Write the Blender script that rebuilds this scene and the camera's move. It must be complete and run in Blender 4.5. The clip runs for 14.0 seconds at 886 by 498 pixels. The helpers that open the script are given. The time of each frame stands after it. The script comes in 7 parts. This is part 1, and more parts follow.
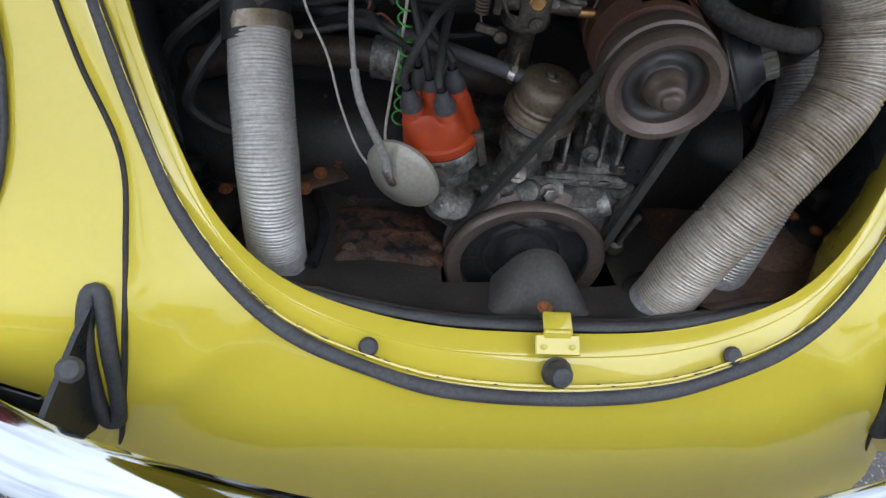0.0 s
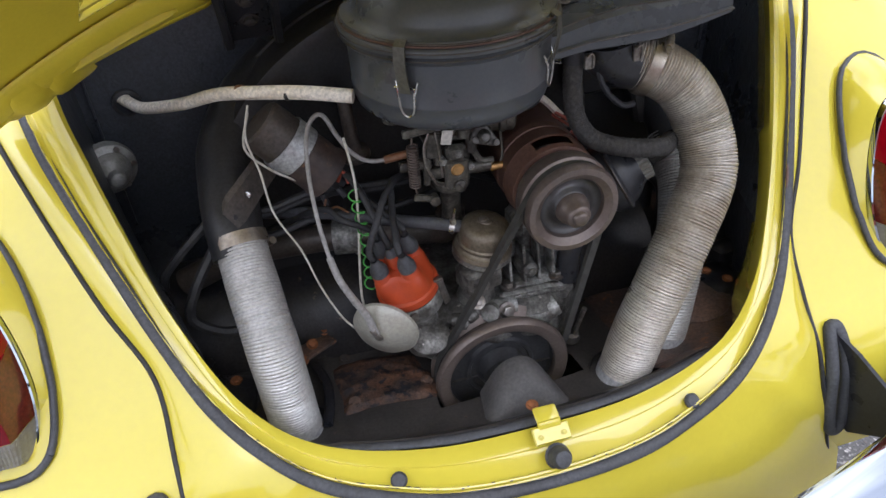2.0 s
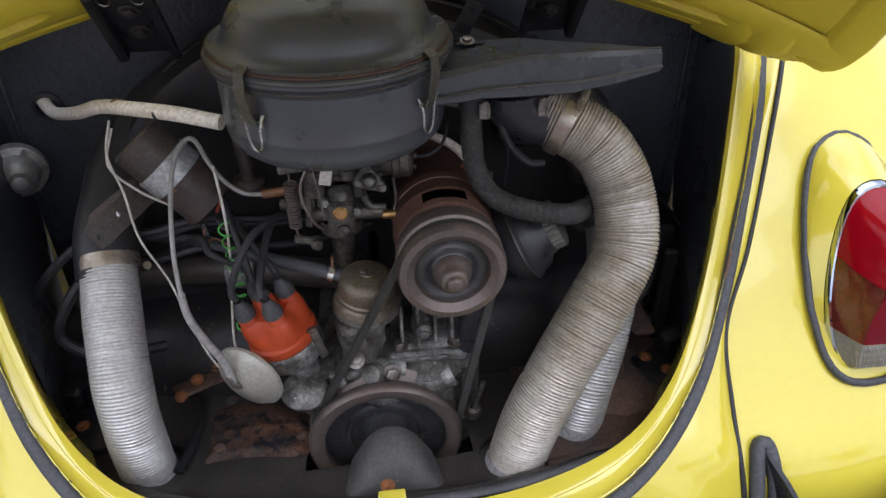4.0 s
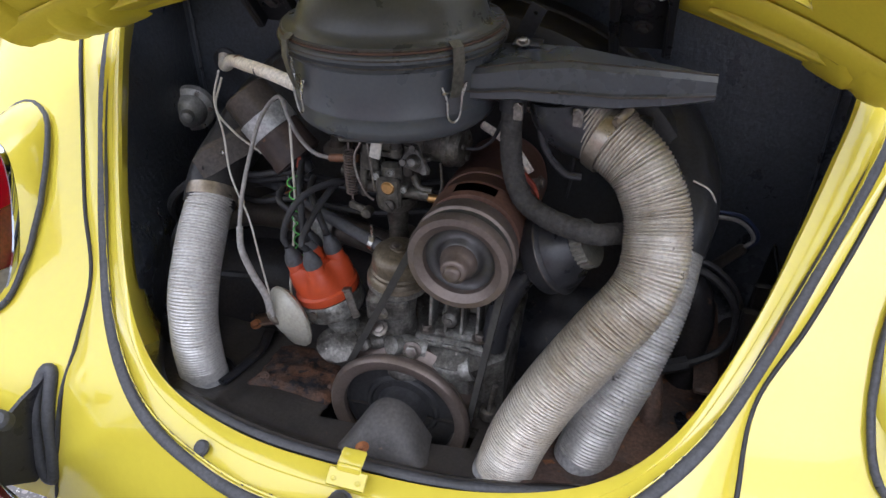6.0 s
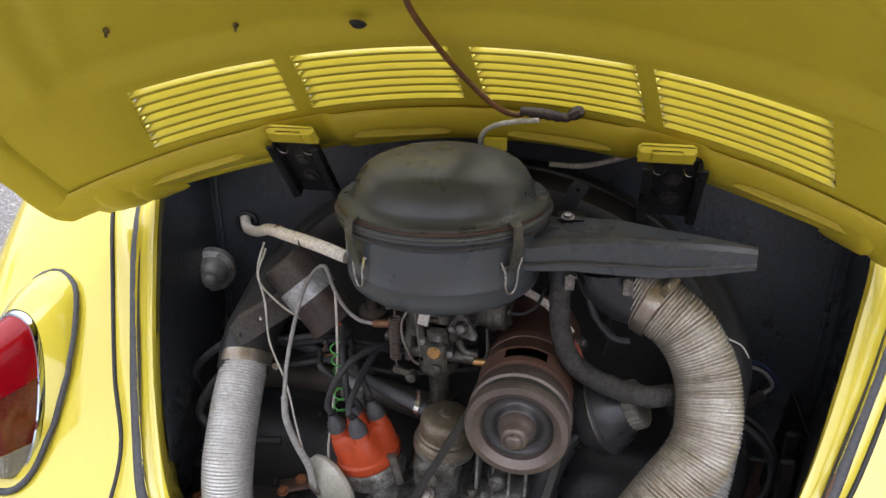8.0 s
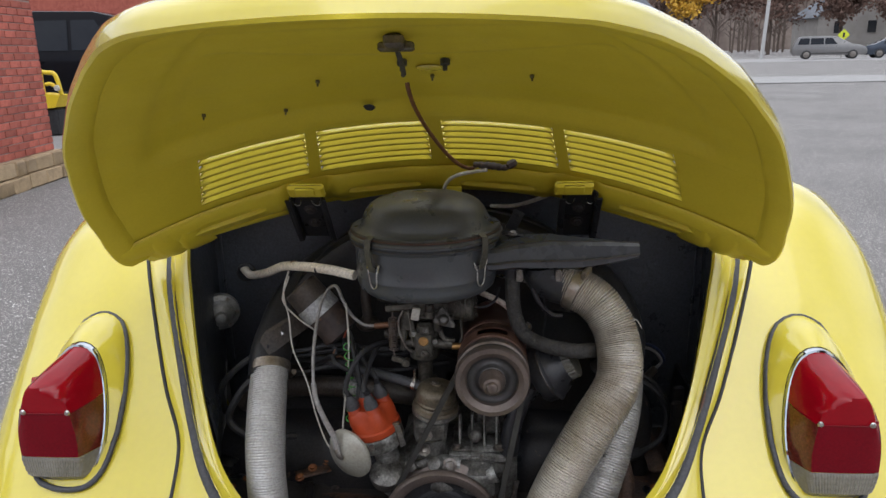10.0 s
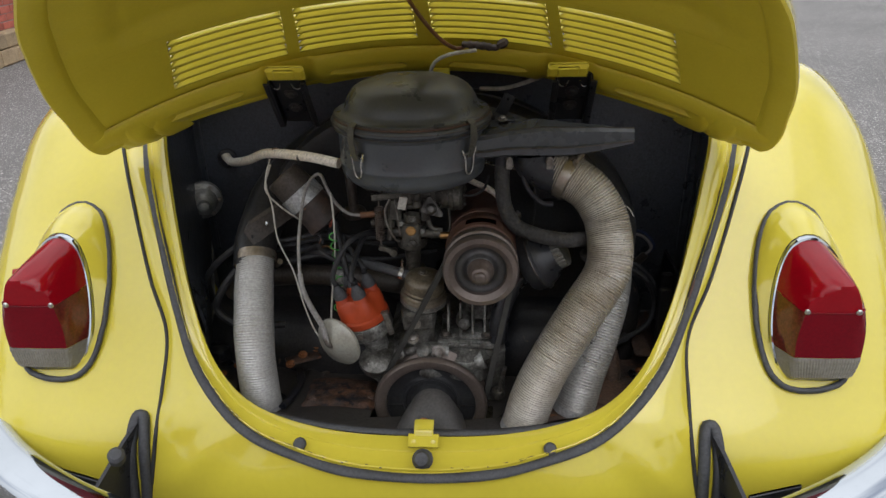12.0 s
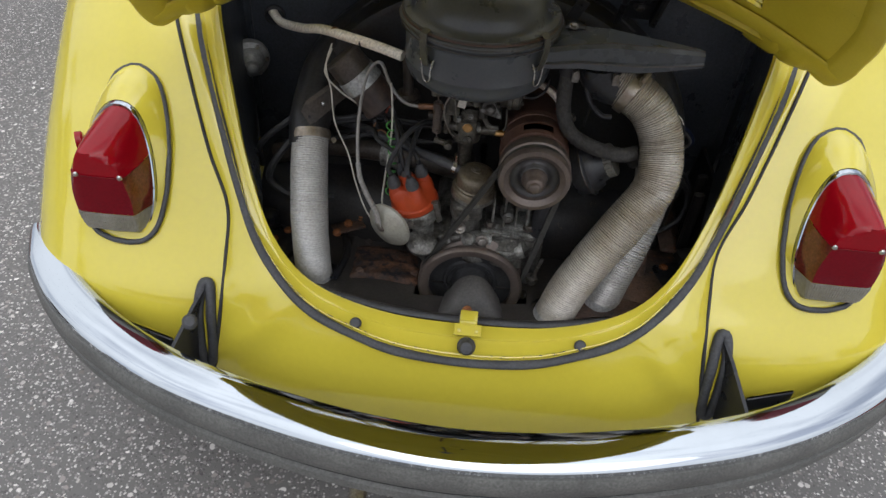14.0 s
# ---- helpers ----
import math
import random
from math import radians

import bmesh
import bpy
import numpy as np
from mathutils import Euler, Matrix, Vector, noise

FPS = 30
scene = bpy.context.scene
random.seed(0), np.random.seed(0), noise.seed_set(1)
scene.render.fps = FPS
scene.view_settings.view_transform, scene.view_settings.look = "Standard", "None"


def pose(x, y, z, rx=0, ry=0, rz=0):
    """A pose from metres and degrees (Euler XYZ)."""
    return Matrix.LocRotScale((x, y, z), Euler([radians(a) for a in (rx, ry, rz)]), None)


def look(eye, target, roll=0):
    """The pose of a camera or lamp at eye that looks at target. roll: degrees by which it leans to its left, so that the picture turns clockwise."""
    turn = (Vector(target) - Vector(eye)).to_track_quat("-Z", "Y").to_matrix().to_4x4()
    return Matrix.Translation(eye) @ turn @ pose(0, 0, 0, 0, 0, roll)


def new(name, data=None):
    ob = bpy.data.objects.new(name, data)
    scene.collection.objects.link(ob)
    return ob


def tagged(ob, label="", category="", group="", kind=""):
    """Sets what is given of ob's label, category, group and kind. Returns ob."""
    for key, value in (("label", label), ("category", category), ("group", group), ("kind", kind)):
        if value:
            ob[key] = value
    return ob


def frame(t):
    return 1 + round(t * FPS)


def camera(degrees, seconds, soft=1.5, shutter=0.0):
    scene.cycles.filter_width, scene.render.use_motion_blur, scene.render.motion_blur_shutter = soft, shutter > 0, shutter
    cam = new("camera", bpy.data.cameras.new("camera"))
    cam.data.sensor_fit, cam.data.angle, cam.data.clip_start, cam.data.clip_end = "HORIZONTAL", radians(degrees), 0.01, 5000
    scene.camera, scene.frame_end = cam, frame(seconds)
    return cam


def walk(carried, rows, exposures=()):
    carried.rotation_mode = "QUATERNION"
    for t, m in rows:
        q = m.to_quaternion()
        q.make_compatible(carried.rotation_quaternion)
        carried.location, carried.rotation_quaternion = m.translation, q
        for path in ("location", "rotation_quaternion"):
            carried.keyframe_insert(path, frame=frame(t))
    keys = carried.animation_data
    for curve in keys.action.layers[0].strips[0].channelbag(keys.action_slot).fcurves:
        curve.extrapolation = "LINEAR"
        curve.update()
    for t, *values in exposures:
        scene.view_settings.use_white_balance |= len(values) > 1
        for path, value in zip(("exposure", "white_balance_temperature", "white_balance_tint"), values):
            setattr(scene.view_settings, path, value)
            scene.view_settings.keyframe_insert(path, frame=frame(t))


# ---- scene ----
cam = camera(63.0, 14.0)
PATH = [
    (0, (-0.184, -0.379, 1.114), (0.023, 0.987, -0.332), 8.5),
    (0.5, (-0.207, -0.32, 1.149), (0.205, 1.195, -0.09), 6.1),
    (1, (-0.266, -0.331, 1.208), (0.206, 1.168, -0.029), -0.1),
    (1.5, (-0.245, -0.431, 1.221), (0.176, 1.094, -0.003), -2.5),
    (2, (-0.228, -0.467, 1.232), (0.14, 1.088, 0.031), -3.9),
    (2.5, (-0.216, -0.473, 1.233), (0.134, 1.109, 0.061), -3.8),
    (3, (-0.174, -0.488, 1.24), (0.171, 1.117, 0.098), -2.9),
    (3.5, (-0.095, -0.447, 1.226), (0.205, 1.157, 0.069), -2.0),
    (3.7, (-0.056, -0.427, 1.212), (0.209, 1.194, 0.071), -1.6),
    (5.8, (0.263, -0.428, 1.17), (-0.252, 1.174, 0.09), -0.9),
    (6, (0.262, -0.435, 1.179), (-0.264, 1.167, 0.102), -1.0),
    (6.5, (0.259, -0.427, 1.18), (-0.262, 1.178, 0.105), -0.7),
    (7, (0.245, -0.424, 1.212), (-0.261, 1.19, 0.144), -0.6),
    (7.5, (0.22, -0.422, 1.234), (-0.265, 1.222, 0.204), -0.5),
    (8, (0.155, -0.465, 1.234), (-0.279, 1.327, 0.459), -0.5),
    (8.2, (0.099, -0.519, 1.245), (-0.272, 1.33, 0.58), -0.7),
    (10.3, (0.091, -0.841, 1.237), (-0.06, 1.083, 0.71), -1.3),
    (10.5, (0.092, -0.842, 1.233), (-0.059, 1.068, 0.658), -1.2),
    (11, (0.091, -0.841, 1.229), (-0.051, 1.029, 0.536), -1.2),
    (11.5, (0.094, -0.835, 1.231), (-0.042, 1.004, 0.457), -1.4),
    (12, (0.093, -0.795, 1.242), (-0.035, 1.016, 0.403), -1.5),
    (12.5, (0.076, -0.721, 1.233), (-0.043, 1.061, 0.333), -1.6),
    (13, (0.065, -0.695, 1.234), (-0.041, 1.037, 0.239), -1.5),
    (13.5, (0.063, -0.793, 1.339), (-0.06, 0.765, 0.092), -0.1),
    (14, (-0.015, -0.752, 1.419), (-0.079, 0.74, 0.088), 4.0),
]
EXPOSURES = [(0, 0.36, 5700, 10), (0.5, 0.45, 5000, 28), (1, 0.74, 5500, 16), (1.5, 0.72, 5800, 15), (3.7, 0.58, 5800, 15), (6, 0.78, 5750, 16), (7.5, 0.86, 5850, 16), (8.2, 0.90, 6050, 14), (10.3, 0.14, 6050, 12), (12.5, 0.08, 6250, 10), (14, 0.07, 6100, 10)]
walk(cam, [(t, look(eye, target, roll)) for t, eye, target, roll in PATH], EXPOSURES)

# ---- world and light ----
world = bpy.data.worlds.new("world")
scene.world = world
world.use_nodes = True
wn = world.node_tree
sky = wn.nodes.new("ShaderNodeTexSky")
sky.sky_type, sky.sun_disc = "NISHITA", False
sky.sun_elevation, sky.sun_rotation = radians(63), radians(169)
sky.air_density, sky.dust_density = 0.7, 3.0
# cloud cover: the overhead sky is about three times as bright as the horizon
way = wn.nodes.new("ShaderNodeTexCoord")
height = wn.nodes.new("ShaderNodeSeparateXYZ")
wn.links.new(way.outputs["Generated"], height.inputs[0])
cover = wn.nodes.new("ShaderNodeMapRange")
cover.inputs["From Min"].default_value, cover.inputs["From Max"].default_value = 0.0, 1.0
cover.inputs["To Min"].default_value, cover.inputs["To Max"].default_value = 5.2, 12.0
wn.links.new(height.outputs["Z"], cover.inputs["Value"])
puffs = wn.nodes.new("ShaderNodeTexNoise")
puffs.inputs["Scale"].default_value, puffs.inputs["Detail"].default_value = 2.2, 5.0
wn.links.new(way.outputs["Generated"], puffs.inputs["Vector"])
depth_of_cloud = wn.nodes.new("ShaderNodeMapRange")
depth_of_cloud.inputs["From Min"].default_value, depth_of_cloud.inputs["From Max"].default_value = 0.36, 0.52
depth_of_cloud.inputs["To Min"].default_value, depth_of_cloud.inputs["To Max"].default_value = 0.35, 0.95
wn.links.new(puffs.outputs["Fac"], depth_of_cloud.inputs["Value"])
cloud = wn.nodes.new("ShaderNodeCombineColor")
for channel in ("Red", "Green", "Blue"):
    wn.links.new(cover.outputs["Result"], cloud.inputs[channel])
mixed = wn.nodes.new("ShaderNodeMix")
mixed.data_type = "RGBA"
wn.links.new(depth_of_cloud.outputs["Result"], mixed.inputs["Factor"])
wn.links.new(sky.outputs[0], mixed.inputs["A"])
wn.links.new(cloud.outputs[0], mixed.inputs["B"])
wn.links.new(mixed.outputs["Result"], wn.nodes["Background"].inputs[0])
wn.nodes["Background"].inputs[1].default_value = 0.15
sun = new("sun", bpy.data.lights.new("sun", "SUN"))
sun.data.energy, sun.data.angle, sun.data.color = 0.6, radians(50), (1.0, 0.98, 0.95)
sun.matrix_world = look((0.7, -2.1, 4.2), (0, 0, 0))


# ---- materials ----
def mat(name, base, rough=0.5, metal=0.0, dark=None, scale=30.0, mix=0.5, bump=0.0, bump_scale=120.0, coat=0.0,
        speck=None, speck_scale=200.0, speck_at=0.62, rough_var=0.12, glass=0.0, random_value=0.0, grain=0.3, grain_scale=240.0, spec=0.5):
    """Principled surface with broad mottling, fine specks, roughness variation and relief."""
    m = bpy.data.materials.new(name)
    m.use_nodes = True
    t = m.node_tree
    b = t.nodes["Principled BSDF"]
    co = t.nodes.new("ShaderNodeTexCoord")

    def node(kind, **inputs):
        n = t.nodes.new(kind)
        for k, v in inputs.items():
            n.inputs[k].default_value = v
        return n

    def noise_at(s, detail=6.0):
        n = node("ShaderNodeTexNoise", Scale=s, Detail=detail, Roughness=0.6)
        t.links.new(co.outputs["Object"], n.inputs["Vector"])
        return n

    def ramp(src, lo, hi):
        n = node("ShaderNodeMapRange")
        n.inputs["From Min"].default_value, n.inputs["From Max"].default_value = lo, hi
        t.links.new(src, n.inputs["Value"])
        return n.outputs["Result"]

    def blend(fac, a, c):
        n = t.nodes.new("ShaderNodeMix")
        n.data_type = "RGBA"
        t.links.new(fac, n.inputs["Factor"])
        for sock, v in ((n.inputs["A"], a), (n.inputs["B"], c)):
            if isinstance(v, tuple):
                sock.default_value = (*v, 1)
            else:
                t.links.new(v, sock)
        return n.outputs["Result"]

    colour = None
    broad = noise_at(scale)
    if dark is not None:
        colour = blend(ramp(broad.outputs["Fac"], 0.5 - 0.3 * (1 - mix) - 0.05, 0.5 + 0.3 * (1 - mix) + 0.05), base, dark)
    if speck is not None:
        fine = noise_at(speck_scale, 4.0)
        colour = blend(ramp(fine.outputs["Fac"], speck_at, speck_at + 0.06), colour if colour is not None else base, speck)
    if random_value:
        info = t.nodes.new("ShaderNodeObjectInfo")
        hsv = t.nodes.new("ShaderNodeHueSaturation")
        n = node("ShaderNodeMapRange")
        n.inputs["To Min"].default_value, n.inputs["To Max"].default_value = 1 - random_value, 1 + random_value
        t.links.new(info.outputs["Random"], n.inputs["Value"])
        t.links.new(n.outputs["Result"], hsv.inputs["Value"])
        if colour is not None:
            t.links.new(colour, hsv.inputs["Color"])
        else:
            hsv.inputs["Color"].default_value = (*base, 1)
        colour = hsv.outputs["Color"]
    if grain:
        fleck = noise_at(grain_scale, 3.0)
        level = node("ShaderNodeMapRange")
        level.inputs["From Min"].default_value, level.inputs["From Max"].default_value = 0.3, 0.7
        level.inputs["To Min"].default_value, level.inputs["To Max"].default_value = 1 - grain, 1 + grain
        t.links.new(fleck.outputs["Fac"], level.inputs["Value"])
        tone = t.nodes.new("ShaderNodeHueSaturation")
        t.links.new(level.outputs["Result"], tone.inputs["Value"])
        if colour is not None:
            t.links.new(colour, tone.inputs["Color"])
        else:
            tone.inputs["Color"].default_value = (*base, 1)
        colour = tone.outputs["Color"]
    if colour is not None:
        t.links.new(colour, b.inputs["Base Color"])
    else:
        b.inputs["Base Color"].default_value = (*base, 1)
    b.inputs["Metallic"].default_value = metal
    b.inputs["Specular IOR Level"].default_value = spec
    rr = node("ShaderNodeMapRange")
    rr.inputs["From Min"].default_value, rr.inputs["From Max"].default_value = 0.3, 0.7
    rr.inputs["To Min"].default_value, rr.inputs["To Max"].default_value = max(0.02, rough - rough_var), min(1, rough + rough_var)
    t.links.new(broad.outputs["Fac"], rr.inputs["Value"])
    t.links.new(rr.outputs["Result"], b.inputs["Roughness"])
    b.inputs["Coat Weight"].default_value, b.inputs["Coat Roughness"].default_value = coat, 0.02
    b.inputs["Transmission Weight"].default_value = glass
    if bump:
        fine = noise_at(bump_scale, 5.0)
        bp = node("ShaderNodeBump", Strength=min(1.0, bump), Distance=0.002)
        t.links.new(fine.outputs["Fac"], bp.inputs["Height"])
        t.links.new(bp.outputs["Normal"], b.inputs["Normal"])
    return m


YELLOW = mat("yellow_paint", (0.635, 0.537, 0.052), 0.20, dark=(0.605, 0.507, 0.047), scale=3, coat=1.0, rough_var=0.05, bump=0.02, bump_scale=45, grain=0.02, grain_scale=90)
YELLOW_DULL = mat("yellow_inner_paint", (0.70, 0.575, 0.042), 0.42, dark=(0.64, 0.52, 0.036), scale=5, rough_var=0.08, bump=0.03, bump_scale=80, grain=0.03, coat=0.12, spec=0.35)
RUBBER = mat("black_rubber", (0.035, 0.036, 0.04), 0.6, dark=(0.07, 0.072, 0.078), scale=18, bump=0.2, bump_scale=220)
RUBBER_DARK = mat("cable_rubber", (0.018, 0.018, 0.02), 0.5, dark=(0.04, 0.04, 0.042), scale=25, bump=0.1, spec=0.3)
TAR = mat("tar_board", (0.030, 0.035, 0.044), 0.32, dark=(0.046, 0.051, 0.060), scale=9, bump=1.0, bump_scale=85, rough_var=0.10, grain=0.35)
TIN = mat("black_engine_tin", (0.011, 0.013, 0.018), 0.36, dark=(0.027, 0.023, 0.021), scale=11, mix=0.5, bump=0.4, bump_scale=90, speck=(0.095, 0.066, 0.05), speck_scale=55, speck_at=0.66, grain=0.35, spec=0.28)
TIN_RUST = mat("rusty_tin", (0.055, 0.046, 0.043), 0.55, dark=(0.12, 0.072, 0.052), scale=22, mix=0.7, bump=0.6, bump_scale=120, speck=(0.22, 0.095, 0.04), speck_scale=40, speck_at=0.62, grain=0.35, spec=0.3)
FLAKING = mat("flaking_black_paint", (0.105, 0.052, 0.030), 0.62, dark=(0.030, 0.026, 0.026), scale=22, mix=0.8, bump=1.0, bump_scale=110, speck=(0.012, 0.013, 0.017), speck_scale=62, speck_at=0.53, grain=0.45, spec=0.35)
FLOOR_TIN = mat("dusty_floor_tin", (0.030, 0.028, 0.027), 0.42, dark=(0.052, 0.046, 0.041), scale=13, mix=0.5, bump=0.35, bump_scale=90, speck=(0.11, 0.075, 0.055), speck_scale=48, speck_at=0.68, grain=0.3, spec=0.4)
DUSTY_TIN = mat("dusty_hub_tin", (0.085, 0.080, 0.076), 0.55, dark=(0.055, 0.052, 0.051), scale=24, bump=0.25, bump_scale=120, speck=(0.12, 0.085, 0.06), speck_scale=60, speck_at=0.68, grain=0.25, spec=0.35)
BELT = mat("dusty_belt_rubber", (0.055, 0.054, 0.048), 0.7, dark=(0.035, 0.034, 0.032), scale=30, bump=0.2, grain=0.25, spec=0.3)
PULLEY_FACE = mat("dark_pulley_face", (0.085, 0.083, 0.082), 0.40, 0.6, dark=(0.060, 0.057, 0.056), scale=26, bump=0.12, bump_scale=160, grain=0.15)
RUST_PULLEY = mat("rusted_pulley_steel", (0.125, 0.103, 0.090), 0.40, 0.5, dark=(0.165, 0.130, 0.112), scale=26, bump=0.12, bump_scale=160, grain=0.15)
PULLEY_DARK = mat("dark_pulley_steel", (0.05, 0.05, 0.055), 0.4, 0.5, dark=(0.10, 0.09, 0.085), scale=35, bump=0.1)
GEN_BROWN = mat("rusted_generator_paint", (0.088, 0.047, 0.035), 0.42, 0.2, dark=(0.125, 0.066, 0.046), scale=18, bump=0.2, bump_scale=90)
CAST = mat("grimy_cast_alloy", (0.19, 0.185, 0.17), 0.5, 0.45, dark=(0.045, 0.041, 0.036), scale=38, mix=0.75, bump=0.8, bump_scale=130, speck=(0.30, 0.28, 0.25), speck_scale=120, speck_at=0.66, grain=0.4)
CAST_LIGHT = mat("pale_cast_alloy", (0.30, 0.30, 0.28), 0.5, 0.45, dark=(0.085, 0.08, 0.07), scale=40, mix=0.75, bump=0.6, bump_scale=140, speck=(0.42, 0.41, 0.38), speck_scale=130, speck_at=0.66, grain=0.4)
CARB = mat("dull_zinc_casting", (0.125, 0.118, 0.098), 0.45, 0.4, dark=(0.036, 0.032, 0.028), scale=48, mix=0.7, bump=0.6, bump_scale=160, speck=(0.24, 0.21, 0.17), speck_scale=150, speck_at=0.66, grain=0.4)
PUMP = mat("brown_zinc_pump", (0.19, 0.16, 0.115), 0.45, 0.5, dark=(0.095, 0.078, 0.055), scale=35, mix=0.6, bump=0.3)
BRASS = mat("brass", (0.52, 0.31, 0.12), 0.42, 0.9, dark=(0.30, 0.17, 0.07), scale=60)
STEEL = mat("bright_steel", (0.62, 0.61, 0.58), 0.28, 1.0, dark=(0.40, 0.38, 0.35), scale=40)
STEEL_DULL = mat("dull_steel", (0.30, 0.29, 0.27), 0.45, 0.9, dark=(0.16, 0.13, 0.11), scale=45, bump=0.1)
CHROME = mat("chrome", (0.52, 0.55, 0.585), 0.06, 1.0, dark=(0.46, 0.49, 0.52), scale=6, rough_var=0.03, grain=0)
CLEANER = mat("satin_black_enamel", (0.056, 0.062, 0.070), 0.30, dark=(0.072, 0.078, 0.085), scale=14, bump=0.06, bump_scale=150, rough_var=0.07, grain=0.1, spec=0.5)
PLASTIC = mat("black_plastic", (0.018, 0.019, 0.022), 0.32, dark=(0.028, 0.028, 0.031), scale=20, bump=0.08, spec=0.4)
SHROUD = mat("dusty_black_shroud", (0.016, 0.018, 0.022), 0.42, dark=(0.032, 0.029, 0.027), scale=8, mix=0.5, bump=0.2, speck=(0.09, 0.078, 0.066), speck_scale=150, speck_at=0.71, spec=0.3)
ORANGE = mat("orange_cap_plastic", (0.47, 0.066, 0.018), 0.40, dark=(0.36, 0.050, 0.014), scale=30, bump=0.06, grain=0.08)
HOSE = mat("grey_foil_duct", (0.56, 0.555, 0.545), 0.40, 0.45, dark=(0.42, 0.41, 0.39), scale=14, mix=0.4, bump=0.3, bump_scale=260, speck=(0.20, 0.185, 0.17), speck_scale=46, speck_at=0.72, grain=0.18)
HOSE_CUFF = mat("silver_paper_cuff", (0.50, 0.50, 0.505), 0.45, 0.25, dark=(0.34, 0.34, 0.345), scale=25, bump=0.5, bump_scale=110)
HOSE_TAN = mat("tan_foil_duct", (0.60, 0.575, 0.53), 0.36, 0.6, dark=(0.36, 0.31, 0.24), scale=11, mix=0.55, bump=0.3, bump_scale=260, grain=0.2)
HOSE_FRAYED = mat("frayed_foil_duct", (0.54, 0.535, 0.52), 0.40, 0.5, dark=(0.34, 0.33, 0.31), scale=18, bump=0.3, bump_scale=260, speck=(0.06, 0.058, 0.055), speck_scale=26, speck_at=0.63, grain=0.2)
BRAID = mat("braided_hose", (0.030, 0.029, 0.028), 0.7, dark=(0.060, 0.057, 0.053), scale=60, bump=0.8, bump_scale=300, spec=0.3)
CREAM = mat("stained_cream_hose", (0.68, 0.60, 0.47), 0.5, dark=(0.80, 0.76, 0.68), scale=16, bump=0.06, speck=(0.22, 0.12, 0.05), speck_scale=22, speck_at=0.68)
GREY_HOSE = mat("grey_vacuum_hose", (0.30, 0.29, 0.28), 0.5, dark=(0.20, 0.19, 0.18), scale=30)
WHITE_WIRE = mat("white_wire", (0.60, 0.58, 0.52), 0.5, dark=(0.40, 0.38, 0.33), scale=60)
GREEN_WIRE = mat("green_wire", (0.10, 0.45, 0.08), 0.45, dark=(0.07, 0.30, 0.06), scale=60)
RED_WIRE = mat("red_wire", (0.35, 0.06, 0.03), 0.45, dark=(0.22, 0.05, 0.03), scale=60)
BROWN_WIRE = mat("brown_wire", (0.20, 0.085, 0.035), 0.45, dark=(0.13, 0.06, 0.03), scale=60)
BLUE_WIRE = mat("blue_wire", (0.03, 0.05, 0.12), 0.45, dark=(0.03, 0.035, 0.07), scale=60)
RUST = mat("orange_rust", (0.30, 0.11, 0.035), 0.85, dark=(0.16, 0.06, 0.025), scale=80, bump=0.6, bump_scale=200)
FLAKING_COIL = mat("rusted_coil_skirt", (0.075, 0.052, 0.042), 0.5, 0.2, dark=(0.035, 0.026, 0.024), scale=30, mix=0.7, bump=0.3, speck=(0.17, 0.085, 0.04), speck_scale=45, speck_at=0.62)
OLIVE_CAP = mat("worn_olive_cap", (0.085, 0.083, 0.068), 0.4, dark=(0.12, 0.115, 0.095), scale=40, bump=0.15)
# lighter brownish metal for thin lines that paint highlights on black edges
HIGHLIGHT_EDGE = mat("highlight_edge_metal", (0.10, 0.085, 0.075), 0.35, 0.5, dark=(0.05, 0.045, 0.042), scale=30)
COIL = mat("dark_coil_paint", (0.050, 0.045, 0.041), 0.45, 0.2, dark=(0.082, 0.066, 0.054), scale=25, bump=0.12, spec=0.35)
GALV = mat("galvanised_strap", (0.46, 0.47, 0.47), 0.45, 0.5, dark=(0.34, 0.35, 0.35), scale=50, bump=0.15)
CLIP = mat("olive_steel_clip", (0.13, 0.127, 0.108), 0.42, 0.5, dark=(0.085, 0.083, 0.07), scale=40)
VALVE = mat("grey_alloy_valve", (0.34, 0.345, 0.335), 0.45, 0.4, dark=(0.18, 0.18, 0.17), scale=40, bump=0.2, grain=0.2)
CAN = mat("olive_grey_can", (0.40, 0.39, 0.335), 0.38, 0.3, dark=(0.29, 0.28, 0.235), scale=26, bump=0.1, grain=0.15)
TARNISH = mat("tarnished_clamp_steel", (0.40, 0.36, 0.30), 0.35, 0.8, dark=(0.22, 0.18, 0.14), scale=60, bump=0.1)
RED_LENS = mat("red_lens", (0.27, 0.002, 0.008), 0.12, dark=(0.21, 0.0016, 0.006), scale=8, rough_var=0.03, bump=0.04, bump_scale=300, grain=0.05, spec=0.3)
RED_DEEP = mat("deep_red_lens", (0.17, 0.0016, 0.008), 0.16, dark=(0.13, 0.0012, 0.006), scale=8, rough_var=0.03, bump=0.2, bump_scale=420, grain=0.12, spec=0.2)
CLEAR_LENS = mat("clear_ribbed_lens", (0.30, 0.285, 0.235), 0.18, dark=(0.22, 0.205, 0.165), scale=30, coat=0.4, glass=0.2, bump=0.5, bump_scale=200, grain=0.15)
AMBER_LENS = mat("amber_side_lens", (0.12, 0.017, 0.009), 0.16, dark=(0.095, 0.013, 0.008), scale=20, coat=0.15)
MOTTLED_BUMP = mat("grey_bumper_rubber", (0.09, 0.09, 0.085), 0.55, dark=(0.14, 0.14, 0.13), scale=14, bump=0.15, bump_scale=200)
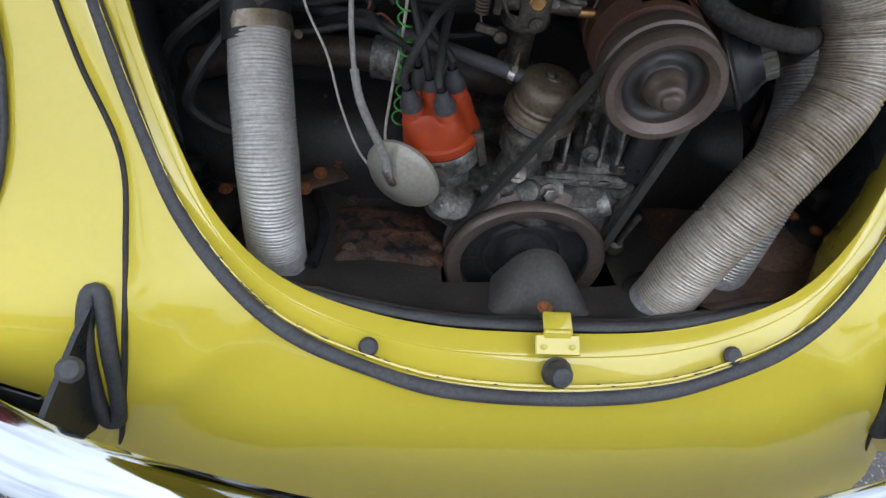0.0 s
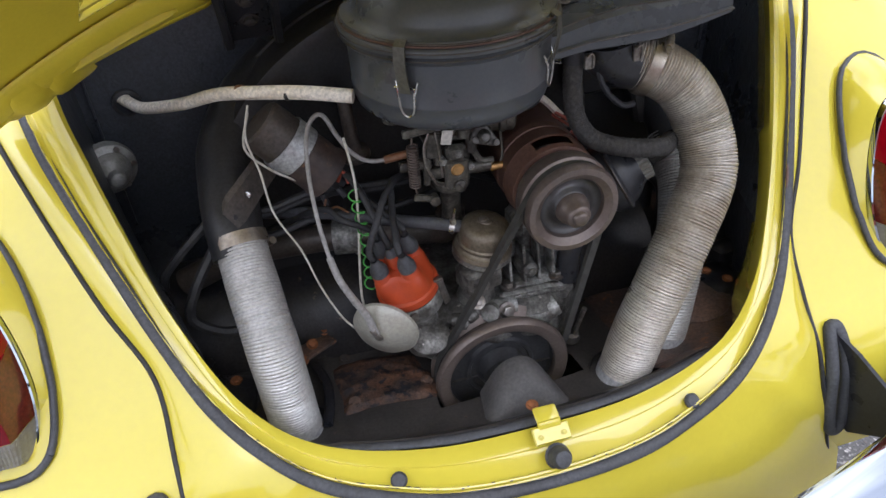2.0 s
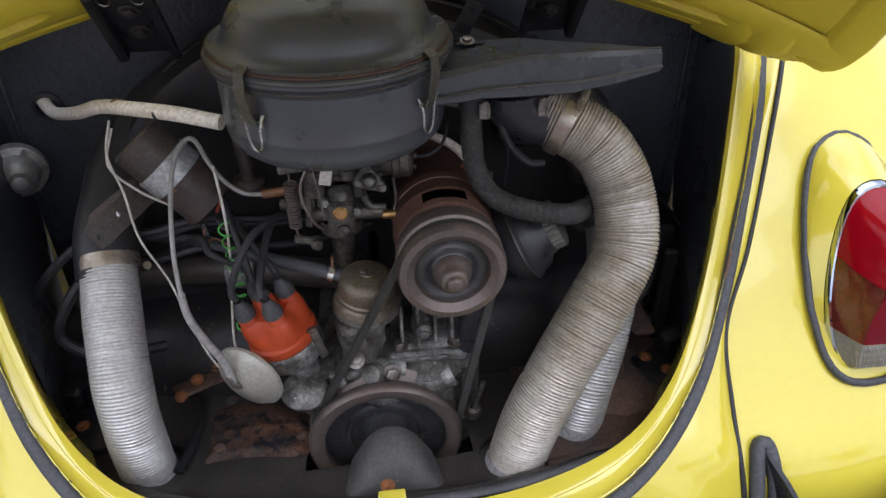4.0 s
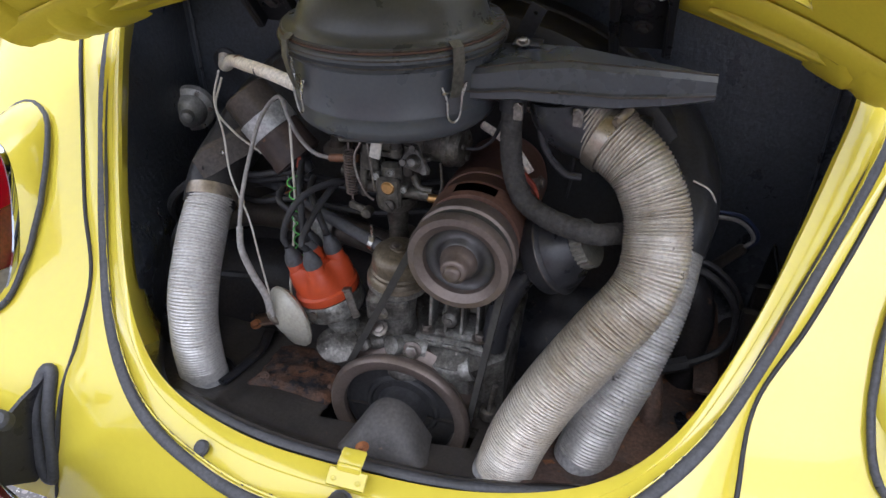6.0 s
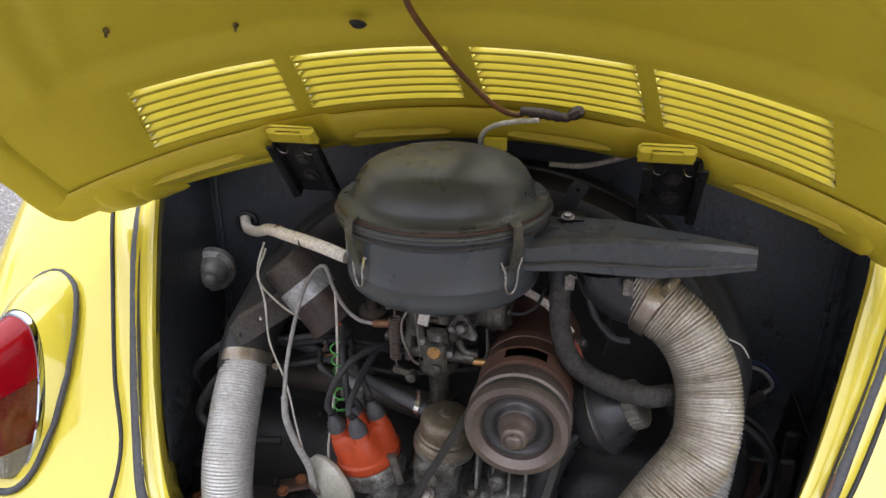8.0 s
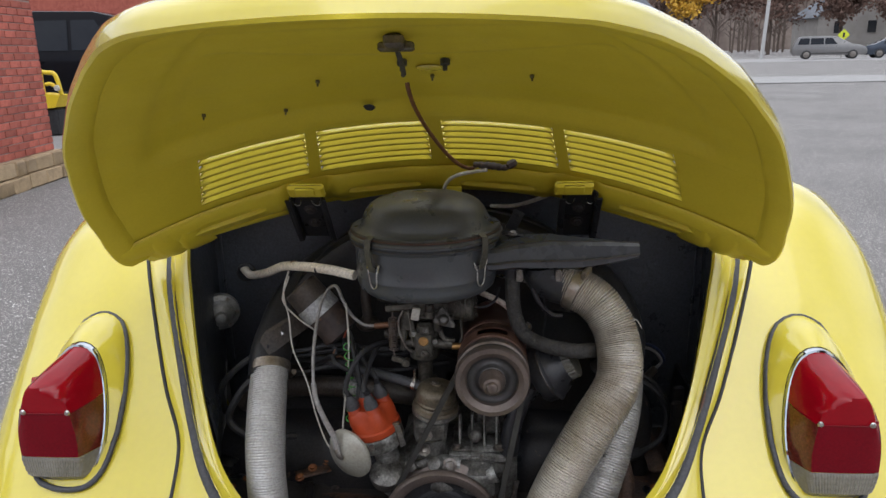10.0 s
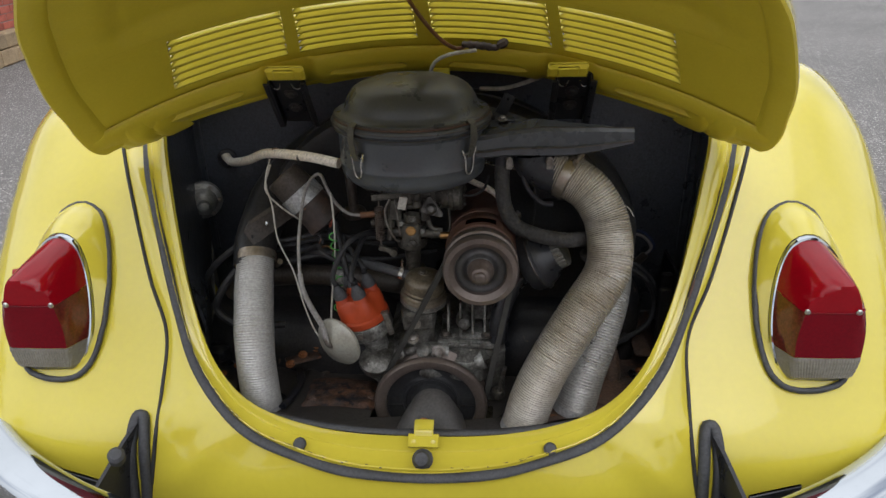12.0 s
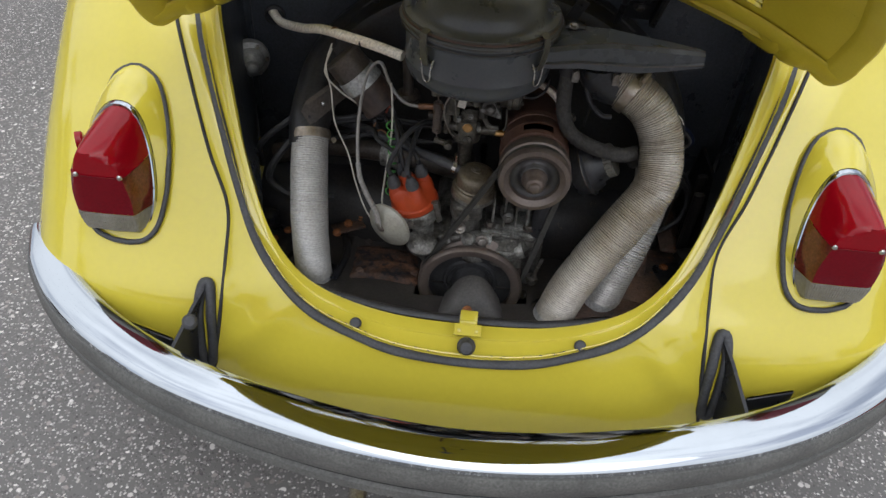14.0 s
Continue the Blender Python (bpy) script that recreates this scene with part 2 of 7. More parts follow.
CLOTH = mat("dark_grey_cloth", (0.07, 0.08, 0.095), 0.8, dark=(0.09, 0.10, 0.115), scale=30, bump=0.3, bump_scale=500)
BRICK = mat("red_brick", (0.45, 0.125, 0.085), 0.88, dark=(0.33, 0.085, 0.06), scale=9, mix=0.7, bump=0.8, bump_scale=50, random_value=0.25)
MORTAR = mat("pale_mortar", (0.35, 0.27, 0.24), 0.9, dark=(0.26, 0.19, 0.17), scale=9, bump=0.5)
STONE = mat("buff_stone", (0.42, 0.31, 0.18), 0.9, dark=(0.27, 0.20, 0.12), scale=9, bump=0.8, bump_scale=40, random_value=0.22)
CAR_BLACK = mat("black_car_paint", (0.006, 0.006, 0.008), 0.16, dark=(0.008, 0.008, 0.010), scale=3, rough_var=0.03, grain=0, spec=0.12)
CAR_SILVER = mat("silver_car_paint", (0.19, 0.185, 0.18), 0.30, 0.4, dark=(0.16, 0.16, 0.16), scale=3, coat=0.2, rough_var=0.04, grain=0)
CAR_BLUE = mat("dark_blue_car_paint", (0.035, 0.05, 0.075), 0.22, 0.2, dark=(0.03, 0.04, 0.06), scale=3, coat=0.6, rough_var=0.04, grain=0)
GLASS = mat("dark_car_glass", (0.012, 0.014, 0.018), 0.06, dark=(0.016, 0.018, 0.022), scale=3, rough_var=0.02, grain=0, spec=0.22)
EQUIP = mat("yellow_machine_paint", (0.75, 0.55, 0.02), 0.35, dark=(0.68, 0.48, 0.02), scale=8)
CONCRETE = mat("pale_concrete", (0.31, 0.305, 0.295), 0.85, dark=(0.25, 0.245, 0.235), scale=2.5, bump=0.3, bump_scale=40)
BARK = mat("grey_bark", (0.12, 0.09, 0.07), 0.9, dark=(0.07, 0.055, 0.045), scale=6, bump=0.6, bump_scale=20)
LEAF_GOLD = mat("golden_leaves", (0.55, 0.32, 0.02), 0.7, dark=(0.40, 0.22, 0.015), scale=0.8, grain=0)
LEAF_RUSSET = mat("russet_twigs", (0.17, 0.10, 0.075), 0.85, dark=(0.11, 0.07, 0.055), scale=0.6, grain=0)
SIGN_LIME = mat("lime_sign_sheeting", (0.66, 0.72, 0.03), 0.4, dark=(0.60, 0.66, 0.03), scale=4)
BACKWOODS = mat("distant_bare_woods", (0.24, 0.195, 0.165), 0.95, dark=(0.13, 0.10, 0.085), scale=0.22, mix=0.8, grain=0)
HOUSE_WALL = mat("weathered_grey_siding", (0.30, 0.285, 0.265), 0.75, dark=(0.24, 0.225, 0.21), scale=0.8, grain=0)
LEAF_DARK = mat("dark_red_leaves", (0.09, 0.035, 0.03), 0.8, dark=(0.05, 0.025, 0.022), scale=0.6, grain=0)
SIDING = mat("pale_siding", (0.36, 0.36, 0.355), 0.7, dark=(0.48, 0.48, 0.47), scale=1, grain=0)
ROOFING = mat("slate_roof", (0.10, 0.11, 0.13), 0.7, dark=(0.07, 0.08, 0.09), scale=1, grain=0)


def asphalt_material():
    """Asphalt with worn aggregate: stones of several greys in dark binder."""
    m = bpy.data.materials.new("worn_asphalt")
    m.use_nodes = True
    t = m.node_tree
    b = t.nodes["Principled BSDF"]
    co = t.nodes.new("ShaderNodeTexCoord")
    nz = t.nodes.new("ShaderNodeTexNoise")
    nz.inputs["Scale"].default_value, nz.inputs["Detail"].default_value = 0.7, 8
    t.links.new(co.outputs["Object"], nz.inputs["Vector"])
    warp = t.nodes.new("ShaderNodeTexNoise")
    warp.inputs["Scale"].default_value = 60.0
    t.links.new(co.outputs["Object"], warp.inputs["Vector"])
    bend = t.nodes.new("ShaderNodeMix")
    bend.data_type = "VECTOR"
    bend.inputs["Factor"].default_value = 0.012
    t.links.new(co.outputs["Object"], bend.inputs["A"])
    t.links.new(warp.outputs["Color"], bend.inputs["B"])

    def stones(scale, lo, hi, low, mid, high):
        """One size of stone: its colour and how far it stands out of the binder."""
        v = t.nodes.new("ShaderNodeTexVoronoi")
        v.inputs["Scale"].default_value = scale
        t.links.new(bend.outputs["Result"], v.inputs["Vector"])
        sep = t.nodes.new("ShaderNodeSeparateColor")
        t.links.new(v.outputs["Color"], sep.inputs["Color"])
        cr = t.nodes.new("ShaderNodeValToRGB")
        e = cr.color_ramp.elements
        e[0].position, e[0].color = 0.0, (*low, 1)
        e[1].position, e[1].color = 1.0, (*high, 1)
        e.new(0.6).color = (*mid, 1)
        t.links.new(sep.outputs["Red"], cr.inputs["Fac"])
        # stones differ in size: the edge moves with the cell's own number
        size = t.nodes.new("ShaderNodeMapRange")
        size.inputs["To Min"].default_value, size.inputs["To Max"].default_value = lo, hi
        t.links.new(sep.outputs["Green"], size.inputs["Value"])
        edge = t.nodes.new("ShaderNodeMath")
        edge.operation = "SUBTRACT"
        t.links.new(size.outputs["Result"], edge.inputs[0])
        t.links.new(v.outputs["Distance"], edge.inputs[1])
        gain = t.nodes.new("ShaderNodeMath")
        gain.operation, gain.use_clamp = "MULTIPLY", True
        gain.inputs[1].default_value = 9.0
        t.links.new(edge.outputs[0], gain.inputs[0])
        return cr.outputs["Color"], gain.outputs[0]

    small_c, small_e = stones(150.0, 0.30, 0.62, (0.085, 0.080, 0.076), (0.250, 0.235, 0.222), (0.66, 0.63, 0.59))
    big_c, big_e = stones(62.0, -0.25, 0.48, (0.15, 0.135, 0.122), (0.36, 0.325, 0.30), (0.76, 0.73, 0.69))

    def over(fac, a, c):
        n = t.nodes.new("ShaderNodeMix")
        n.data_type = "RGBA"
        t.links.new(fac, n.inputs["Factor"])
        if isinstance(a, tuple):
            n.inputs["A"].default_value = (*a, 1)
        else:
            t.links.new(a, n.inputs["A"])
        t.links.new(c, n.inputs["B"])
        return n.outputs["Result"]

    tone = over(big_e, over(small_e, (0.145, 0.138, 0.131), small_c), big_c)
    high = t.nodes.new("ShaderNodeMath")
    high.operation = "MAXIMUM"
    t.links.new(small_e, high.inputs[0])
    t.links.new(big_e, high.inputs[1])
    hs = t.nodes.new("ShaderNodeHueSaturation")
    mr = t.nodes.new("ShaderNodeMapRange")
    mr.inputs["From Min"].default_value, mr.inputs["From Max"].default_value = 0.3, 0.7
    mr.inputs["To Min"].default_value, mr.inputs["To Max"].default_value = 0.85, 1.15
    t.links.new(nz.outputs["Fac"], mr.inputs["Value"])
    t.links.new(mr.outputs["Result"], hs.inputs["Value"])
    t.links.new(tone, hs.inputs["Color"])
    t.links.new(hs.outputs["Color"], b.inputs["Base Color"])
    b.inputs["Roughness"].default_value = 0.8
    bp = t.nodes.new("ShaderNodeBump")
    bp.inputs["Strength"].default_value, bp.inputs["Distance"].default_value = 0.6, 0.003
    t.links.new(high.outputs[0], bp.inputs["Height"])
    t.links.new(bp.outputs["Normal"], b.inputs["Normal"])
    return m


ASPHALT = asphalt_material()


# ---- building tools ----
def V(*a):
    return Vector(a)


def spline(points, n):
    """n + 1 points along a smooth curve through the given ones, even in length."""
    p = [Vector(q) for q in points]
    p = [2 * p[0] - p[1]] + p + [2 * p[-1] - p[-2]]
    fine = []
    for i in range(1, len(p) - 2):
        a, b, c, d = p[i - 1], p[i], p[i + 1], p[i + 2]
        for k in range(16):
            t = k / 16
            fine.append(0.5 * ((2 * b) + (c - a) * t + (2 * a - 5 * b + 4 * c - d) * t * t + (3 * b - a - 3 * c + d) * t ** 3))
    fine.append(p[-2])
    s = [0.0]
    for i in range(1, len(fine)):
        s.append(s[-1] + (fine[i] - fine[i - 1]).length)
    out, j = [], 0
    for k in range(n + 1):
        want = s[-1] * k / n
        while j < len(s) - 2 and s[j + 1] < want:
            j += 1
        f = (want - s[j]) / max(1e-9, s[j + 1] - s[j])
        out.append(fine[j].lerp(fine[j + 1], min(1, max(0, f))))
    return out


def table(rows, s):
    """Straight reading of a small table: rows of (s, values...)."""
    return [float(np.interp(s, [r[0] for r in rows], [r[k] for r in rows])) for k in range(1, len(rows[0]))]


class Shape:
    """Vertices and faces that become one mesh."""

    def __init__(self):
        self.v, self.f = [], []

    def grid(self, rows, loop=False, flip=False, skip=None):
        base, n = len(self.v), len(rows[0])
        for r in rows:
            self.v += [tuple(p) for p in r]
        for i in range(len(rows) - 1):
            for j in range(n if loop else n - 1):
                if skip and skip(i, j):
                    continue
                a, b = base + i * n + j, base + i * n + (j + 1) % n
                q = (a, b, b + n, a + n)
                self.f.append(q[::-1] if flip else q)
        return self

    def cap(self, ring, flip=False):
        base = len(self.v)
        self.v += [tuple(p) for p in ring]
        q = tuple(range(base, base + len(ring)))
        self.f.append(q[::-1] if flip else q)
        return self

    def tube(self, points, radius, sides=12, n=None, flat=1.0, caps=True, up=(0, 0, 1)):
        """A round tube along a smooth curve; radius may be a number or a function of 0..1 and the length."""
        pts = spline(points, n) if n else [Vector(p) for p in points]
        total = sum((pts[i + 1] - pts[i]).length for i in range(len(pts) - 1))
        side, rows = None, []
        for i, p in enumerate(pts):
            d = (pts[min(i + 1, len(pts) - 1)] - pts[max(i - 1, 0)]).normalized()
            if side is None:
                ref = Vector(up) if abs(d.dot(Vector(up))) < 0.95 else Vector((1, 0, 0))
                side = d.cross(ref).normalized()
            else:
                side = (side - d * side.dot(d)).normalized()
            other = d.cross(side)
            u = i / (len(pts) - 1)
            r = radius(u, u * total) if callable(radius) else radius
            rows.append([p + side * (r * math.cos(2 * math.pi * k / sides)) + other * (r * flat * math.sin(2 * math.pi * k / sides)) for k in range(sides)])
        self.grid(rows, loop=True, flip=True)
        if caps:
            self.cap(rows[0])
            self.cap(rows[-1], flip=True)
        return self

    def turn(self, profile, centre, axis=(0, 0, 1), sides=32, squash=1.0, close=False):
        """A turned shape: profile of (radius, height along the axis)."""
        m = Vector(axis).to_track_quat("Z", "Y").to_matrix()
        c = Vector(centre)
        rows = []
        for r, h in profile:
            rows.append([c + m @ Vector((max(r, 1e-5) * math.cos(2 * math.pi * k / sides), max(r, 1e-5) * squash * math.sin(2 * math.pi * k / sides), h)) for k in range(sides)])
        self.grid(rows, loop=True)
        if close:
            self.cap(rows[0], flip=True)
            self.cap(rows[-1])
        return self

    def box(self, size, m=Matrix(), bevel=0.0, taper=1.0):
        """A block, centred on m, with its edges cut at bevel; taper scales the upper end."""
        x, y, z = (s / 2 for s in size)
        b = min(bevel, x * 0.9, y * 0.9, z * 0.9)
        rows = []
        for zz, ins in ((-z, b), (-z + b, 0), (z - b, 0), (z, b)) if b else ((-z, 0), (z, 0)):
            k = taper if zz > 0 else 1.0
            xx, yy = (x - ins) * k, (y - ins) * k
            c = b
            ring = [(xx, -yy + c), (xx, yy - c), (xx - c, yy), (-xx + c, yy), (-xx, yy - c), (-xx, -yy + c), (-xx + c, -yy), (xx - c, -yy)] if b else [(xx, -yy), (xx, yy), (-xx, yy), (-xx, -yy)]
            rows.append([m @ Vector((p[0], p[1], zz)) for p in ring])
        self.grid(rows, loop=True)
        self.cap(rows[0], flip=True)
        self.cap(rows[-1])
        return self

    def prism(self, outline, depth, m=Matrix(), bevel=0.0):
        """An outline in the x-y plane of m, raised by depth along its z."""
        n = len(outline)
        cx, cy = sum(p[0] for p in outline) / n, sum(p[1] for p in outline) / n
        rows = []
        for z, ins in ((0, 0), (depth - bevel, 0), (depth, bevel)) if bevel else ((0, 0), (depth, 0)):
            ring = []
            for x, y in outline:
                d = math.hypot(x - cx, y - cy) or 1
                k = 1 - ins / d
                ring.append(m @ Vector((cx + (x - cx) * k, cy + (y - cy) * k, z)))
            rows.append(ring)
        self.grid(rows, loop=True)
        self.cap(rows[0], flip=True)
        self.cap(rows[-1])
        return self

    def hexbolt(self, centre, axis, r=0.006, h=0.005, washer=True):
        if washer:
            self.turn([(0, 0), (r * 1.5, 0), (r * 1.5, h * 0.25), (r * 0.9, h * 0.3)], centre, axis, 14)
        self.turn([(r, 0), (r, h * 0.9), (r * 0.82, h), (0, h)], centre, axis, 6)
        return self

    def mirror(self):
        n = len(self.v)
        self.v += [(-x, y, z) for x, y, z in self.v]
        self.f += [tuple(n + i for i in q[::-1]) for q in self.f]
        return self

    def flipx(self):
        self.v = [(-x, y, z) for x, y, z in self.v]
        self.f = [q[::-1] for q in self.f]
        return self

    def mesh(self, name, material, origin=(0, 0, 0), angle=38):
        me = bpy.data.meshes.new(name)
        o = origin
        me.from_pydata([(x - o[0], y - o[1], z - o[2]) for x, y, z in self.v], [], self.f)
        me.materials.append(material)
        bm = bmesh.new()
        bm.from_mesh(me)
        bmesh.ops.remove_doubles(bm, verts=bm.verts, dist=2e-5)
        bm.to_mesh(me)
        bm.free()
        me.shade_smooth()
        me.set_sharp_from_angle(angle=radians(angle))
        return me


def thing(name, base, label, category, group="", kind=""):
    """An empty at a thing's base, which carries its parts."""
    ob = new(name)
    ob.empty_display_size = 0.05
    ob.location = base
    return tagged(ob, label, category, group, kind)


def origin_of(ob):
    p = Vector((0, 0, 0))
    while ob:
        p = p + ob.location
        ob = ob.parent
    return p


def part(name, shape, material, parent, label="", angle=38):
    """One mesh under a thing or a part."""
    ob = new(name, shape.mesh(name, material, origin_of(parent), angle))
    ob.parent = parent
    if label:
        ob["label"] = label
    return ob


def single(name, shape, material, base, label, category, group="", kind="", angle=38):
    """A thing of one mesh."""
    ob = new(name, shape.mesh(name, material, base, angle))
    ob.location = base
    return tagged(ob, label, category, group, kind)


# ---- ground ----
g = Shape()
g.grid([[(x, y, 0) for x in (-400, -20, 20, 400)] for y in (-400, -20, 20, 400)])
single("ground", g, ASPHALT, (0, 0, 0), "worn grey asphalt with exposed pale aggregate", "ground", kind="structure")

# ---- the car: painted shell ----
car = thing("car", (0, 0.6, 0), "yellow vintage rear-engined car with its engine lid raised", "car")

SEAL = [(0, -0.014, 0.527), (0.10, -0.010, 0.5325), (0.17, 0.004, 0.543), (0.247, 0.033, 0.556), (0.303, 0.067, 0.583), (0.357, 0.122, 0.624),
        (0.396, 0.182, 0.679), (0.435, 0.254, 0.746), (0.470, 0.321, 0.808), (0.498, 0.385, 0.864), (0.517, 0.455, 0.932), (0.525, 0.510, 0.997)]
FLANGE = [(0, 0.045, 0.551), (0.09, 0.046, 0.553), (0.16, 0.055, 0.557), (0.228, 0.0715, 0.567), (0.280, 0.0935, 0.584), (0.3225, 0.125, 0.613),
          (0.354, 0.1615, 0.6525), (0.3895, 0.218, 0.715), (0.416, 0.272, 0.778), (0.4405, 0.3285, 0.844), (0.4595, 0.380, 0.9035), (0.466, 0.438, 1.0)]
OUTER = [(0, -0.018, 0.245), (0.13, -0.016, 0.245), (0.26, -0.008, 0.25), (0.440, 0.014, 0.34), (0.4000, 0.054, 0.53), (0.401, 0.106, 0.583),
         (0.406, 0.166, 0.649), (0.447, 0.228, 0.712), (0.490, 0.305, 0.790), (0.530, 0.385, 0.880), (0.56, 0.45, 0.95), (0.58, 0.50, 1.01)]
BEAD = [(0.458, 0.012, 0.27), (0.4205, 0.018, 0.40), (0.4000, 0.054, 0.53), (0.401, 0.106, 0.583), (0.406, 0.166, 0.649), (0.447, 0.228, 0.712),
        (0.490, 0.305, 0.790), (0.530, 0.385, 0.880), (0.555, 0.46, 0.95), (0.57, 0.58, 0.995)]


def knots(points, n):
    """Matched points along a curve: the same share of each stretch between its marks."""
    p = [Vector(q) for q in points]
    p = [2 * p[0] - p[1]] + p + [2 * p[-1] - p[-2]]
    if points[0][0] == 0:
        p[0] = Vector((-p[2][0], p[2][1], p[2][2]))
    out = []
    for i in range(1, len(p) - 2):
        a, b, c, d = p[i - 1:i + 3]
        for k in range(n):
            t = k / n
            out.append(0.5 * ((2 * b) + (c - a) * t + (2 * a - 5 * b + 4 * c - d) * t * t + (3 * b - a - 3 * c + d) * t ** 3))
    return out + [p[-2]]


seal_line, flange_line, outer_line = knots(SEAL, 6), knots(FLANGE, 6), knots(OUTER, 6)


def shell_panel():
    """Rear apron and quarter panels between the lid opening and the fender seams, one pressing."""
    s, rows = Shape(), []
    n = len(seal_line)
    for v in [k / 8 for k in range(9)]:
        row = []
        for i in range(n):
            a, b = seal_line[i], outer_line[i]
            p = a.lerp(b, v)
            bulge = math.sin(math.pi * min(1, v * 1.0)) * (0.016 if i < 22 else 0.010) * min(1, (b - a).length / 0.09)
            full = 0.042 * (1 - (1 - v) ** 2) * min(1, max(0, (20 - i) / 6))
            bulge = max(bulge * (1 if full == 0 else min(1, max(0, (i - 14) / 6))), full)
            row.append(p + V(0.35 * bulge * (i / n), -bulge, 0.4 * bulge * (i / n)))
        rows.append(row)
    rows.append([p + V(0, 0.03, -0.03 if i < 22 else 0) for i, p in enumerate(rows[-1])])
    # the outer seams stand a little to one side
    for sg in (-1, 1):
        moved = [[V(sg * p.x - 0.0075 * min(1, k / 8) * min(1, i / 16), p.y, p.z) for i, p in enumerate(row)] for k, row in enumerate(rows)]
        s.grid(moved, flip=sg < 0)
    return s


part("rear_panel", shell_panel(), YELLOW, car, "glossy yellow rear apron and quarter panels")


def flange_strip():
    """Painted gutter round the opening: lip, channel and rolled inner edge."""
    s, rows = Shape(), []
    prof = [(0.0, 0.0), (0.11, 0.001), (0.13, 0.0055), (0.165, 0.006), (0.175, 0.0005), (0.20, -0.001), (0.50, -0.001), (0.60, 0.0), (0.62, 0.0015), (0.66, 0.002), (0.94, 0.002), (0.985, 0.0015), (1.0, -0.001), (1.01, -0.004)]
    for v, off in prof:
        row = []
        for i, (a, b) in enumerate(zip(seal_line, flange_line)):
            d = seal_line[min(i + 1, len(seal_line) - 1)] - seal_line[max(i - 1, 0)]
            nrm = d.cross(b - a).normalized()
            if nrm.y > 0:
                nrm = -nrm
            wob = 0.0007 * math.sin(i * 2.3) * (1 if 0.12 < v < 0.17 else 0)
            row.append(a.lerp(b, v) + nrm * (off + wob))
        rows.append(row)
    rows.append([p + (V(0.003, 0.002, -0.025) if i < 27 else V(0.02, 0.045, -0.03)) for i, p in enumerate(rows[-1])])
    rows.append([p + (V(0.003, 0.002, -0.040) if i < 27 else V(0.05, 0.06, -0.03)) for i, p in enumerate(rows[-1])])
    return s.grid(rows, flip=True).mirror()


part("lid_gutter", flange_strip(), YELLOW, car, "yellow painted lid gutter with chipped lip")


def full_line(line):
    return [V(-p.x, p.y, p.z) for p in line[:0:-1]] + list(line)


s = Shape()
s.tube([p + V(0, -0.003, 0.001) for p in full_line(seal_line)], lambda u, l: 0.0070 + 0.0004 * math.sin(l * 37), 12, flat=0.5)
lid_seal = part("lid_seal", s, RUBBER, car, "weathered black rubber lid seal")
s = Shape()
s.tube([a.lerp(b, 0.075) + V(0, -0.0035, 0.001) for a, b in zip(full_line(seal_line), full_line(flange_line))], 0.0026, 8)
part("seal_bead", s, RUBBER, lid_seal, "raised bead of the seal")
# chips in the paint along the gutter's lip, and rust where the lip is open
rnd = random.Random(11)
s = Shape()
for k in range(150):
    i = rnd.randrange(2, len(seal_line) - 4)
    sg = rnd.choice((-1, 1))
    a, b = seal_line[i].lerp(seal_line[i + 1], 0.5), flange_line[i].lerp(flange_line[i + 1], 0.5)
    d = (seal_line[i + 1] - seal_line[i]).normalized()
    nrm = d.cross(b - a).normalized()
    if nrm.y > 0:
        nrm = -nrm
    w = (b - a).normalized()
    c = a.lerp(b, rnd.choice((0.128, 0.168))) + nrm * 0.0063 + d * rnd.uniform(-0.01, 0.01)
    ln, wd = rnd.uniform(0.001, 0.006), rnd.uniform(0.0003, 0.0009)
    ring = [c + d * (ln * math.cos(q) * rnd.uniform(0.7, 1.2)) + w * (wd * math.sin(q) * rnd.uniform(0.7, 1.3)) for q in [k2 * math.pi / 3 for k2 in range(6)]]
    s.cap([V(sg * p.x, p.y, p.z) for p in ring], flip=sg < 0)
part("chipped_paint", s, RUBBER_DARK, car, "dark chips in the paint of the lip")["kind"] = "stuff"
for sg in (-1, 1):
    s = Shape()
    s.tube([(sg * x, y - 0.002, z) for x, y, z in BEAD], 0.0030, 10, n=70)
    part("fender_piping", s, RUBBER_DARK, car, "black rubber piping in the fender seam")

# the lip is broken and rusty beside one quarter
run = [a.lerp(b, 0.17) + V(0, -0.006, 0.005) for a, b in zip(seal_line, flange_line)][38:41]
part("rusty_gap", Shape().tube(run, lambda u, l: 0.0016 * (0.3 + math.sin(math.pi * u)), 8, n=14, flat=0.5), GEN_BROWN, car, "orange-brown rust where the lip is broken")
WHEEL_Y, WHEEL_Z, HALF = 0.62, 0.31, 0.812


def bead_at(z_or_angle):
    """Seam radius and x about the wheel centre at an angle from straight ahead."""
    rows = []
    for x, y, z in BEAD:
        rows.append((math.atan2(z - WHEEL_Z, y - WHEEL_Y), math.hypot(z - WHEEL_Z, y - WHEEL_Y), x))
    rows += [(math.radians(60), 0.66, 0.60), (math.radians(20), 0.62, 0.64), (math.radians(0), 0.60, 0.64)]
    rows.sort()
    return table(rows, z_or_angle)


def fender_point(angle, a):
    r_b, x_b = bead_at(angle)
    e = 0.78
    x = x_b + (HALF - x_b) * math.sin(a) ** e
    r = 0.37 + (r_b - 0.37) * max(0, math.cos(a)) ** e
    return V(x, WHEEL_Y + r * math.cos(angle), WHEEL_Z + r * math.sin(angle))


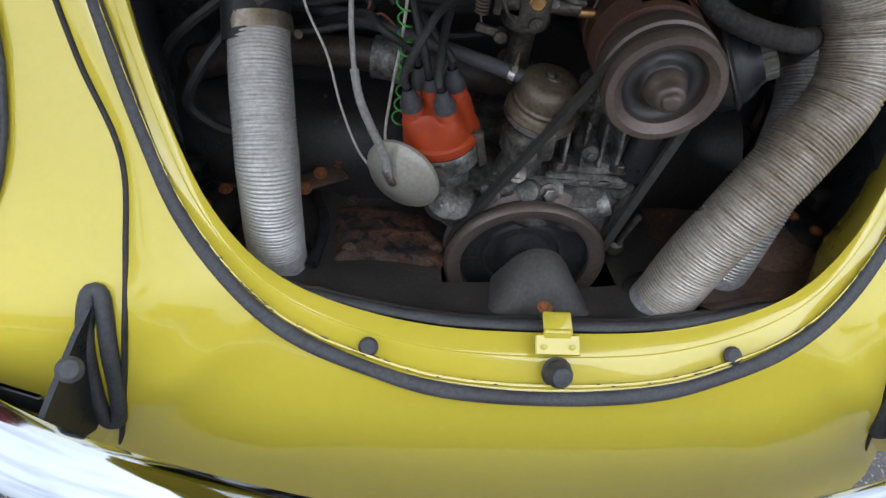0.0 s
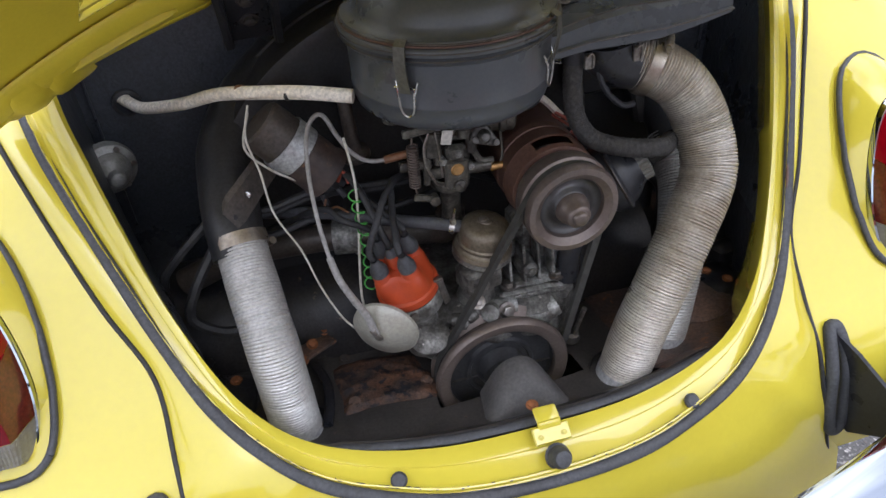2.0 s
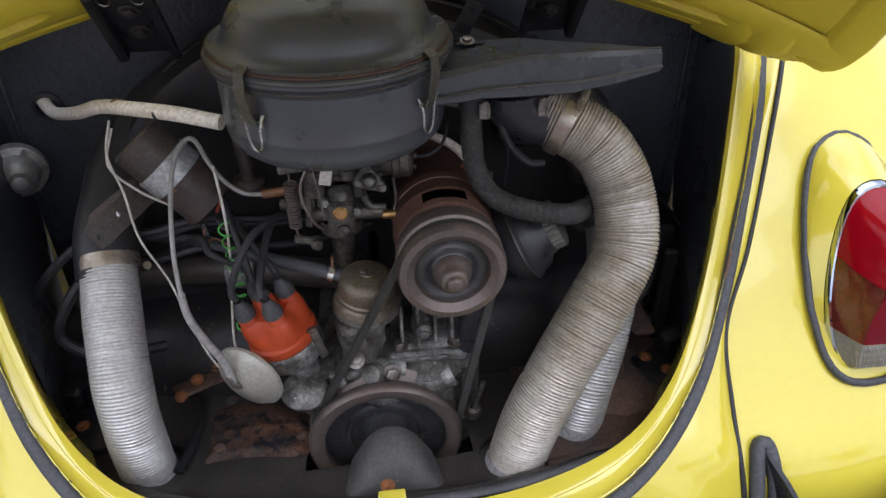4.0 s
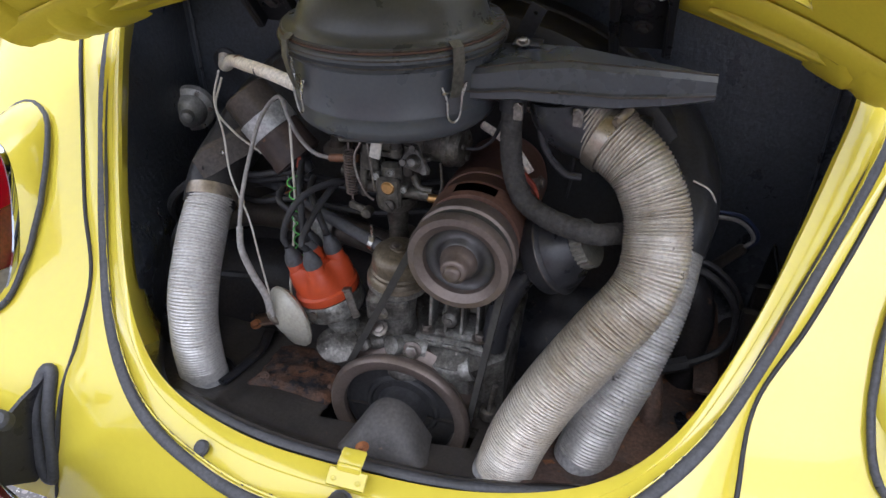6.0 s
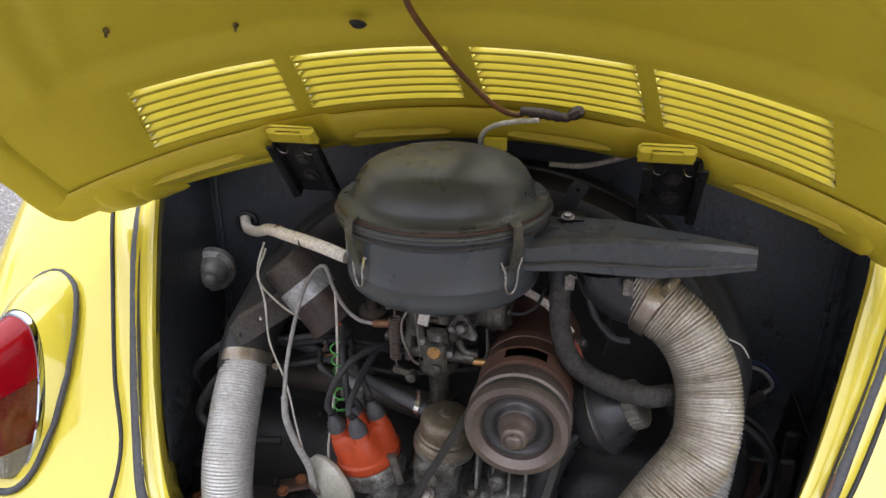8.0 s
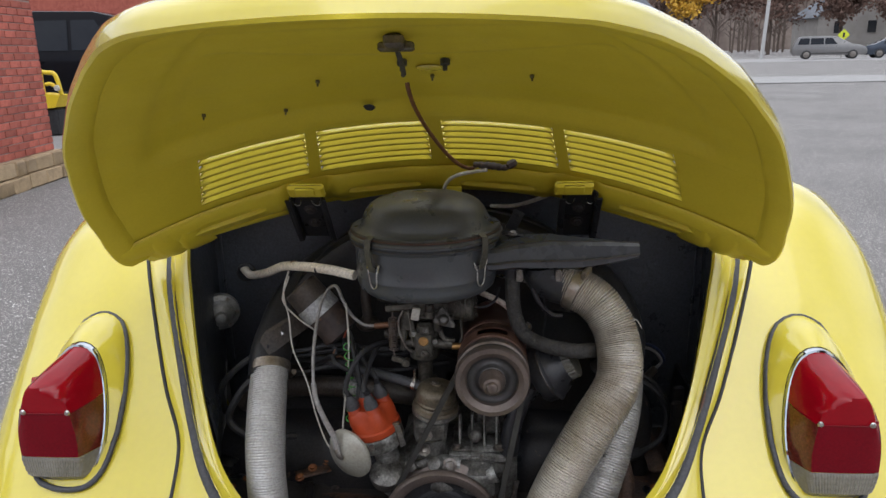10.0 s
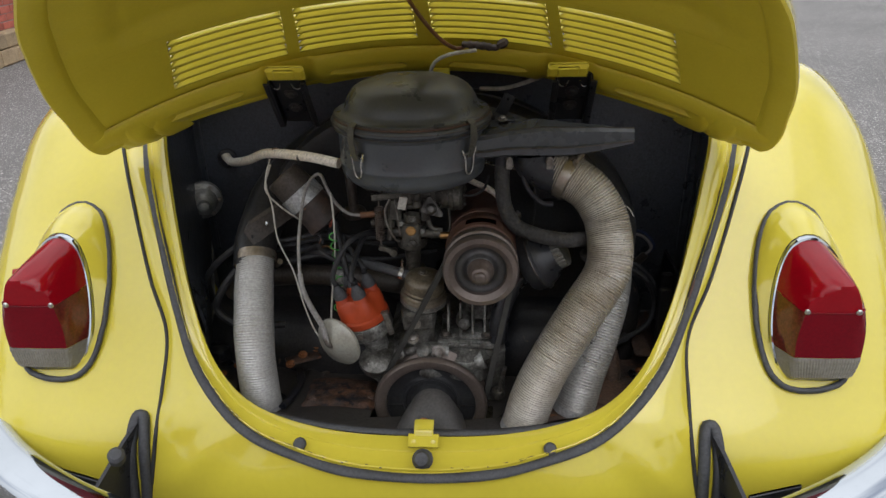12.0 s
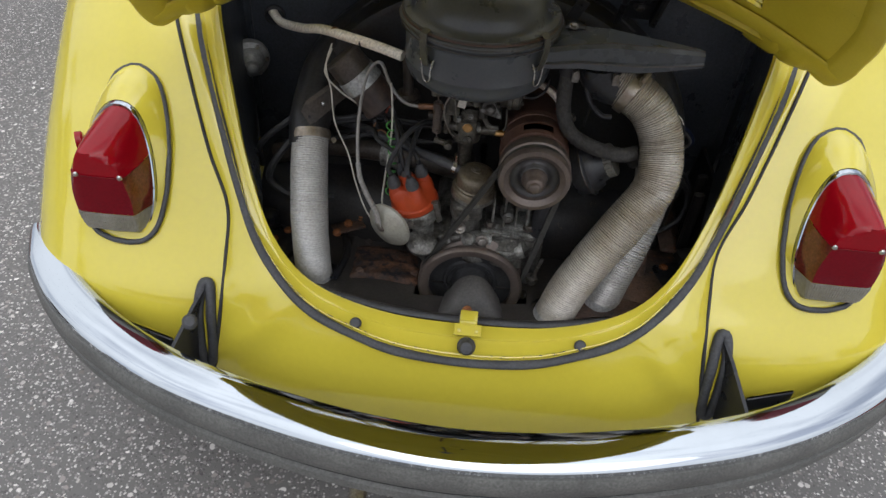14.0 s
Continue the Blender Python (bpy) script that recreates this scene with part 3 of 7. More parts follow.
def fender():
    s, rows = Shape(), []
    na = 60
    for i in range(na + 1):
        angle = math.radians(2 + 172 * i / na)
        row = [fender_point(angle, math.radians(90) * j / 26) for j in range(27)]
        row.append(row[-1] + V(-0.012, 0, 0))
        rows.append(row)
    return s.grid(rows)


for sg in (-1, 1):
    s = fender()
    if sg < 0:
        s.flipx()
    part("fender", s, YELLOW, car, "bulbous glossy yellow rear fender")


# tail lights
def on_fender(x, z):
    """Depth of the fender's skin behind a point of the rear view."""
    best = 9.0
    for i in range(60):
        angle = math.radians(70 + 115 * i / 60)
        for j in range(26):
            p = fender_point(angle, math.radians(90) * j / 26)
            d = math.hypot(p.x - x, p.z - z)
            if d < best:
                best, y = d, p.y
    return y


def lens_outline(n=48):
    """Outline of the lamp from behind: (x, z), wide foot, rounded shoulders, narrow top."""
    pts = [(0.537, 0.606), (0.552, 0.592), (0.580, 0.586), (0.612, 0.586), (0.640, 0.594), (0.655, 0.613), (0.662, 0.65), (0.658, 0.700), (0.643, 0.742), (0.618, 0.772), (0.592, 0.785), (0.562, 0.778), (0.541, 0.750), (0.528, 0.705), (0.525, 0.655)]
    pts = [(0.594 + (x - 0.594) * 0.93, z) for x, z in pts]
    loop = pts + pts[:1]
    out = spline([(x, 0, z) for x, z in [pts[-1]] + loop + [pts[1]]], 400)
    # keep the closed stretch only
    a = min(range(70), key=lambda i: (out[i] - V(pts[0][0], 0, pts[0][1])).length)
    b = min(range(300, 400), key=lambda i: (out[i] - V(pts[0][0], 0, pts[0][1])).length)
    return [(out[a + (b - a) * k // n].x, out[a + (b - a) * k // n].z) for k in range(n)]


LENS = lens_outline()
CX, CZ = 0.594, 0.682


def rim_y(z, x=CX):
    return 0.140 + (z - 0.60) * 0.50 + 0.35 * (x - CX) * (1 if x > CX else 0.2)


def lens_y(x, z):
    """Front of the lens: upright to the screws, then sloping to the top; the inner side falls away."""
    span = max(0.0, 1 - ((x - CX - 0.010) / 0.052) ** 2)
    crest = 0.722 + 0.041 * span ** 0.5
    y = 0.121 + (1.35 + 2.6 * span) * max(0, z - crest)
    y += 1.3 * max(0, CX - 0.044 - x) + 0.5 * max(0, x - CX - 0.050) + 0.03 * abs(x - CX)
    if z < 0.61:
        y += (0.61 - z) * 0.8
    return y


def tail_light(sg):
    lamp = part("tail_light", boot(sg), YELLOW, car, "yellow tail light pod with red and clear lens")
    s = Shape()
    ring = [V(x, rim_y(z, x), z) for x, z in LENS]
    rows = []
    for k, back in ((1.035, 0.010), (1.042, 0.003), (1.030, -0.003), (1.0, -0.004), (0.985, 0.0)):
        rows.append([V(sg * (CX + (p.x - CX) * k), p.y + back, CZ + (p.z - CZ) * k) for p in ring])
    s.grid([list(r) + [r[0]] for r in rows], flip=sg > 0)
    part("chrome_rim", s, CHROME, lamp, "bright chrome lens rim")
    # lens skin by levels of height, so that the colour fields part on straight lines
    zs = [p[1] for p in LENS]
    top, foot = max(zs), min(zs)

    def span(z):
        hit_x = []
        for i in range(len(LENS)):
            (xa, za), (xb, zb) = LENS[i - 1], LENS[i]
            if (za - z) * (zb - z) <= 0 and za != zb:
                hit_x.append(xa + (xb - xa) * (z - za) / (zb - za))
        return min(hit_x), max(hit_x)

    levels = [foot + 0.0006, foot + 0.003, 0.602, 0.609, 0.618, 0.627, 0.636, 0.644, 0.6445, 0.655, 0.67, 0.685, 0.70, 0.713, 0.720, 0.7205, 0.727, 0.733, 0.739, 0.745, 0.751, 0.757, 0.762, 0.766, 0.770, 0.774, 0.778, top - 0.003, top - 0.0006]
    us = [0, 0.015, 0.04, 0.07, 0.11, 0.15, 0.20, 0.30, 0.44, 0.54, 0.64, 0.74, 0.83, 0.90, 0.95, 0.985, 1]

    def skin(z):
        xa, xb = span(z)
        row = []
        for u in us:
            x = xa + (xb - xa) * u
            edge = min(u, 1 - u) * (xb - xa)
            up = min(z - foot, top - z)
            rise = min(1, (edge / 0.014) ** 0.5) * min(1, (up / (0.026 if z < 0.65 else 0.012)) ** 0.5)
            yb = rim_y(z, x)
            row.append(V(sg * x, yb + (min(yb - 0.004, lens_y(x, z)) - yb) * rise, z))
        return row

    def field(lo, hi, ua, ub):
        return Shape().grid([skin(z)[ua:ub] for z in levels if lo <= z <= hi], flip=sg < 0)

    part("red_lens", field(0.7203, 1, 0, 17), RED_LENS, lamp, "bright red upper lens")
    part("stop_lens", field(0.6442, 0.7202, 5, 17), RED_DEEP, lamp, "deep red lower lens")
    part("side_lens", field(0.6442, 0.7202, 0, 6), AMBER_LENS, lamp, "brownish amber side lens")
    seam = [q + V(0, -0.0012, 0) for q in skin(0.7203)[1:-1]]
    part("lens_seam", Shape().tube(seam, 0.0009, 6), RED_DEEP, lamp)
    # the clear foot is moulded with upright and level ribs
    fine = [foot + 0.0006, foot + 0.002, foot + 0.004] + [foot + 0.006 + (0.6441 - foot - 0.006) * k / 24 for k in range(25)]
    rows = []
    for j, z in enumerate(fine):
        base_row = skin(z)
        us_fine = [k / 120 for k in range(121)]
        row = []
        for i, u in enumerate(us_fine):
            f = next(k for k in range(len(us) - 1) if u <= us[k + 1])
            q = base_row[f].lerp(base_row[f + 1], (u - us[f]) / (us[f + 1] - us[f]))
            inner = min(1, 12 * min(u, 1 - u)) * (1 if 3 <= j <= 26 else 0)
            row.append(q + V(0, -inner * (0.0012 * (0.5 + 0.5 * math.cos(math.pi * i / 2)) + 0.0008 * (0.5 + 0.5 * math.cos(math.pi * j / 2))), 0))
        rows.append(row)
    clear = Shape().grid(rows, flip=sg < 0)
    part("clear_lens", clear, CLEAR_LENS, lamp, "clear ribbed reversing lens")
    for x in (0.5535, 0.624):
        s = Shape()
        s.turn([(0.0, 0.003), (0.003, 0.0025), (0.0045, 0.0)], (sg * x, lens_y(x, 0.722) - 0.002, 0.722), (0, -1, 0), 12)
        part("lens_screw", s, STEEL, lamp, "small bright screw")
    if sg > 0:
        return
    s = Shape()
    s.turn([(0.0, 0.0), (0.012, 0.0), (0.015, 0.003), (0.015, 0.012)], (sg * 0.654, 0.214, 0.722), (sg * 0.9, -0.42, 0), 20)
    part("side_reflector", s, RED_LENS, lamp, "small red side reflector")


def foot_ring():
    """Where the pod meets the fender: a larger, higher outline laid on the skin."""
    out = []
    for x, z in LENS:
        up = max(0.0, (z - 0.60) / 0.20)
        k = 1.05 + 0.20 * up
        away = max(0.0, x - CX)
        xx = CX + (x - CX) * k + 0.012 * up - (0.014 if x < CX else 0) - away * 0.34 * min(1, up * 1.6)
        zz = CZ + (z - CZ) * k + 0.008 * up - 0.003 + 0.011 * max(0, 1 - up * 3)
        out.append((xx, zz))
    return out


FOOT = [V(x, on_fender(x, z), z) for x, z in foot_ring()]
FOOT = [(FOOT[i - 2] + FOOT[i - 1] + FOOT[i] + FOOT[(i + 1) % len(FOOT)] + FOOT[(i + 2) % len(FOOT)]) / 5 for i in range(len(FOOT))]


def boot(sg):
    s, rows = Shape(), []
    for v in [k / 8 for k in range(9)]:
        row = []
        for (x, z), f in zip(LENS, FOOT):
            a = V(CX + (x - CX) * 1.05, rim_y(z, x) + 0.006, CZ + (z - CZ) * 1.05)
            p = a.lerp(f + V(0, 0.012, 0), v)
            out = V(p.x - CX, 0, p.z - CZ).normalized() * 0.010 * math.sin(math.pi * v)
            row.append(V(sg * (p.x + out.x), p.y, p.z + out.z))
        rows.append(row + row[:1])
    return s.grid(rows, flip=sg > 0)


for sg in (-1, 1):
    tail_light(sg)
    s = Shape()
    ring = [V(sg * (p.x + (p.x - CX) * 0.03), p.y - 0.007, p.z) for p in FOOT]
    s.tube(ring + ring[:1], lambda u, l: 0.0044 + 0.0003 * math.sin(l * 25), 10, caps=False)
    part("tail_light_gasket", s, RUBBER, car, "black rubber gasket under the tail light")

# bumper
BUMP = [(0.0, -0.163), (0.15, -0.152), (0.30, -0.122), (0.45, -0.076), (0.58, -0.010), (0.68, 0.064), (0.742, 0.132), (0.782, 0.190), (0.800, 0.222)]


def bumper_line():
    right = [V(x, y, 0) for x, y in BUMP]
    return spline([V(-p.x, p.y, 0) for p in right[:0:-1]] + right, 110)


def swept(profile, line, scale_end=True):
    """A profile of (outward, height) along a plan line; outward is away from the car."""
    rows = []
    for i, p in enumerate(line):
        d = (line[min(i + 1, len(line) - 1)] - line[max(i - 1, 0)]).normalized()
        o = V(d.y, -d.x, 0)
        u = abs(2 * i / (len(line) - 1) - 1)
        k = 0.0 if u < 0.90 else 0.85 * ((u - 0.90) / 0.10) ** 1.6
        rows.append([V(p.x, p.y, 0.475) + o * a * (1 - 0.5 * k) + V(0, 0, b + (0.047 - b) * k) for a, b in profile])
    return rows


bl = bumper_line()
bumper = part("bumper", Shape().grid(swept([(-0.028, 0.024), (-0.030, 0.040), (-0.026, 0.049), (-0.016, 0.0530), (-0.003, 0.0530), (0.012, 0.0520), (0.024, 0.0500), (0.033, 0.0470), (0.0375, 0.0420), (0.0380, 0.0330), (0.030, 0.028)], bl), flip=True), CHROME, car, "chrome wrap-round rear bumper")
part("rubber_strip", Shape().grid(swept([(0.030, 0.030), (0.040, 0.028), (0.0450, 0.018), (0.0455, -0.004), (0.042, -0.014), (0.033, -0.017), (0.033, -0.029), (0.041, -0.032), (0.042, -0.048), (0.030, -0.060)], bl), flip=True), MOTTLED_BUMP, bumper, "grey rubber strip with a dark groove", )
part("groove", Shape().grid(swept([(0.0345, -0.0165), (0.0345, -0.0295)], bl), flip=True), RUBBER_DARK, bumper)
part("lower_blade", Shape().grid(swept([(0.032, -0.058), (0.020, -0.070), (0.0, -0.076), (-0.04, -0.078)], bl), flip=True), CHROME, bumper, "chrome lower edge")
for sg in (-1, 1):
    s = Shape()
    u = V(sg * 0.028, -0.112, 0)
    side = V(0.112, sg * 0.028, 0).normalized() * 0.003
    outline = [(0.0, 0.552), (0.3, 0.541), (1.0, 0.504), (1.0, 0.46), (0.5, 0.415), (0.0, 0.43)]
    rows = [[V(sg * 0.430, 0.064, 0) + u * a + V(0, 0, z) + side * e for a, z in outline] for e in (-1, 1)]
    s.grid([r + r[:1] for r in rows], flip=sg > 0)
    s.cap(rows[0], flip=sg < 0)
    s.cap(rows[1], flip=sg > 0)
    br = part("bumper_bracket", s, PLASTIC, car, "black steel bumper bracket")
    s = Shape()
    s.box((0.085, 0.005, 0.034), Matrix.Translation((sg * 0.505, 0.004, 0.486)) @ Matrix.Rotation(sg * 0.30, 4, "Z"), 0.002)
    part("mounting_arm", s, PLASTIC, br, "black flat mounting arm")
    s = Shape()
    ring = [V(sg * (0.427 + 0.0110 * math.copysign(abs(math.cos(q)) ** 0.6, math.cos(q))), 0.046 + 0.028 * math.sin(q) - 0.012 * (1 - math.sin(q) ** 2), 0.486 + 0.072 * math.copysign(abs(math.sin(q)) ** 0.75, math.sin(q))) for q in [2 * math.pi * k / 40 for k in range(41)]]
    s.tube(ring, 0.0085, 10, caps=False)
    s.cap([V(p.x, p.y + 0.004, p.z) for p in ring[:-1]], flip=sg > 0)
    part("rubber_boot", s, RUBBER, br, "black rubber sleeve in the fender slot")
s = Shape()
s.turn([(0, 0.014), (0.008, 0.013), (0.012, 0.008), (0.012, -0.010), (0.0, -0.012)], (-0.4417, -0.006, 0.545), (0.3, -0.5, 0.8), 18)
part("rubber_knob", s, RUBBER, car, "round black rubber buffer on the bracket")

# latch striker, buffer and plugs on the gutter
s = Shape()
s.box((0.044, 0.003, 0.020), Matrix.Translation((0, 0.0215, 0.5625)) @ Matrix.Rotation(radians(-58), 4, "X"), 0.0012)
s.box((0.028, 0.022, 0.004), Matrix.Translation((0, 0.039, 0.5745)) @ Matrix.Rotation(radians(18), 4, "X"), 0.0016)
s.box((0.028, 0.004, 0.012), Matrix.Translation((0, 0.0295, 0.5690)) @ Matrix.Rotation(radians(-30), 4, "X"), 0.0012)
for x in (-0.014, 0.014):
    s.hexbolt((x, 0.0185, 0.5625), (0, -0.78, 0.62), 0.0024, 0.0015)
part("latch_striker", s, YELLOW, car, "yellow painted latch striker plate")
s = Shape()
s.turn([(0.0, 0.018), (0.009, 0.016), (0.0125, 0.008), (0.0125, -0.004), (0.015, -0.006)], (0, -0.002, 0.549), (0, -0.75, 0.66), 20)
part("lid_buffer", s, RUBBER, car, "round black rubber lid buffer")
for sg in (-1, 1):
    s = Shape()
    s.turn([(0.0, 0.003), (0.007, 0.0025), (0.0095, 0.0), (0.0095, -0.003)], (sg * 0.180, 0.0205, 0.5535), (sg * 0.1, -0.6, 0.8), 16)
    part("gutter_plug", s, RUBBER, car, "flat black rubber drain plug")

# upper rear body behind the raised lid, with a cloth hood
s, rows = Shape(), []
for v, (y, z, w) in enumerate([(0.52, 1.02, 0.50), (0.56, 1.07, 0.52), (0.66, 1.12, 0.54), (0.78, 1.15, 0.56), (1.4, 1.16, 0.60)]):
    rows.append([V(w * k / 8, y - 0.30 * (w * k / 8) ** 2, z - 0.30 * (w * k / 8) ** 2) for k in range(-8, 9)])
part("rear_cowl", s.grid(rows, flip=True), YELLOW, car, "yellow cowl above the engine bay")
s, rows = Shape(), []
for y, z, w in [(0.78, 1.12, 0.58), (0.86, 1.26, 0.56), (1.0, 1.40, 0.53), (1.3, 1.50, 0.50), (1.8, 1.52, 0.49), (2.4, 1.46, 0.49)]:
    rows.append([V(w * math.sin(math.pi / 2 * k / 8) , y - 0.05 * (k / 8) ** 2, z - 0.18 * (1 - math.cos(math.pi / 2 * k / 8))) for k in range(-8, 9)])
part("cloth_hood", s.grid(rows, flip=True), CLOTH, car, "dark grey cloth hood")
rows = []
for y, w, zb, zt in ((0.62, 0.56, 0.30, 0.97), (0.9, 0.62, 0.30, 1.0), (1.4, 0.66, 0.30, 1.0), (2.2, 0.67, 0.30, 0.98), (2.6, 0.64, 0.30, 0.97), (2.95, 0.56, 0.31, 0.95), (3.3, 0.46, 0.33, 0.89), (3.6, 0.35, 0.37, 0.79), (3.82, 0.24, 0.42, 0.67), (3.92, 0.10, 0.48, 0.57)):
    half = [V(w * 0.93, y, zb), V(w, y, zb + 0.08 * (zt - zb)), V(w, y, zb + 0.75 * (zt - zb)), V(w * 0.96, y, zb + 0.90 * (zt - zb)), V(w * 0.80, y, zt - 0.005), V(w * 0.45, y, zt + 0.03), V(0, y, zt + 0.045)]
    rows.append(half + [V(-p.x, p.y, p.z) for p in half[-2::-1]])
sh = Shape().grid(rows, skip=lambda i, j: i < 3 and 3 <= j <= 8)
sh.cap(rows[-1])
part("body_shell", sh, YELLOW, car, "yellow body sides and front bonnet")
for sg in (-1, 1):
    s = fender()
    s.v = [(x, 3.64 - y, z) for x, y, z in s.v]
    s.f = [q[::-1] for q in s.f]
    if sg < 0:
        s.flipx()
    part("front_fender", s, YELLOW, car, "yellow front fender")
    s = Shape().grid([[V(sg * x, y, z) for y in (1.30, 1.9, 2.62)] for x, z in ((0.655, 0.97), (0.60, 1.15), (0.505, 1.34))], flip=sg > 0)
    part("side_window", s, GLASS, car, "dark side window")
s = Shape().grid([[V(x, y - 0.10 * x * x, z) for x in (-0.6, -0.3, 0, 0.3, 0.6)] for y, z in ((2.92, 0.97), (2.70, 1.22), (2.42, 1.45))], flip=True)
part("windscreen", s, GLASS, car, "dark windscreen")
s = Shape()
s.grid([[V(x, y, 0.32) for x in (-0.42, 0, 0.42)] for y in (0.12, 0.6, 3.5)])
part("underbody", s, TAR, car, "black underbody")
for sg in (-1, 1):
    s = Shape()
    for wy in (WHEEL_Y, 3.02):
        s = Shape()
        s.turn([(0.18, -0.07), (0.30, -0.07), (0.318, -0.04), (0.318, 0.04), (0.30, 0.07), (0.2, 0.075), (0.18, 0.06)], (sg * 0.66, wy, 0.318), (sg, 0, 0), 40)
        wheel = part("wheel", s, RUBBER_DARK, car, "black tyre under the fender")
        s = Shape()
        s.turn([(0, 0.03), (0.06, 0.035), (0.12, 0.02), (0.19, 0.05)], (sg * 0.66, wy, 0.318), (sg, 0, 0), 32)
        part("rim", s, STEEL_DULL, wheel)
for x in (-0.165, 0.165):
    s = Shape()
    s.tube([(x, 0.25, 0.225), (x, 0.0, 0.227), (x, -0.19, 0.225)], 0.0165, 16, n=6, caps=False)
    s.tube([(x, -0.19, 0.225), (x, 0.10, 0.225)], 0.0145, 16, n=2, caps=False)
    s.tube([(x, -0.189, 0.225), (x, -0.191, 0.225)], 0.0168, 16, caps=False)
    part("tailpipe", s, STEEL_DULL, car, "dull steel tailpipe end")

# ---- raised engine lid ----
LID_C = [(0.0, 0.43, 1.025), (0.06, 0.385, 1.063), (0.12, 0.338, 1.100), (0.18, 0.288, 1.136), (0.24, 0.240, 1.165), (0.30, 0.188, 1.189), (0.36, 0.130, 1.210), (0.42, 0.072, 1.228), (0.50, -0.006, 1.249), (0.60, -0.105, 1.266), (0.68, -0.184, 1.272), (0.76, -0.264, 1.274), (0.83, -0.334, 1.270)]
LID_W = [(0.0, 0.506), (0.02, 0.513), (0.06, 0.512), (0.10, 0.505), (0.19, 0.485), (0.34, 0.429), (0.45, 0.371), (0.52, 0.330), (0.58, 0.292), (0.66, 0.242), (0.72, 0.203), (0.77, 0.158), (0.805, 0.102), (0.822, 0.052), (0.83, 0.004)]
LID_RIM = [(p.y, max(0.004, p.x)) for p in spline([(w, q, 0) for q, w in LID_W], 240)]


def lid_point(s_at, x, drop=0.0):
    y, z = table(LID_C, s_at)
    q = V(x, y - 0.60 * x * x, z - 0.36 * x * x - 0.25 * x ** 4)
    return q + V(0, -0.45, -0.89) * drop


def lid_half(s_at):
    return table(LID_RIM, s_at)[0]


LOUVRE_S = (0.062, 0.188)
COLS = [0.0, 0.0125, 0.045, 0.08, 0.115, 0.150, 0.198, 0.217, 0.25, 0.285, 0.32, 0.352, 0.384]


def taper(s_at):
    """The louvre fields narrow away from the hinges."""
    return 1.0 - 0.10 * min(1, max(0, (s_at - LOUVRE_S[0]) / (LOUVRE_S[1] - LOUVRE_S[0])))


def lid_columns(s_at):
    w, k = lid_half(s_at), taper(s_at)
    if s_at > 0.19:
        k *= w / lid_half(0.19)
    last = COLS[-1] * k
    xs = [c * k for c in COLS] + [last + (w - last) * t for t in (0.3, 0.6, 0.85, 1.0)]
    return [-x for x in xs[:0:-1]] + xs


S_ROWS = [0.0, 0.03, 0.05, 0.062, 0.188, 0.20, 0.22, 0.26, 0.30, 0.34, 0.38, 0.42, 0.46, 0.50, 0.54, 0.58, 0.62, 0.66, 0.70, 0.735, 0.765, 0.79, 0.808, 0.822, 0.83]
NCOL = 2 * (len(COLS) + 4) - 1


def hole(i, j):
    if S_ROWS[i] != 0.062:
        return False
    mid = NCOL // 2
    k = j - mid if j >= mid else mid - 1 - j
    return 1 <= k < 6 or 7 <= k < 12


def smooth(v, lo, hi):
    q = min(1.0, max(0.0, (v - lo) / (hi - lo)))
    return q * q * (3 - 2 * q)


RIM = np.array([(q, lid_half(q)) for q in [0.83 * k / 150 for k in range(151)]])


def dome(s_at, x):
    """Pressed step of the inner skin, a hand's width inside the rim, and the two cross creases."""
    d = float(np.min(np.hypot(RIM[:, 0] - s_at, RIM[:, 1] - abs(x))))
    near = smooth(0.425 + 2.0 * x * x - s_at, -0.007, 0.007) * smooth(d, 0.096, 0.106)
    far = smooth(0.562 + 1.2 * x * x - s_at, -0.008, 0.008)
    return (0.008 * smooth(d, 0.066, 0.080) * (0.75 + 0.25 * far) + 0.0035 * near) * smooth(s_at, 0.20, 0.25)


s = Shape()
low_rows = [q for q in S_ROWS if q <= 0.20]
s.grid([[lid_point(q, x) for x in lid_columns(q)] for q in low_rows], skip=hole)
s.grid([[lid_point(q, x, -dome(q, x)) for x in [lid_half(q) * (k / 48 - 1) for k in range(97)]] for q in [0.20 + 0.63 * k / 84 for k in range(85)]])
lid = part("engine_lid", s, YELLOW_DULL, car, "raised yellow engine lid with four louvre panels", angle=60)
s = Shape()
s.grid([[lid_point(q, x, -0.004 - 0.010 * smooth(q, 0.19, 0.23) * min(1, max(0, (lid_half(q) - abs(x)) / 0.06))) for x in lid_columns(q)] for q in S_ROWS], skip=hole, flip=True)
part("outer_skin", s, YELLOW, lid, "glossy yellow outer skin", angle=60)
# rolled rim all round the sides and the far end
edge = LID_RIM[::3] + LID_RIM[-1:]
loop = [(q, w) for q, w in edge] + [(q, -w - 0.010 * smooth(q, 0.05, 0.30) * min(1, w / 0.2)) for q, w in edge[-2::-1]]
rows = []
for inw, drop in ((0.030, -0.001), (0.027, 0.007), (0.024, 0.009), (0.008, 0.010), (0.001, 0.009), (-0.002, 0.005), (-0.003, -0.002), (-0.003, -0.009), (0.000, -0.016), (0.006, -0.020), (0.020, -0.020)):
    row = []
    for q, w in loop:
        k = max(0.0, 1 - inw / max(abs(w), 0.10))
        sq = q - inw * max(0, (q - 0.60) / 0.23)
        row.append(lid_point(min(sq, 0.84), w * k, drop))
    rows.append(row)
part("rolled_edge", Shape().grid(rows[:6], flip=True), YELLOW_DULL, lid, "folded yellow lid rim", angle=24)
part("outer_rim", Shape().grid(rows[5:], flip=True), YELLOW, lid, "glossy rounded outer rim", angle=60)

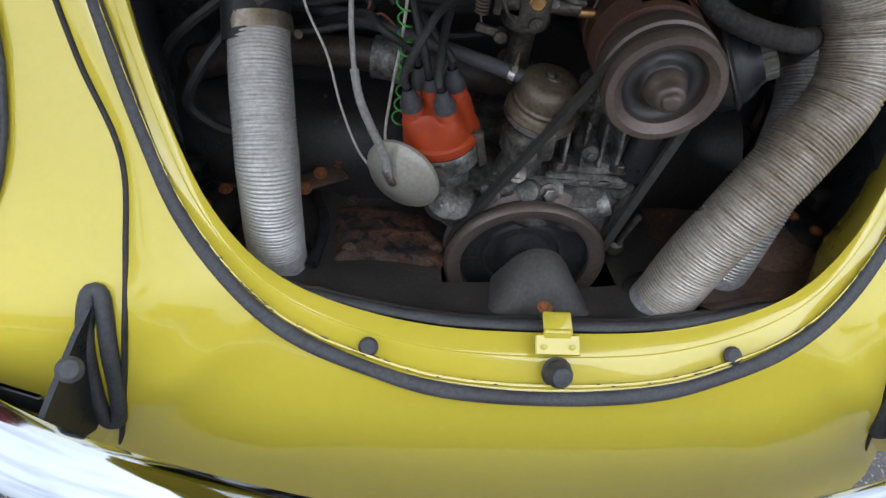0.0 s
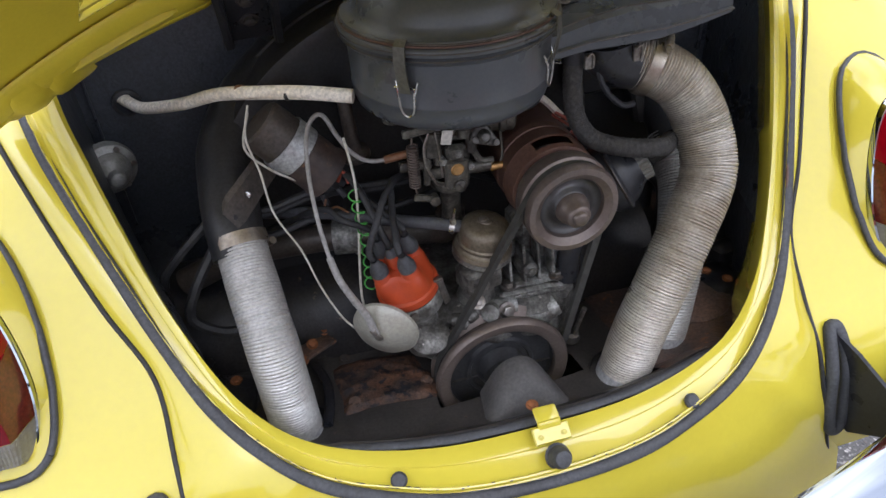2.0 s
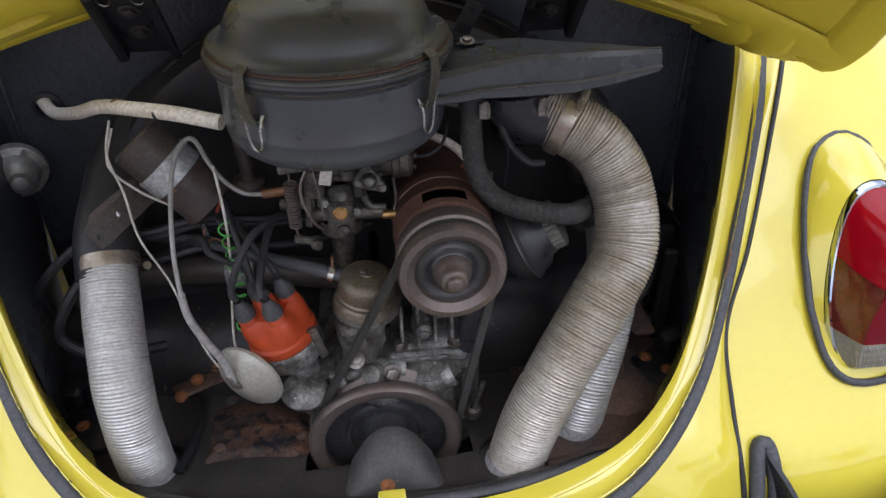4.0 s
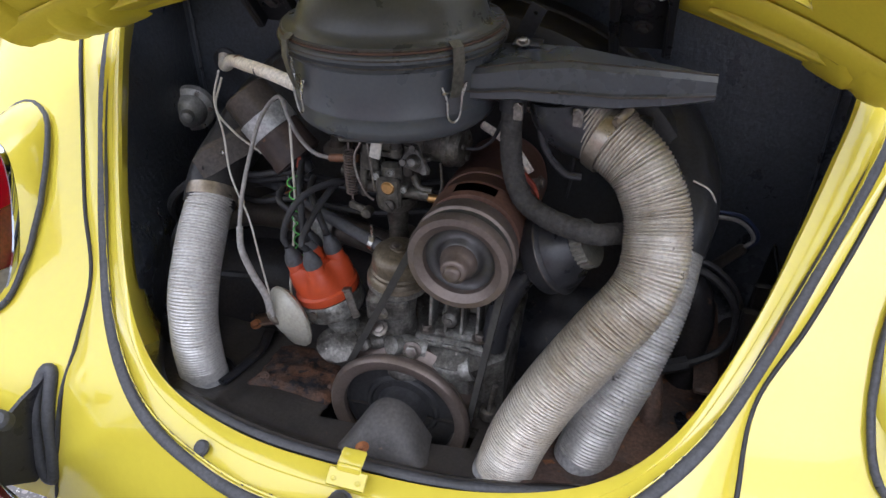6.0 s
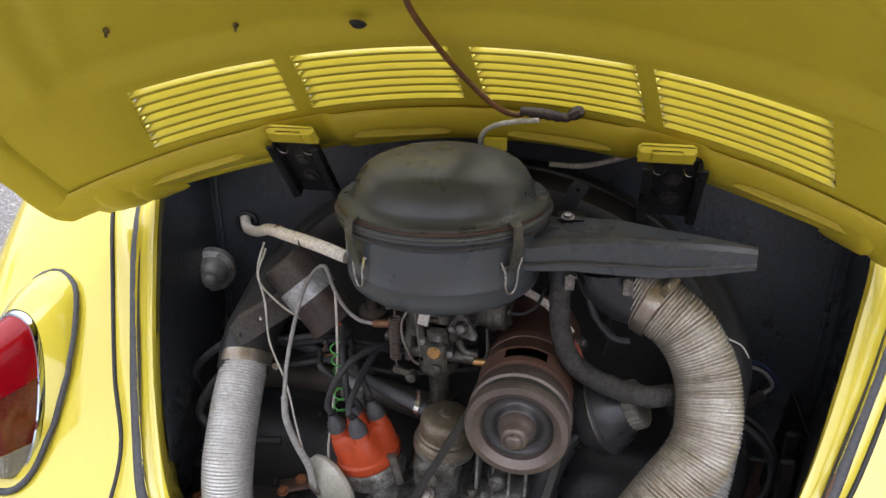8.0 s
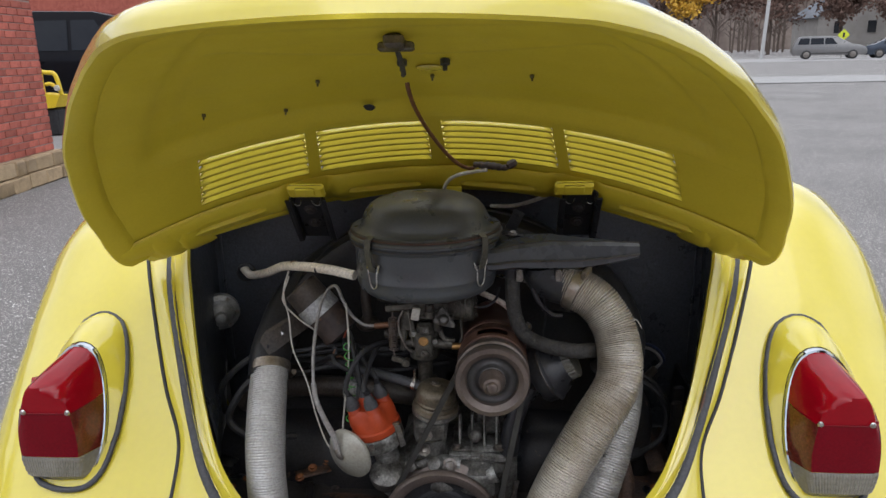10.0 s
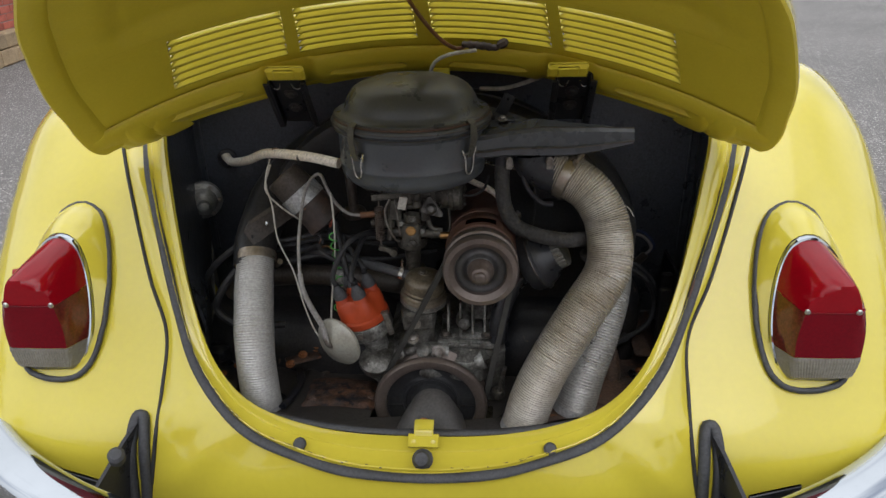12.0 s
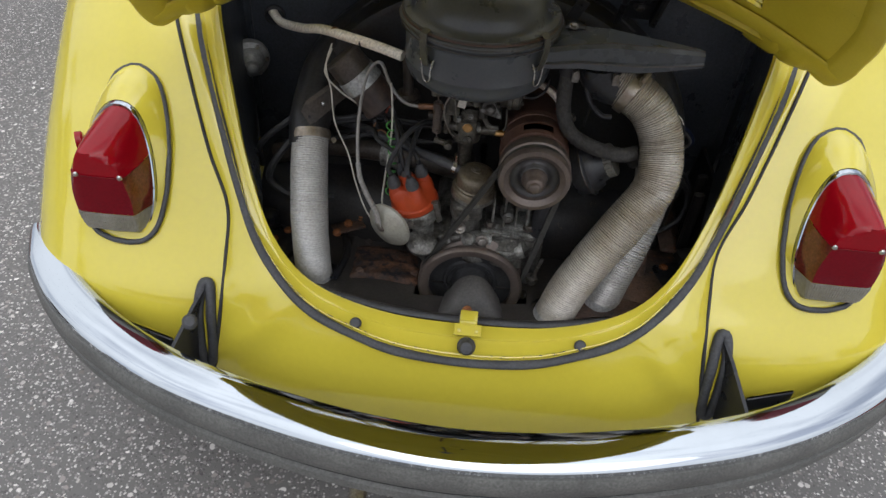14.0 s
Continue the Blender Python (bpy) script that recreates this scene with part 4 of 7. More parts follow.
# louvres: seven to each of four fields, each a strip that rises into a hood open to the sky
for x0, x1 in ((-0.384, -0.217), (-0.198, -0.0125), (0.0125, 0.198), (0.217, 0.384)):
    for k in range(7):
        sc = LOUVRE_S[0] + 0.004 + 0.018 * k
        rows = []
        for ds, dr in ((-0.0062 if k else -0.0040, -0.0010), (-0.0058 if k else -0.0036, 0.0004), (-0.0034 if k else -0.002, 0.0009), (-0.0008, 0.0008), (-0.0002, 0.0002), (0.0000, -0.0045), (0.0003, -0.0090), (0.0014, -0.0125), (0.0038, -0.0142)):
            row = []
            for i in range(25):
                e = min(i, 24 - i) / 1.5
                x = (x0 + (x1 - x0) * i / 24) * taper(sc + ds)
                row.append(lid_point(sc + ds, x, dr * min(1, e) if dr < -0.0005 else dr))
            rows.append(row)
        part("louvre_slat", Shape().grid(rows), YELLOW, lid, angle=28)
    s = Shape().grid([[lid_point(q, (x0 + (x1 - x0) * i / 14) * taper(q), d) for i in range(15)] for q, d in ((0.1835, -0.0012), (0.1842, 0.0004), (0.1895, 0.0))])
    part("louvre_end", s, YELLOW_DULL, lid)
    for xe in (x0, x1):
        s = Shape().grid([[lid_point(q, xe * taper(q), d) for q in [0.062 + 0.126 * k / 14 for k in range(15)]] for d in (0.001, -0.005)])
        part("louvre_side", s, YELLOW_DULL, lid)


# stiffening arch on the hinge side, with long pressed slots
def arch_low(x):
    return V(x, 0.462 - 0.52 * x * x, 0.995 - 0.36 * x * x)


def arch_top(x):
    return lid_point(0.050, x, 0.004)


SLOTS = [(-0.36, 0.062), (-0.098, 0.062), (0.098, 0.062), (0.36, 0.062)]
rows = []
for v in [k / 88 for k in range(89)]:
    row = []
    for i in range(201):
        x = -0.505 + 1.01 * i / 200
        a, b = arch_top(x), arch_low(x)
        bump = 0.016 * math.sin(math.pi * min(1, v * 1.15)) ** 0.6
        dip = 0.0
        for cx, hw in SLOTS:
            w = 0.115 * max(0.0, 1 - abs((x - cx) / hw) ** 3) ** 0.5
            e = abs(v - 0.40) / w if w > 0.01 else 9.0
            dip = max(dip, smooth(1.10 - e, 0.0, 0.42))
        hinge = min(1, max(0, (0.045 - abs(abs(x) - 0.225)) / 0.012))
        sway = 0.004 * math.sin(9 * x + 1)
        p = a.lerp(b, v) + V(0, -0.75, -0.65) * (bump - 0.0085 * dip - 0.006 * hinge)
        if v > 0.85:
            p += V(0, 0, sway)
        row.append(p)
    rows.append(row)
rows.append([p + V(0, 0.022, 0.012) for p in rows[-1]])
part("stiffening_arch", Shape().grid(rows), YELLOW_DULL, lid, "yellow stiffening arch with pressed slots", angle=55)
for sg in (-1, 1):
    # folded corner where rim and arch meet
    s, rows = Shape(), []
    for v in [k / 16 for k in range(17)]:
        row = []
        for u in [k / 20 for k in range(21)]:
            x = 0.400 + 0.100 * u
            p = arch_top(x).lerp(arch_low(x), 0.15 + 0.95 * v)
            lump = 0.020 * math.sin(math.pi * min(1, u * 1.1)) ** 0.5 * math.sin(math.pi * (0.12 + 0.76 * v))
            crease = -0.006 * math.exp(-((u - 0.30 - 0.15 * v) / 0.05) ** 2) - 0.004 * math.exp(-((u - 0.72) / 0.04) ** 2)
            row.append(V(sg * p.x, p.y, p.z) + V(0, -0.75, -0.65) * (lump + crease + 0.004))
        rows.append(row)
    part("folded_corner", s.grid(rows, flip=sg < 0), YELLOW_DULL, lid, angle=40)
    s = Shape()
    s.box((0.062, 0.014, 0.022), Matrix.Translation((sg * 0.222, 0.342, 1.022)) @ Matrix.Rotation(radians(38), 4, "X"), 0.004)
    s.box((0.034, 0.006, 0.017), Matrix.Translation((sg * 0.222, 0.3355, 1.020)) @ Matrix.Rotation(radians(38), 4, "X"), 0.002)
    s.tube([(sg * 0.192, 0.352, 1.012), (sg * 0.252, 0.352, 1.012)], 0.0045, 12)
    part("hinge_knuckle", s, YELLOW_DULL, lid, "yellow painted hinge knuckle")
    # black hinge arm bolted to the body
    s = Shape()
    mm = Matrix.Translation((sg * 0.230, 0.392, 0.968)) @ Matrix.Rotation(radians(38), 4, "X")
    s.box((0.050, 0.005, 0.118), mm, 0.0015)
    for e in (-1, 1):
        s.box((0.005, 0.020, 0.112), mm @ Matrix.Translation((e * 0.0265, -0.006, 0)), 0.0015)
        s.box((0.008, 0.004, 0.112), mm @ Matrix.Translation((e * 0.031, -0.015, 0)), 0.001)
    arm = part("hinge_arm", s, PLASTIC, car, "glossy black hinge arm bolted to the body")
    s = Shape()
    for h in (0.018, -0.018):
        s.hexbolt(mm @ V(0, -0.0025, h), mm.to_3x3() @ V(0, -1, 0), 0.0075, 0.006)
    part("hinge_bolt", s, PULLEY_DARK, arm)
    s = Shape()
    for e in (-1, 1):
        s.tube([mm @ V(e * 0.017 + a, -0.010, 0.050 - b) for a, b in ((-0.008, 0), (-0.005, 0.010), (0, 0.013), (0.005, 0.010), (0.008, 0))], 0.0009, 6, n=10)
    part("hinge_clip", s, STEEL, arm, "thin bright spring wire")

# latch, studs, holes and lamp wire on the lid
s = Shape()
m = Matrix.Translation(lid_point(0.505, -0.012, 0.004)) @ Matrix.Rotation(radians(-12), 4, "X")
s.box((0.040, 0.012, 0.010), m, 0.002)
s.box((0.022, 0.030, 0.014), m @ Matrix.Translation((0, -0.012, 0.002)), 0.003)
lt = part("lid_latch", s, STEEL_DULL, lid, "dull steel latch")
s = Shape()
s.tube([lid_point(0.50, -0.012, 0.006), lid_point(0.46, -0.012, 0.012), lid_point(0.41, -0.016, 0.012), lid_point(0.40, -0.018, 0.010)], 0.0032, 8, n=10)
part("latch_rod", s, RUBBER, lt)
for x, q in ((-0.020, 0.400), (0.034, 0.400)):
    s = Shape()
    s.turn([(0, 0.012), (0.003, 0.012), (0.003, 0.006), (0.0062, 0.005), (0.0062, -0.002)], lid_point(q, x, -0.008), (0, -0.35, -0.93), 8)
    part("lid_stud", s, RUBBER, lid, "dark threaded stud and nut")
for x, q in ((-0.139, 0.345), (0.143, 0.350), (0.012, 0.335), (-0.205, 0.256), (-0.298, 0.304)):
    s = Shape()
    s.turn([(0, 0.006), (0.0014, 0.006), (0.0014, 0.002), (0.0030, 0.0015), (0.0030, -0.002)], lid_point(q, x, -0.008), (0, -0.4, -0.92), 8)
    part("trim_clip", s, STEEL_DULL, lid)
s = Shape()
s.turn([(0, 0.003), (0.006, 0.003), (0.009, 0.0)], lid_point(0.245, -0.088), (0, -0.5, -0.86), 16)
part("lid_plug", s, RUBBER_DARK, lid, "round black rubber plug")
s = Shape()
s.turn([(0.0, 0.002), (0.010, 0.003), (0.016, 0.001), (0.017, 0.0)], lid_point(0.37, 0.011, -0.008), (0, -0.35, -0.93), 20, squash=0.6)
part("lamp_boss", s, YELLOW, lid, "pressed oval boss")

# the shell stands a few millimetres to one side of the engine's axis
for ob in car.children:
    plain = ob.name.split(".")[0]
    if plain in ("fender", "fender_piping", "tail_light", "tail_light_gasket", "bumper_bracket"):
        ob.location.x -= 0.0125
    if plain in ("rear_panel", "lid_gutter", "lid_seal", "chipped_paint", "rusty_gap"):
        ob.location.x -= 0.005
    if plain == "engine_lid":
        ob.location.x -= 0.004
    if plain in ("engine_lid", "hinge_arm"):
        ob.location.x -= 0.005


# ---- engine bay lining ----
s = Shape()
s.grid([[V(x, 0.548 + 0.02 * math.cos(x * 3), z) for x in [-0.485 + 0.97 * k / 20 for k in range(21)]] for z in [0.40 + 0.66 * k / 10 for k in range(11)]], flip=True)
for sg in (-1, 1):
    inner = [V(sg * p.x, p.y, p.z) + V(sg * 0.016, 0.030, 0) for p in flange_line[22:] if p.x > 0.345]
    s.grid([[q.lerp(V(sg * 0.485, 0.552, q.z), v) for q in inner] for v in (0, 0.25, 0.5, 0.75, 1)], flip=sg > 0)
    s.grid([[inner[0].lerp(V(sg * 0.485, 0.552, inner[0].z), v) + V(sg * 0.02 * d, 0, -0.2 * d) for v in (0, 0.25, 0.5, 0.75, 1)] for d in (0, 1)], flip=sg < 0)
s.grid([[V(x, y, z) for x in [-0.5 + k / 10 for k in range(11)]] for y, z in ((0.56, 1.04), (0.48, 1.06), (0.42, 1.045))], flip=True)
part("bay_lining", s, TAR, car, "black tar-board lining of the engine bay")
for sg in (-1, 1):
    s = Shape()
    s.tube([(sg * 0.468, 0.545, 0.62), (sg * 0.470, 0.545, 0.80), (sg * 0.468, 0.543, 0.98)], 0.0025, 6, n=10)
    part("lining_seam", s, TAR, car)

# engine tin floor
tin = thing("engine_tin", (0, 0.3, 0.45), "dirty black sheet-metal tin round the engine, rusty in places", "engine tin")


def tin_z(x, y):
    z = table([(0.05, 0.553), (0.085, 0.552), (0.105, 0.522), (0.14, 0.507), (0.28, 0.478), (0.55, 0.462)], y)[0]
    if abs(x) > 0.24:
        z += 0.012 * min(1, (abs(x) - 0.24) / 0.05)
    return z


def in_slot(x, y):
    return abs(x) < 0.098 and 0.138 < y < 0.20


def rim_at(x):
    """Plan depth and height of the tin's edge, which follows the painted opening."""
    y = table([(p.x, p.y) for p in flange_line], abs(x))[0] + 0.005
    z = table([(0.0, 0.547), (0.16, 0.551), (0.23, 0.552), (0.27, 0.540), (0.30, 0.522), (0.36, 0.512), (0.47, 0.510)], abs(x))[0]
    return y, z


xs = [-0.44 + 0.88 * k / 88 for k in range(89)]
steps = [0, 0.006, 0.016, 0.028, 0.040, 0.055, 0.075, 0.095, 0.115, 0.14, 0.18, 0.23, 0.30]
rows = []
for d in steps:
    row = []
    for x in xs:
        y0, z0 = rim_at(x)
        y = min(0.55, y0 + d)
        k = min(1, max(0, (d - 0.016) / 0.030))
        k = k * k * (3 - 2 * k)
        low = table([(0.05, 0.520), (0.14, 0.507), (0.28, 0.478), (0.55, 0.462)], y)[0] + 0.012 * min(1, max(0, (abs(x) - 0.24) / 0.05))
        press = 0.0025 * math.sin(x * 41) * math.sin(y * 33) + 0.010 * math.exp(-((x + 0.235) / 0.012) ** 2) * k
        row.append(V(x, y, z0 + (min(z0, low) - z0) * k + press * k))
    rows.append(row)
part("floor_tin", Shape().grid(rows, flip=True, skip=lambda i, j: in_slot((rows[i][j].x + rows[i][j + 1].x) / 2, (rows[i][j].y + rows[i + 1][j].y) / 2)), FLOOR_TIN, tin, "black floor tin with brown grime")
line = [V(x, rim_at(x)[0] + 0.004, rim_at(x)[1] + 0.002) for x in xs]
part("tin_seal", Shape().tube(line, lambda u, l: 0.0062 + 0.0004 * math.sin(l * 60), 10, flat=0.8), RUBBER, tin, "black rubber seal along the tin")
rows = []
for d in (0.012, 0.03, 0.05, 0.08, 0.11, 0.15, 0.20, 0.26):
    row = []
    for k in range(25):
        x = 0.175 + 0.245 * k / 24
        y0, z0 = rim_at(x)
        y = y0 + d
        q = min(1, max(0, (d - 0.016) / 0.030))
        q = q * q * (3 - 2 * q)
        low = table([(0.05, 0.520), (0.14, 0.507), (0.28, 0.478), (0.55, 0.462)], y)[0] + 0.012 * min(1, max(0, (abs(x) - 0.24) / 0.05))
        row.append(V(x, y, z0 + (min(z0, low) - z0) * q + 0.005 + 0.002 * math.sin(x * 60 + y * 25)))
    rows.append(row)
part("side_floor_plate", Shape().grid(rows, flip=True), TIN_RUST, tin, "brown rusted floor plate beside the ducts")
# rounded cover over the pulley hub, pressed out of the tin and flaring into it
rows = []
for u in [k / 18 for k in range(19)]:
    y, high, w = 0.152 - 0.062 * u, 0.051 * (1 - u ** 1.9) ** 0.75, 0.036 + 0.012 * u
    rows.append([V(0.003 + (w + 0.012 * (1 - math.sin(a)) ** 3) * math.cos(a), y, 0.508 + 0.004 * u + high * math.sin(a) ** 0.85) for a in [math.pi * k / 32 for k in range(33)]])
sh = Shape().grid(rows, flip=True)
part("hub_cover", sh, DUSTY_TIN, tin, "dusty grey pressed hub cover")
s = Shape()
s.hexbolt((-0.004, 0.072, 0.556), (0, -0.1, 1), 0.0052, 0.004)
part("tin_bolt", s, RUST, tin, "orange rusted bolt")
rows = []
for j in range(25):
    v = j / 24
    row = []
    for i in range(33):
        u = i / 32
        x, y = -0.228 + 0.128 * u + 0.008 * math.sin(5 * v), 0.172 + 0.112 * v + 0.006 * math.sin(4 * u)
        edge = min(1, 9 * min(u, 1 - u, v, 1 - v))
        lift = 0.006 * edge * edge * (3 - 2 * edge) + 0.0025 * math.exp(-((v - 0.42 - 0.1 * u) / 0.05) ** 2) + 0.0015 * math.sin(17 * u) * math.sin(13 * v)
        row.append(V(x, y, tin_z(x, y) + 0.002 + lift))
    rows.append(row)
part("cover_plate", Shape().grid(rows), FLAKING, tin, "flaking black cover plate with brown rust")
for x, y in ((-0.205, 0.192), (-0.105, 0.20), (-0.205, 0.294), (-0.11, 0.29)):
    part("cover_screw", Shape().hexbolt((x, y, tin_z(x, y) + 0.008), (0, -0.1, 1), 0.0055, 0.003), TIN_RUST, tin)
s = Shape()
s.tube([(-0.245, 0.155, 0.515), (-0.238, 0.19, 0.512), (-0.236, 0.24, 0.505), (-0.25, 0.29, 0.498)], 0.007, 10, n=16, flat=0.6)
part("pressed_ridge", s, TIN, tin)
for q in ((-0.245, 0.30, 0.522), (-0.225, 0.325, 0.520), (-0.262, 0.275, 0.518)):
    part("rusty_stud", Shape().hexbolt(q, (0.1, -0.4, 1), 0.0055, 0.006), RUST, tin, "orange rusted stud")
s = Shape()
s.box((0.060, 0.035, 0.005), Matrix.Translation((-0.245, 0.300, 0.515)) @ Matrix.Rotation(0.5, 4, "Z") @ Matrix.Rotation(-0.2, 4, "X"), 0.001)
part("stud_plate", s, TIN_RUST, tin, "grimy brown plate with studs")
# cylinder covers: rounded black housings left and right
for sg in (-1, 1):
    rows = []
    ends = [0.075, 0.10, 0.16, 0.25, 0.33, 0.40, 0.425, 0.43] if sg < 0 else [0.10, 0.12, 0.16, 0.20, 0.24, 0.28, 0.30, 0.305]
    for x in ends:
        k = 0.9 if x in (ends[0], ends[-1]) else 1.0
        rows.append([V(sg * x, 0.43 + 0.125 * k * math.cos(a), 0.44 + 0.155 * k * math.sin(a) ** 0.8 - 0.02 * (x - 0.1)) for a in [math.pi * j / 18 for j in range(19)]])
    sh = Shape().grid(rows, flip=sg > 0)
    sh.cap(rows[0], flip=sg > 0)
    sh.cap(rows[-1], flip=sg < 0)
    part("cylinder_cover", sh, TIN, tin, "rounded black cylinder cover")
    s = Shape()
    s.box((0.075, 0.075, 0.030), Matrix.Translation((sg * 0.365, 0.245, 0.508)) @ Matrix.Rotation(sg * 0.3, 4, "Z"), 0.008)
    s.box((0.045, 0.03, 0.05), Matrix.Translation((sg * 0.40, 0.29, 0.52)) @ Matrix.Rotation(sg * 0.3, 4, "Z"), 0.006)
    part("tin_riser", s, TIN, tin)
    for dx, dy in ((0.372, 0.235), (0.352, 0.262)):
        part("riser_screw", Shape().hexbolt((sg * dx, dy, 0.523), (0, -0.1, 1), 0.0055, 0.004), RUST, tin, "rusted screw head")
    # raised duct port
    s = Shape()
    s.turn([(0.046, -0.012), (0.044, -0.001), (0.041, 0.001), (0.039, -0.002), (0.038, -0.03)], (sg * 0.282 if sg < 0 else 0.146, 0.168 if sg < 0 else 0.130, 0.508), (0, 0.0, 1), 24)
    part("duct_port", s, TIN, tin)
rows = []
for r, z in ((0.0, 0.522), (0.055, 0.522), (0.064, 0.519), (0.066, 0.505)):
    rows.append([V(0.300 + r * math.cos(a), 0.232 + r * math.sin(a), z) for a in [2 * math.pi * j / 28 for j in range(28)]])
part("preheat_blank", Shape().grid(rows, loop=True), TIN_RUST, tin, "round brown rusted blanking cap")
s = Shape()
s.tube([(0.302, 0.238, 0.50), (0.302, 0.250, 0.535), (0.296, 0.268, 0.565), (0.282, 0.29, 0.59)], 0.0135, 14, n=18)
part("preheat_pipe", s, TIN_RUST, tin, "short rusty brown pipe")
s = Shape()
s.tube([(0.322, 0.39, 0.640), (0.338, 0.38, 0.620), (0.345, 0.372, 0.585), (0.342, 0.368, 0.540), (0.340, 0.366, 0.480)], 0.021, 16, n=18)
part("heater_elbow", s, TIN, tin, "black elbow pipe beside the duct")
s = Shape()
s.tube([(0.405, 0.20, 0.485), (0.415, 0.26, 0.50), (0.42, 0.33, 0.51)], 0.012, 10, n=10)
s.box((0.03, 0.2, 0.01), Matrix.Translation((0.365, 0.40, 0.53)), 0.003)
part("side_rail", s, TIN_RUST, tin, "brown grimy side rail")
s = Shape()
s.box((0.006, 0.20, 0.17), Matrix.Translation((0.425, 0.40, 0.56)) @ Matrix.Rotation(0.12, 4, "Y"), 0.002)
s.box((0.02, 0.012, 0.17), Matrix.Translation((0.398, 0.335, 0.56)), 0.003)
s.box((0.02, 0.012, 0.17), Matrix.Translation((0.415, 0.395, 0.56)), 0.003)
part("side_tin", s, TIN, tin, "dark grimy side panel with upright ribs")

# ---- fan shroud ----
shroud = thing("fan_shroud", (0, 0.43, 0.6), "dusty black sheet-metal fan shroud behind the engine", "fan shroud")


def shroud_ring(k, y, zc=0.66):
    pts = [V(0.335 * k * math.cos(a), y, zc + 0.305 * k * math.sin(a) ** 0.9) for a in [math.pi * j / 40 for j in range(41)]]
    return [V(0.335 * k, y, 0.56)] + pts + [V(-0.335 * k, y, 0.56)]


rows = [shroud_ring(1.0, 0.50), shroud_ring(1.0, 0.415), shroud_ring(0.985, 0.402), shroud_ring(0.95, 0.397), shroud_ring(0.90, 0.400), shroud_ring(0.6, 0.403), shroud_ring(0.02, 0.405)]
part("shroud_body", Shape().grid(rows, flip=True), SHROUD, shroud, "black arched shroud body")
s = Shape()
s.tube([q + V(0, 0.004, 0) for q in shroud_ring(1.0, 0.455)[1:-1]], 0.004, 8)
part("shroud_seam", s, SHROUD, shroud)
for sg in (-1, 1):
    s = Shape()
    end = [(sg * 0.306, 0.312, 0.740), (sg * 0.304, 0.280, 0.708)] if sg < 0 else [(sg * 0.302, 0.330, 0.745), (sg * 0.298, 0.312, 0.726)]
    s.tube([(sg * 0.205, 0.485, 0.862), (sg * 0.262, 0.455, 0.825), (sg * 0.297, 0.412, 0.786), (sg * 0.305, 0.355, 0.758)] + end, lambda u, l: 0.044 - 0.010 * u, 22, n=18)
    part("heater_outlet", s, SHROUD, shroud, "black heater outlet duct")


# ---- corrugated air ducts ----
def corrugated(points, r, pitch, depth, seed=1, cuff=0.05, sides=30, cuff_start=0.0):
    """A paper duct with fine rings, slightly uneven, and a plain cuff at its foot."""
    rnd = random.Random(seed)
    length = sum((Vector(points[i + 1]) - Vector(points[i])).length for i in range(len(points) - 1)) * 1.03
    n = int(length / pitch * 8)
    jit = [rnd.uniform(0.75, 1.15) for _ in range(n + 4)]
    sway = [rnd.uniform(0, 6.28) for _ in range(4)]

    def radius(u, l):
        w = l / pitch
        groove = 1 - abs(math.sin(math.pi * w)) ** 0.75
        body = r * (1 + 0.012 * math.sin(9 * u + sway[0]) + 0.008 * math.sin(23 * u + sway[1]))
        fade = min(1, max(0.25, (length - l - cuff) / 0.03))
        return body - depth * groove * jit[int(w + 0.5) % len(jit)] * fade
    return Shape().tube(points, radius, sides, n=n, caps=False)


def clamp(path_point, axis, r, parent, screw_dir, width=0.013):
    s = Shape()
    s.turn([(r - 0.001, -width / 2), (r + 0.001, -width / 2), (r + 0.0014, 0), (r + 0.001, width / 2), (r - 0.001, width / 2)], path_point, axis, 36)
    band = part("hose_clamp", s, TARNISH, parent, "tarnished worm-drive hose clamp")
    s = Shape()
    c = Vector(path_point) + Vector(screw_dir).normalized() * (r + 0.006)
    side = Vector(axis).cross(Vector(screw_dir)).normalized()
    s.tube([c - side * 0.010, c + side * 0.010], 0.0050, 10)
    s.tube([c + side * 0.010, c + side * 0.014], 0.0038, 6)
    part("clamp_screw", s, TARNISH, band)


L_PATH = [(-0.303, 0.297, 0.728), (-0.297, 0.248, 0.688), (-0.289, 0.196, 0.632), (-0.285, 0.174, 0.575), (-0.282, 0.168, 0.500)]
duct = thing("heater_duct", (-0.288, 0.178, 0.50), "grey corrugated paper heater duct with a silver cuff", "air duct", "corrugated air ducts")
part("duct_tube", corrugated(L_PATH, 0.0320, 0.0037, 0.0016, 3, cuff=0.02), HOSE, duct)
s = Shape().tube(spline(L_PATH, 40)[38:], 0.0322, 30, caps=False)
part("paper_cuff", s, HOSE_CUFF, duct, "plain silver paper cuff")
clamp((-0.302, 0.290, 0.722), (-0.10, 0.7, 0.70), 0.0332, duct, (0.8, 0.3, -0.4), 0.016)

R_PATH = [(0.188, 0.275, 0.884), (0.218, 0.264, 0.872), (0.250, 0.250, 0.850), (0.272, 0.230, 0.808), (0.272, 0.195, 0.752), (0.233, 0.163, 0.695), (0.193, 0.140, 0.635), (0.163, 0.129, 0.570), (0.144, 0.124, 0.500)]
duct = thing("preheat_duct", (0.146, 0.125, 0.49), "long grey corrugated paper duct curving from the air cleaner", "air duct", "corrugated air ducts")
part("duct_tube", corrugated(R_PATH, 0.0345, 0.0036, 0.0028, 5, cuff=0.012), HOSE_TAN, duct)
s = Shape().tube(spline(R_PATH, 60)[58:], 0.0350, 30, caps=False)
part("paper_cuff", s, HOSE_CUFF, duct, "crumpled silver paper cuff")
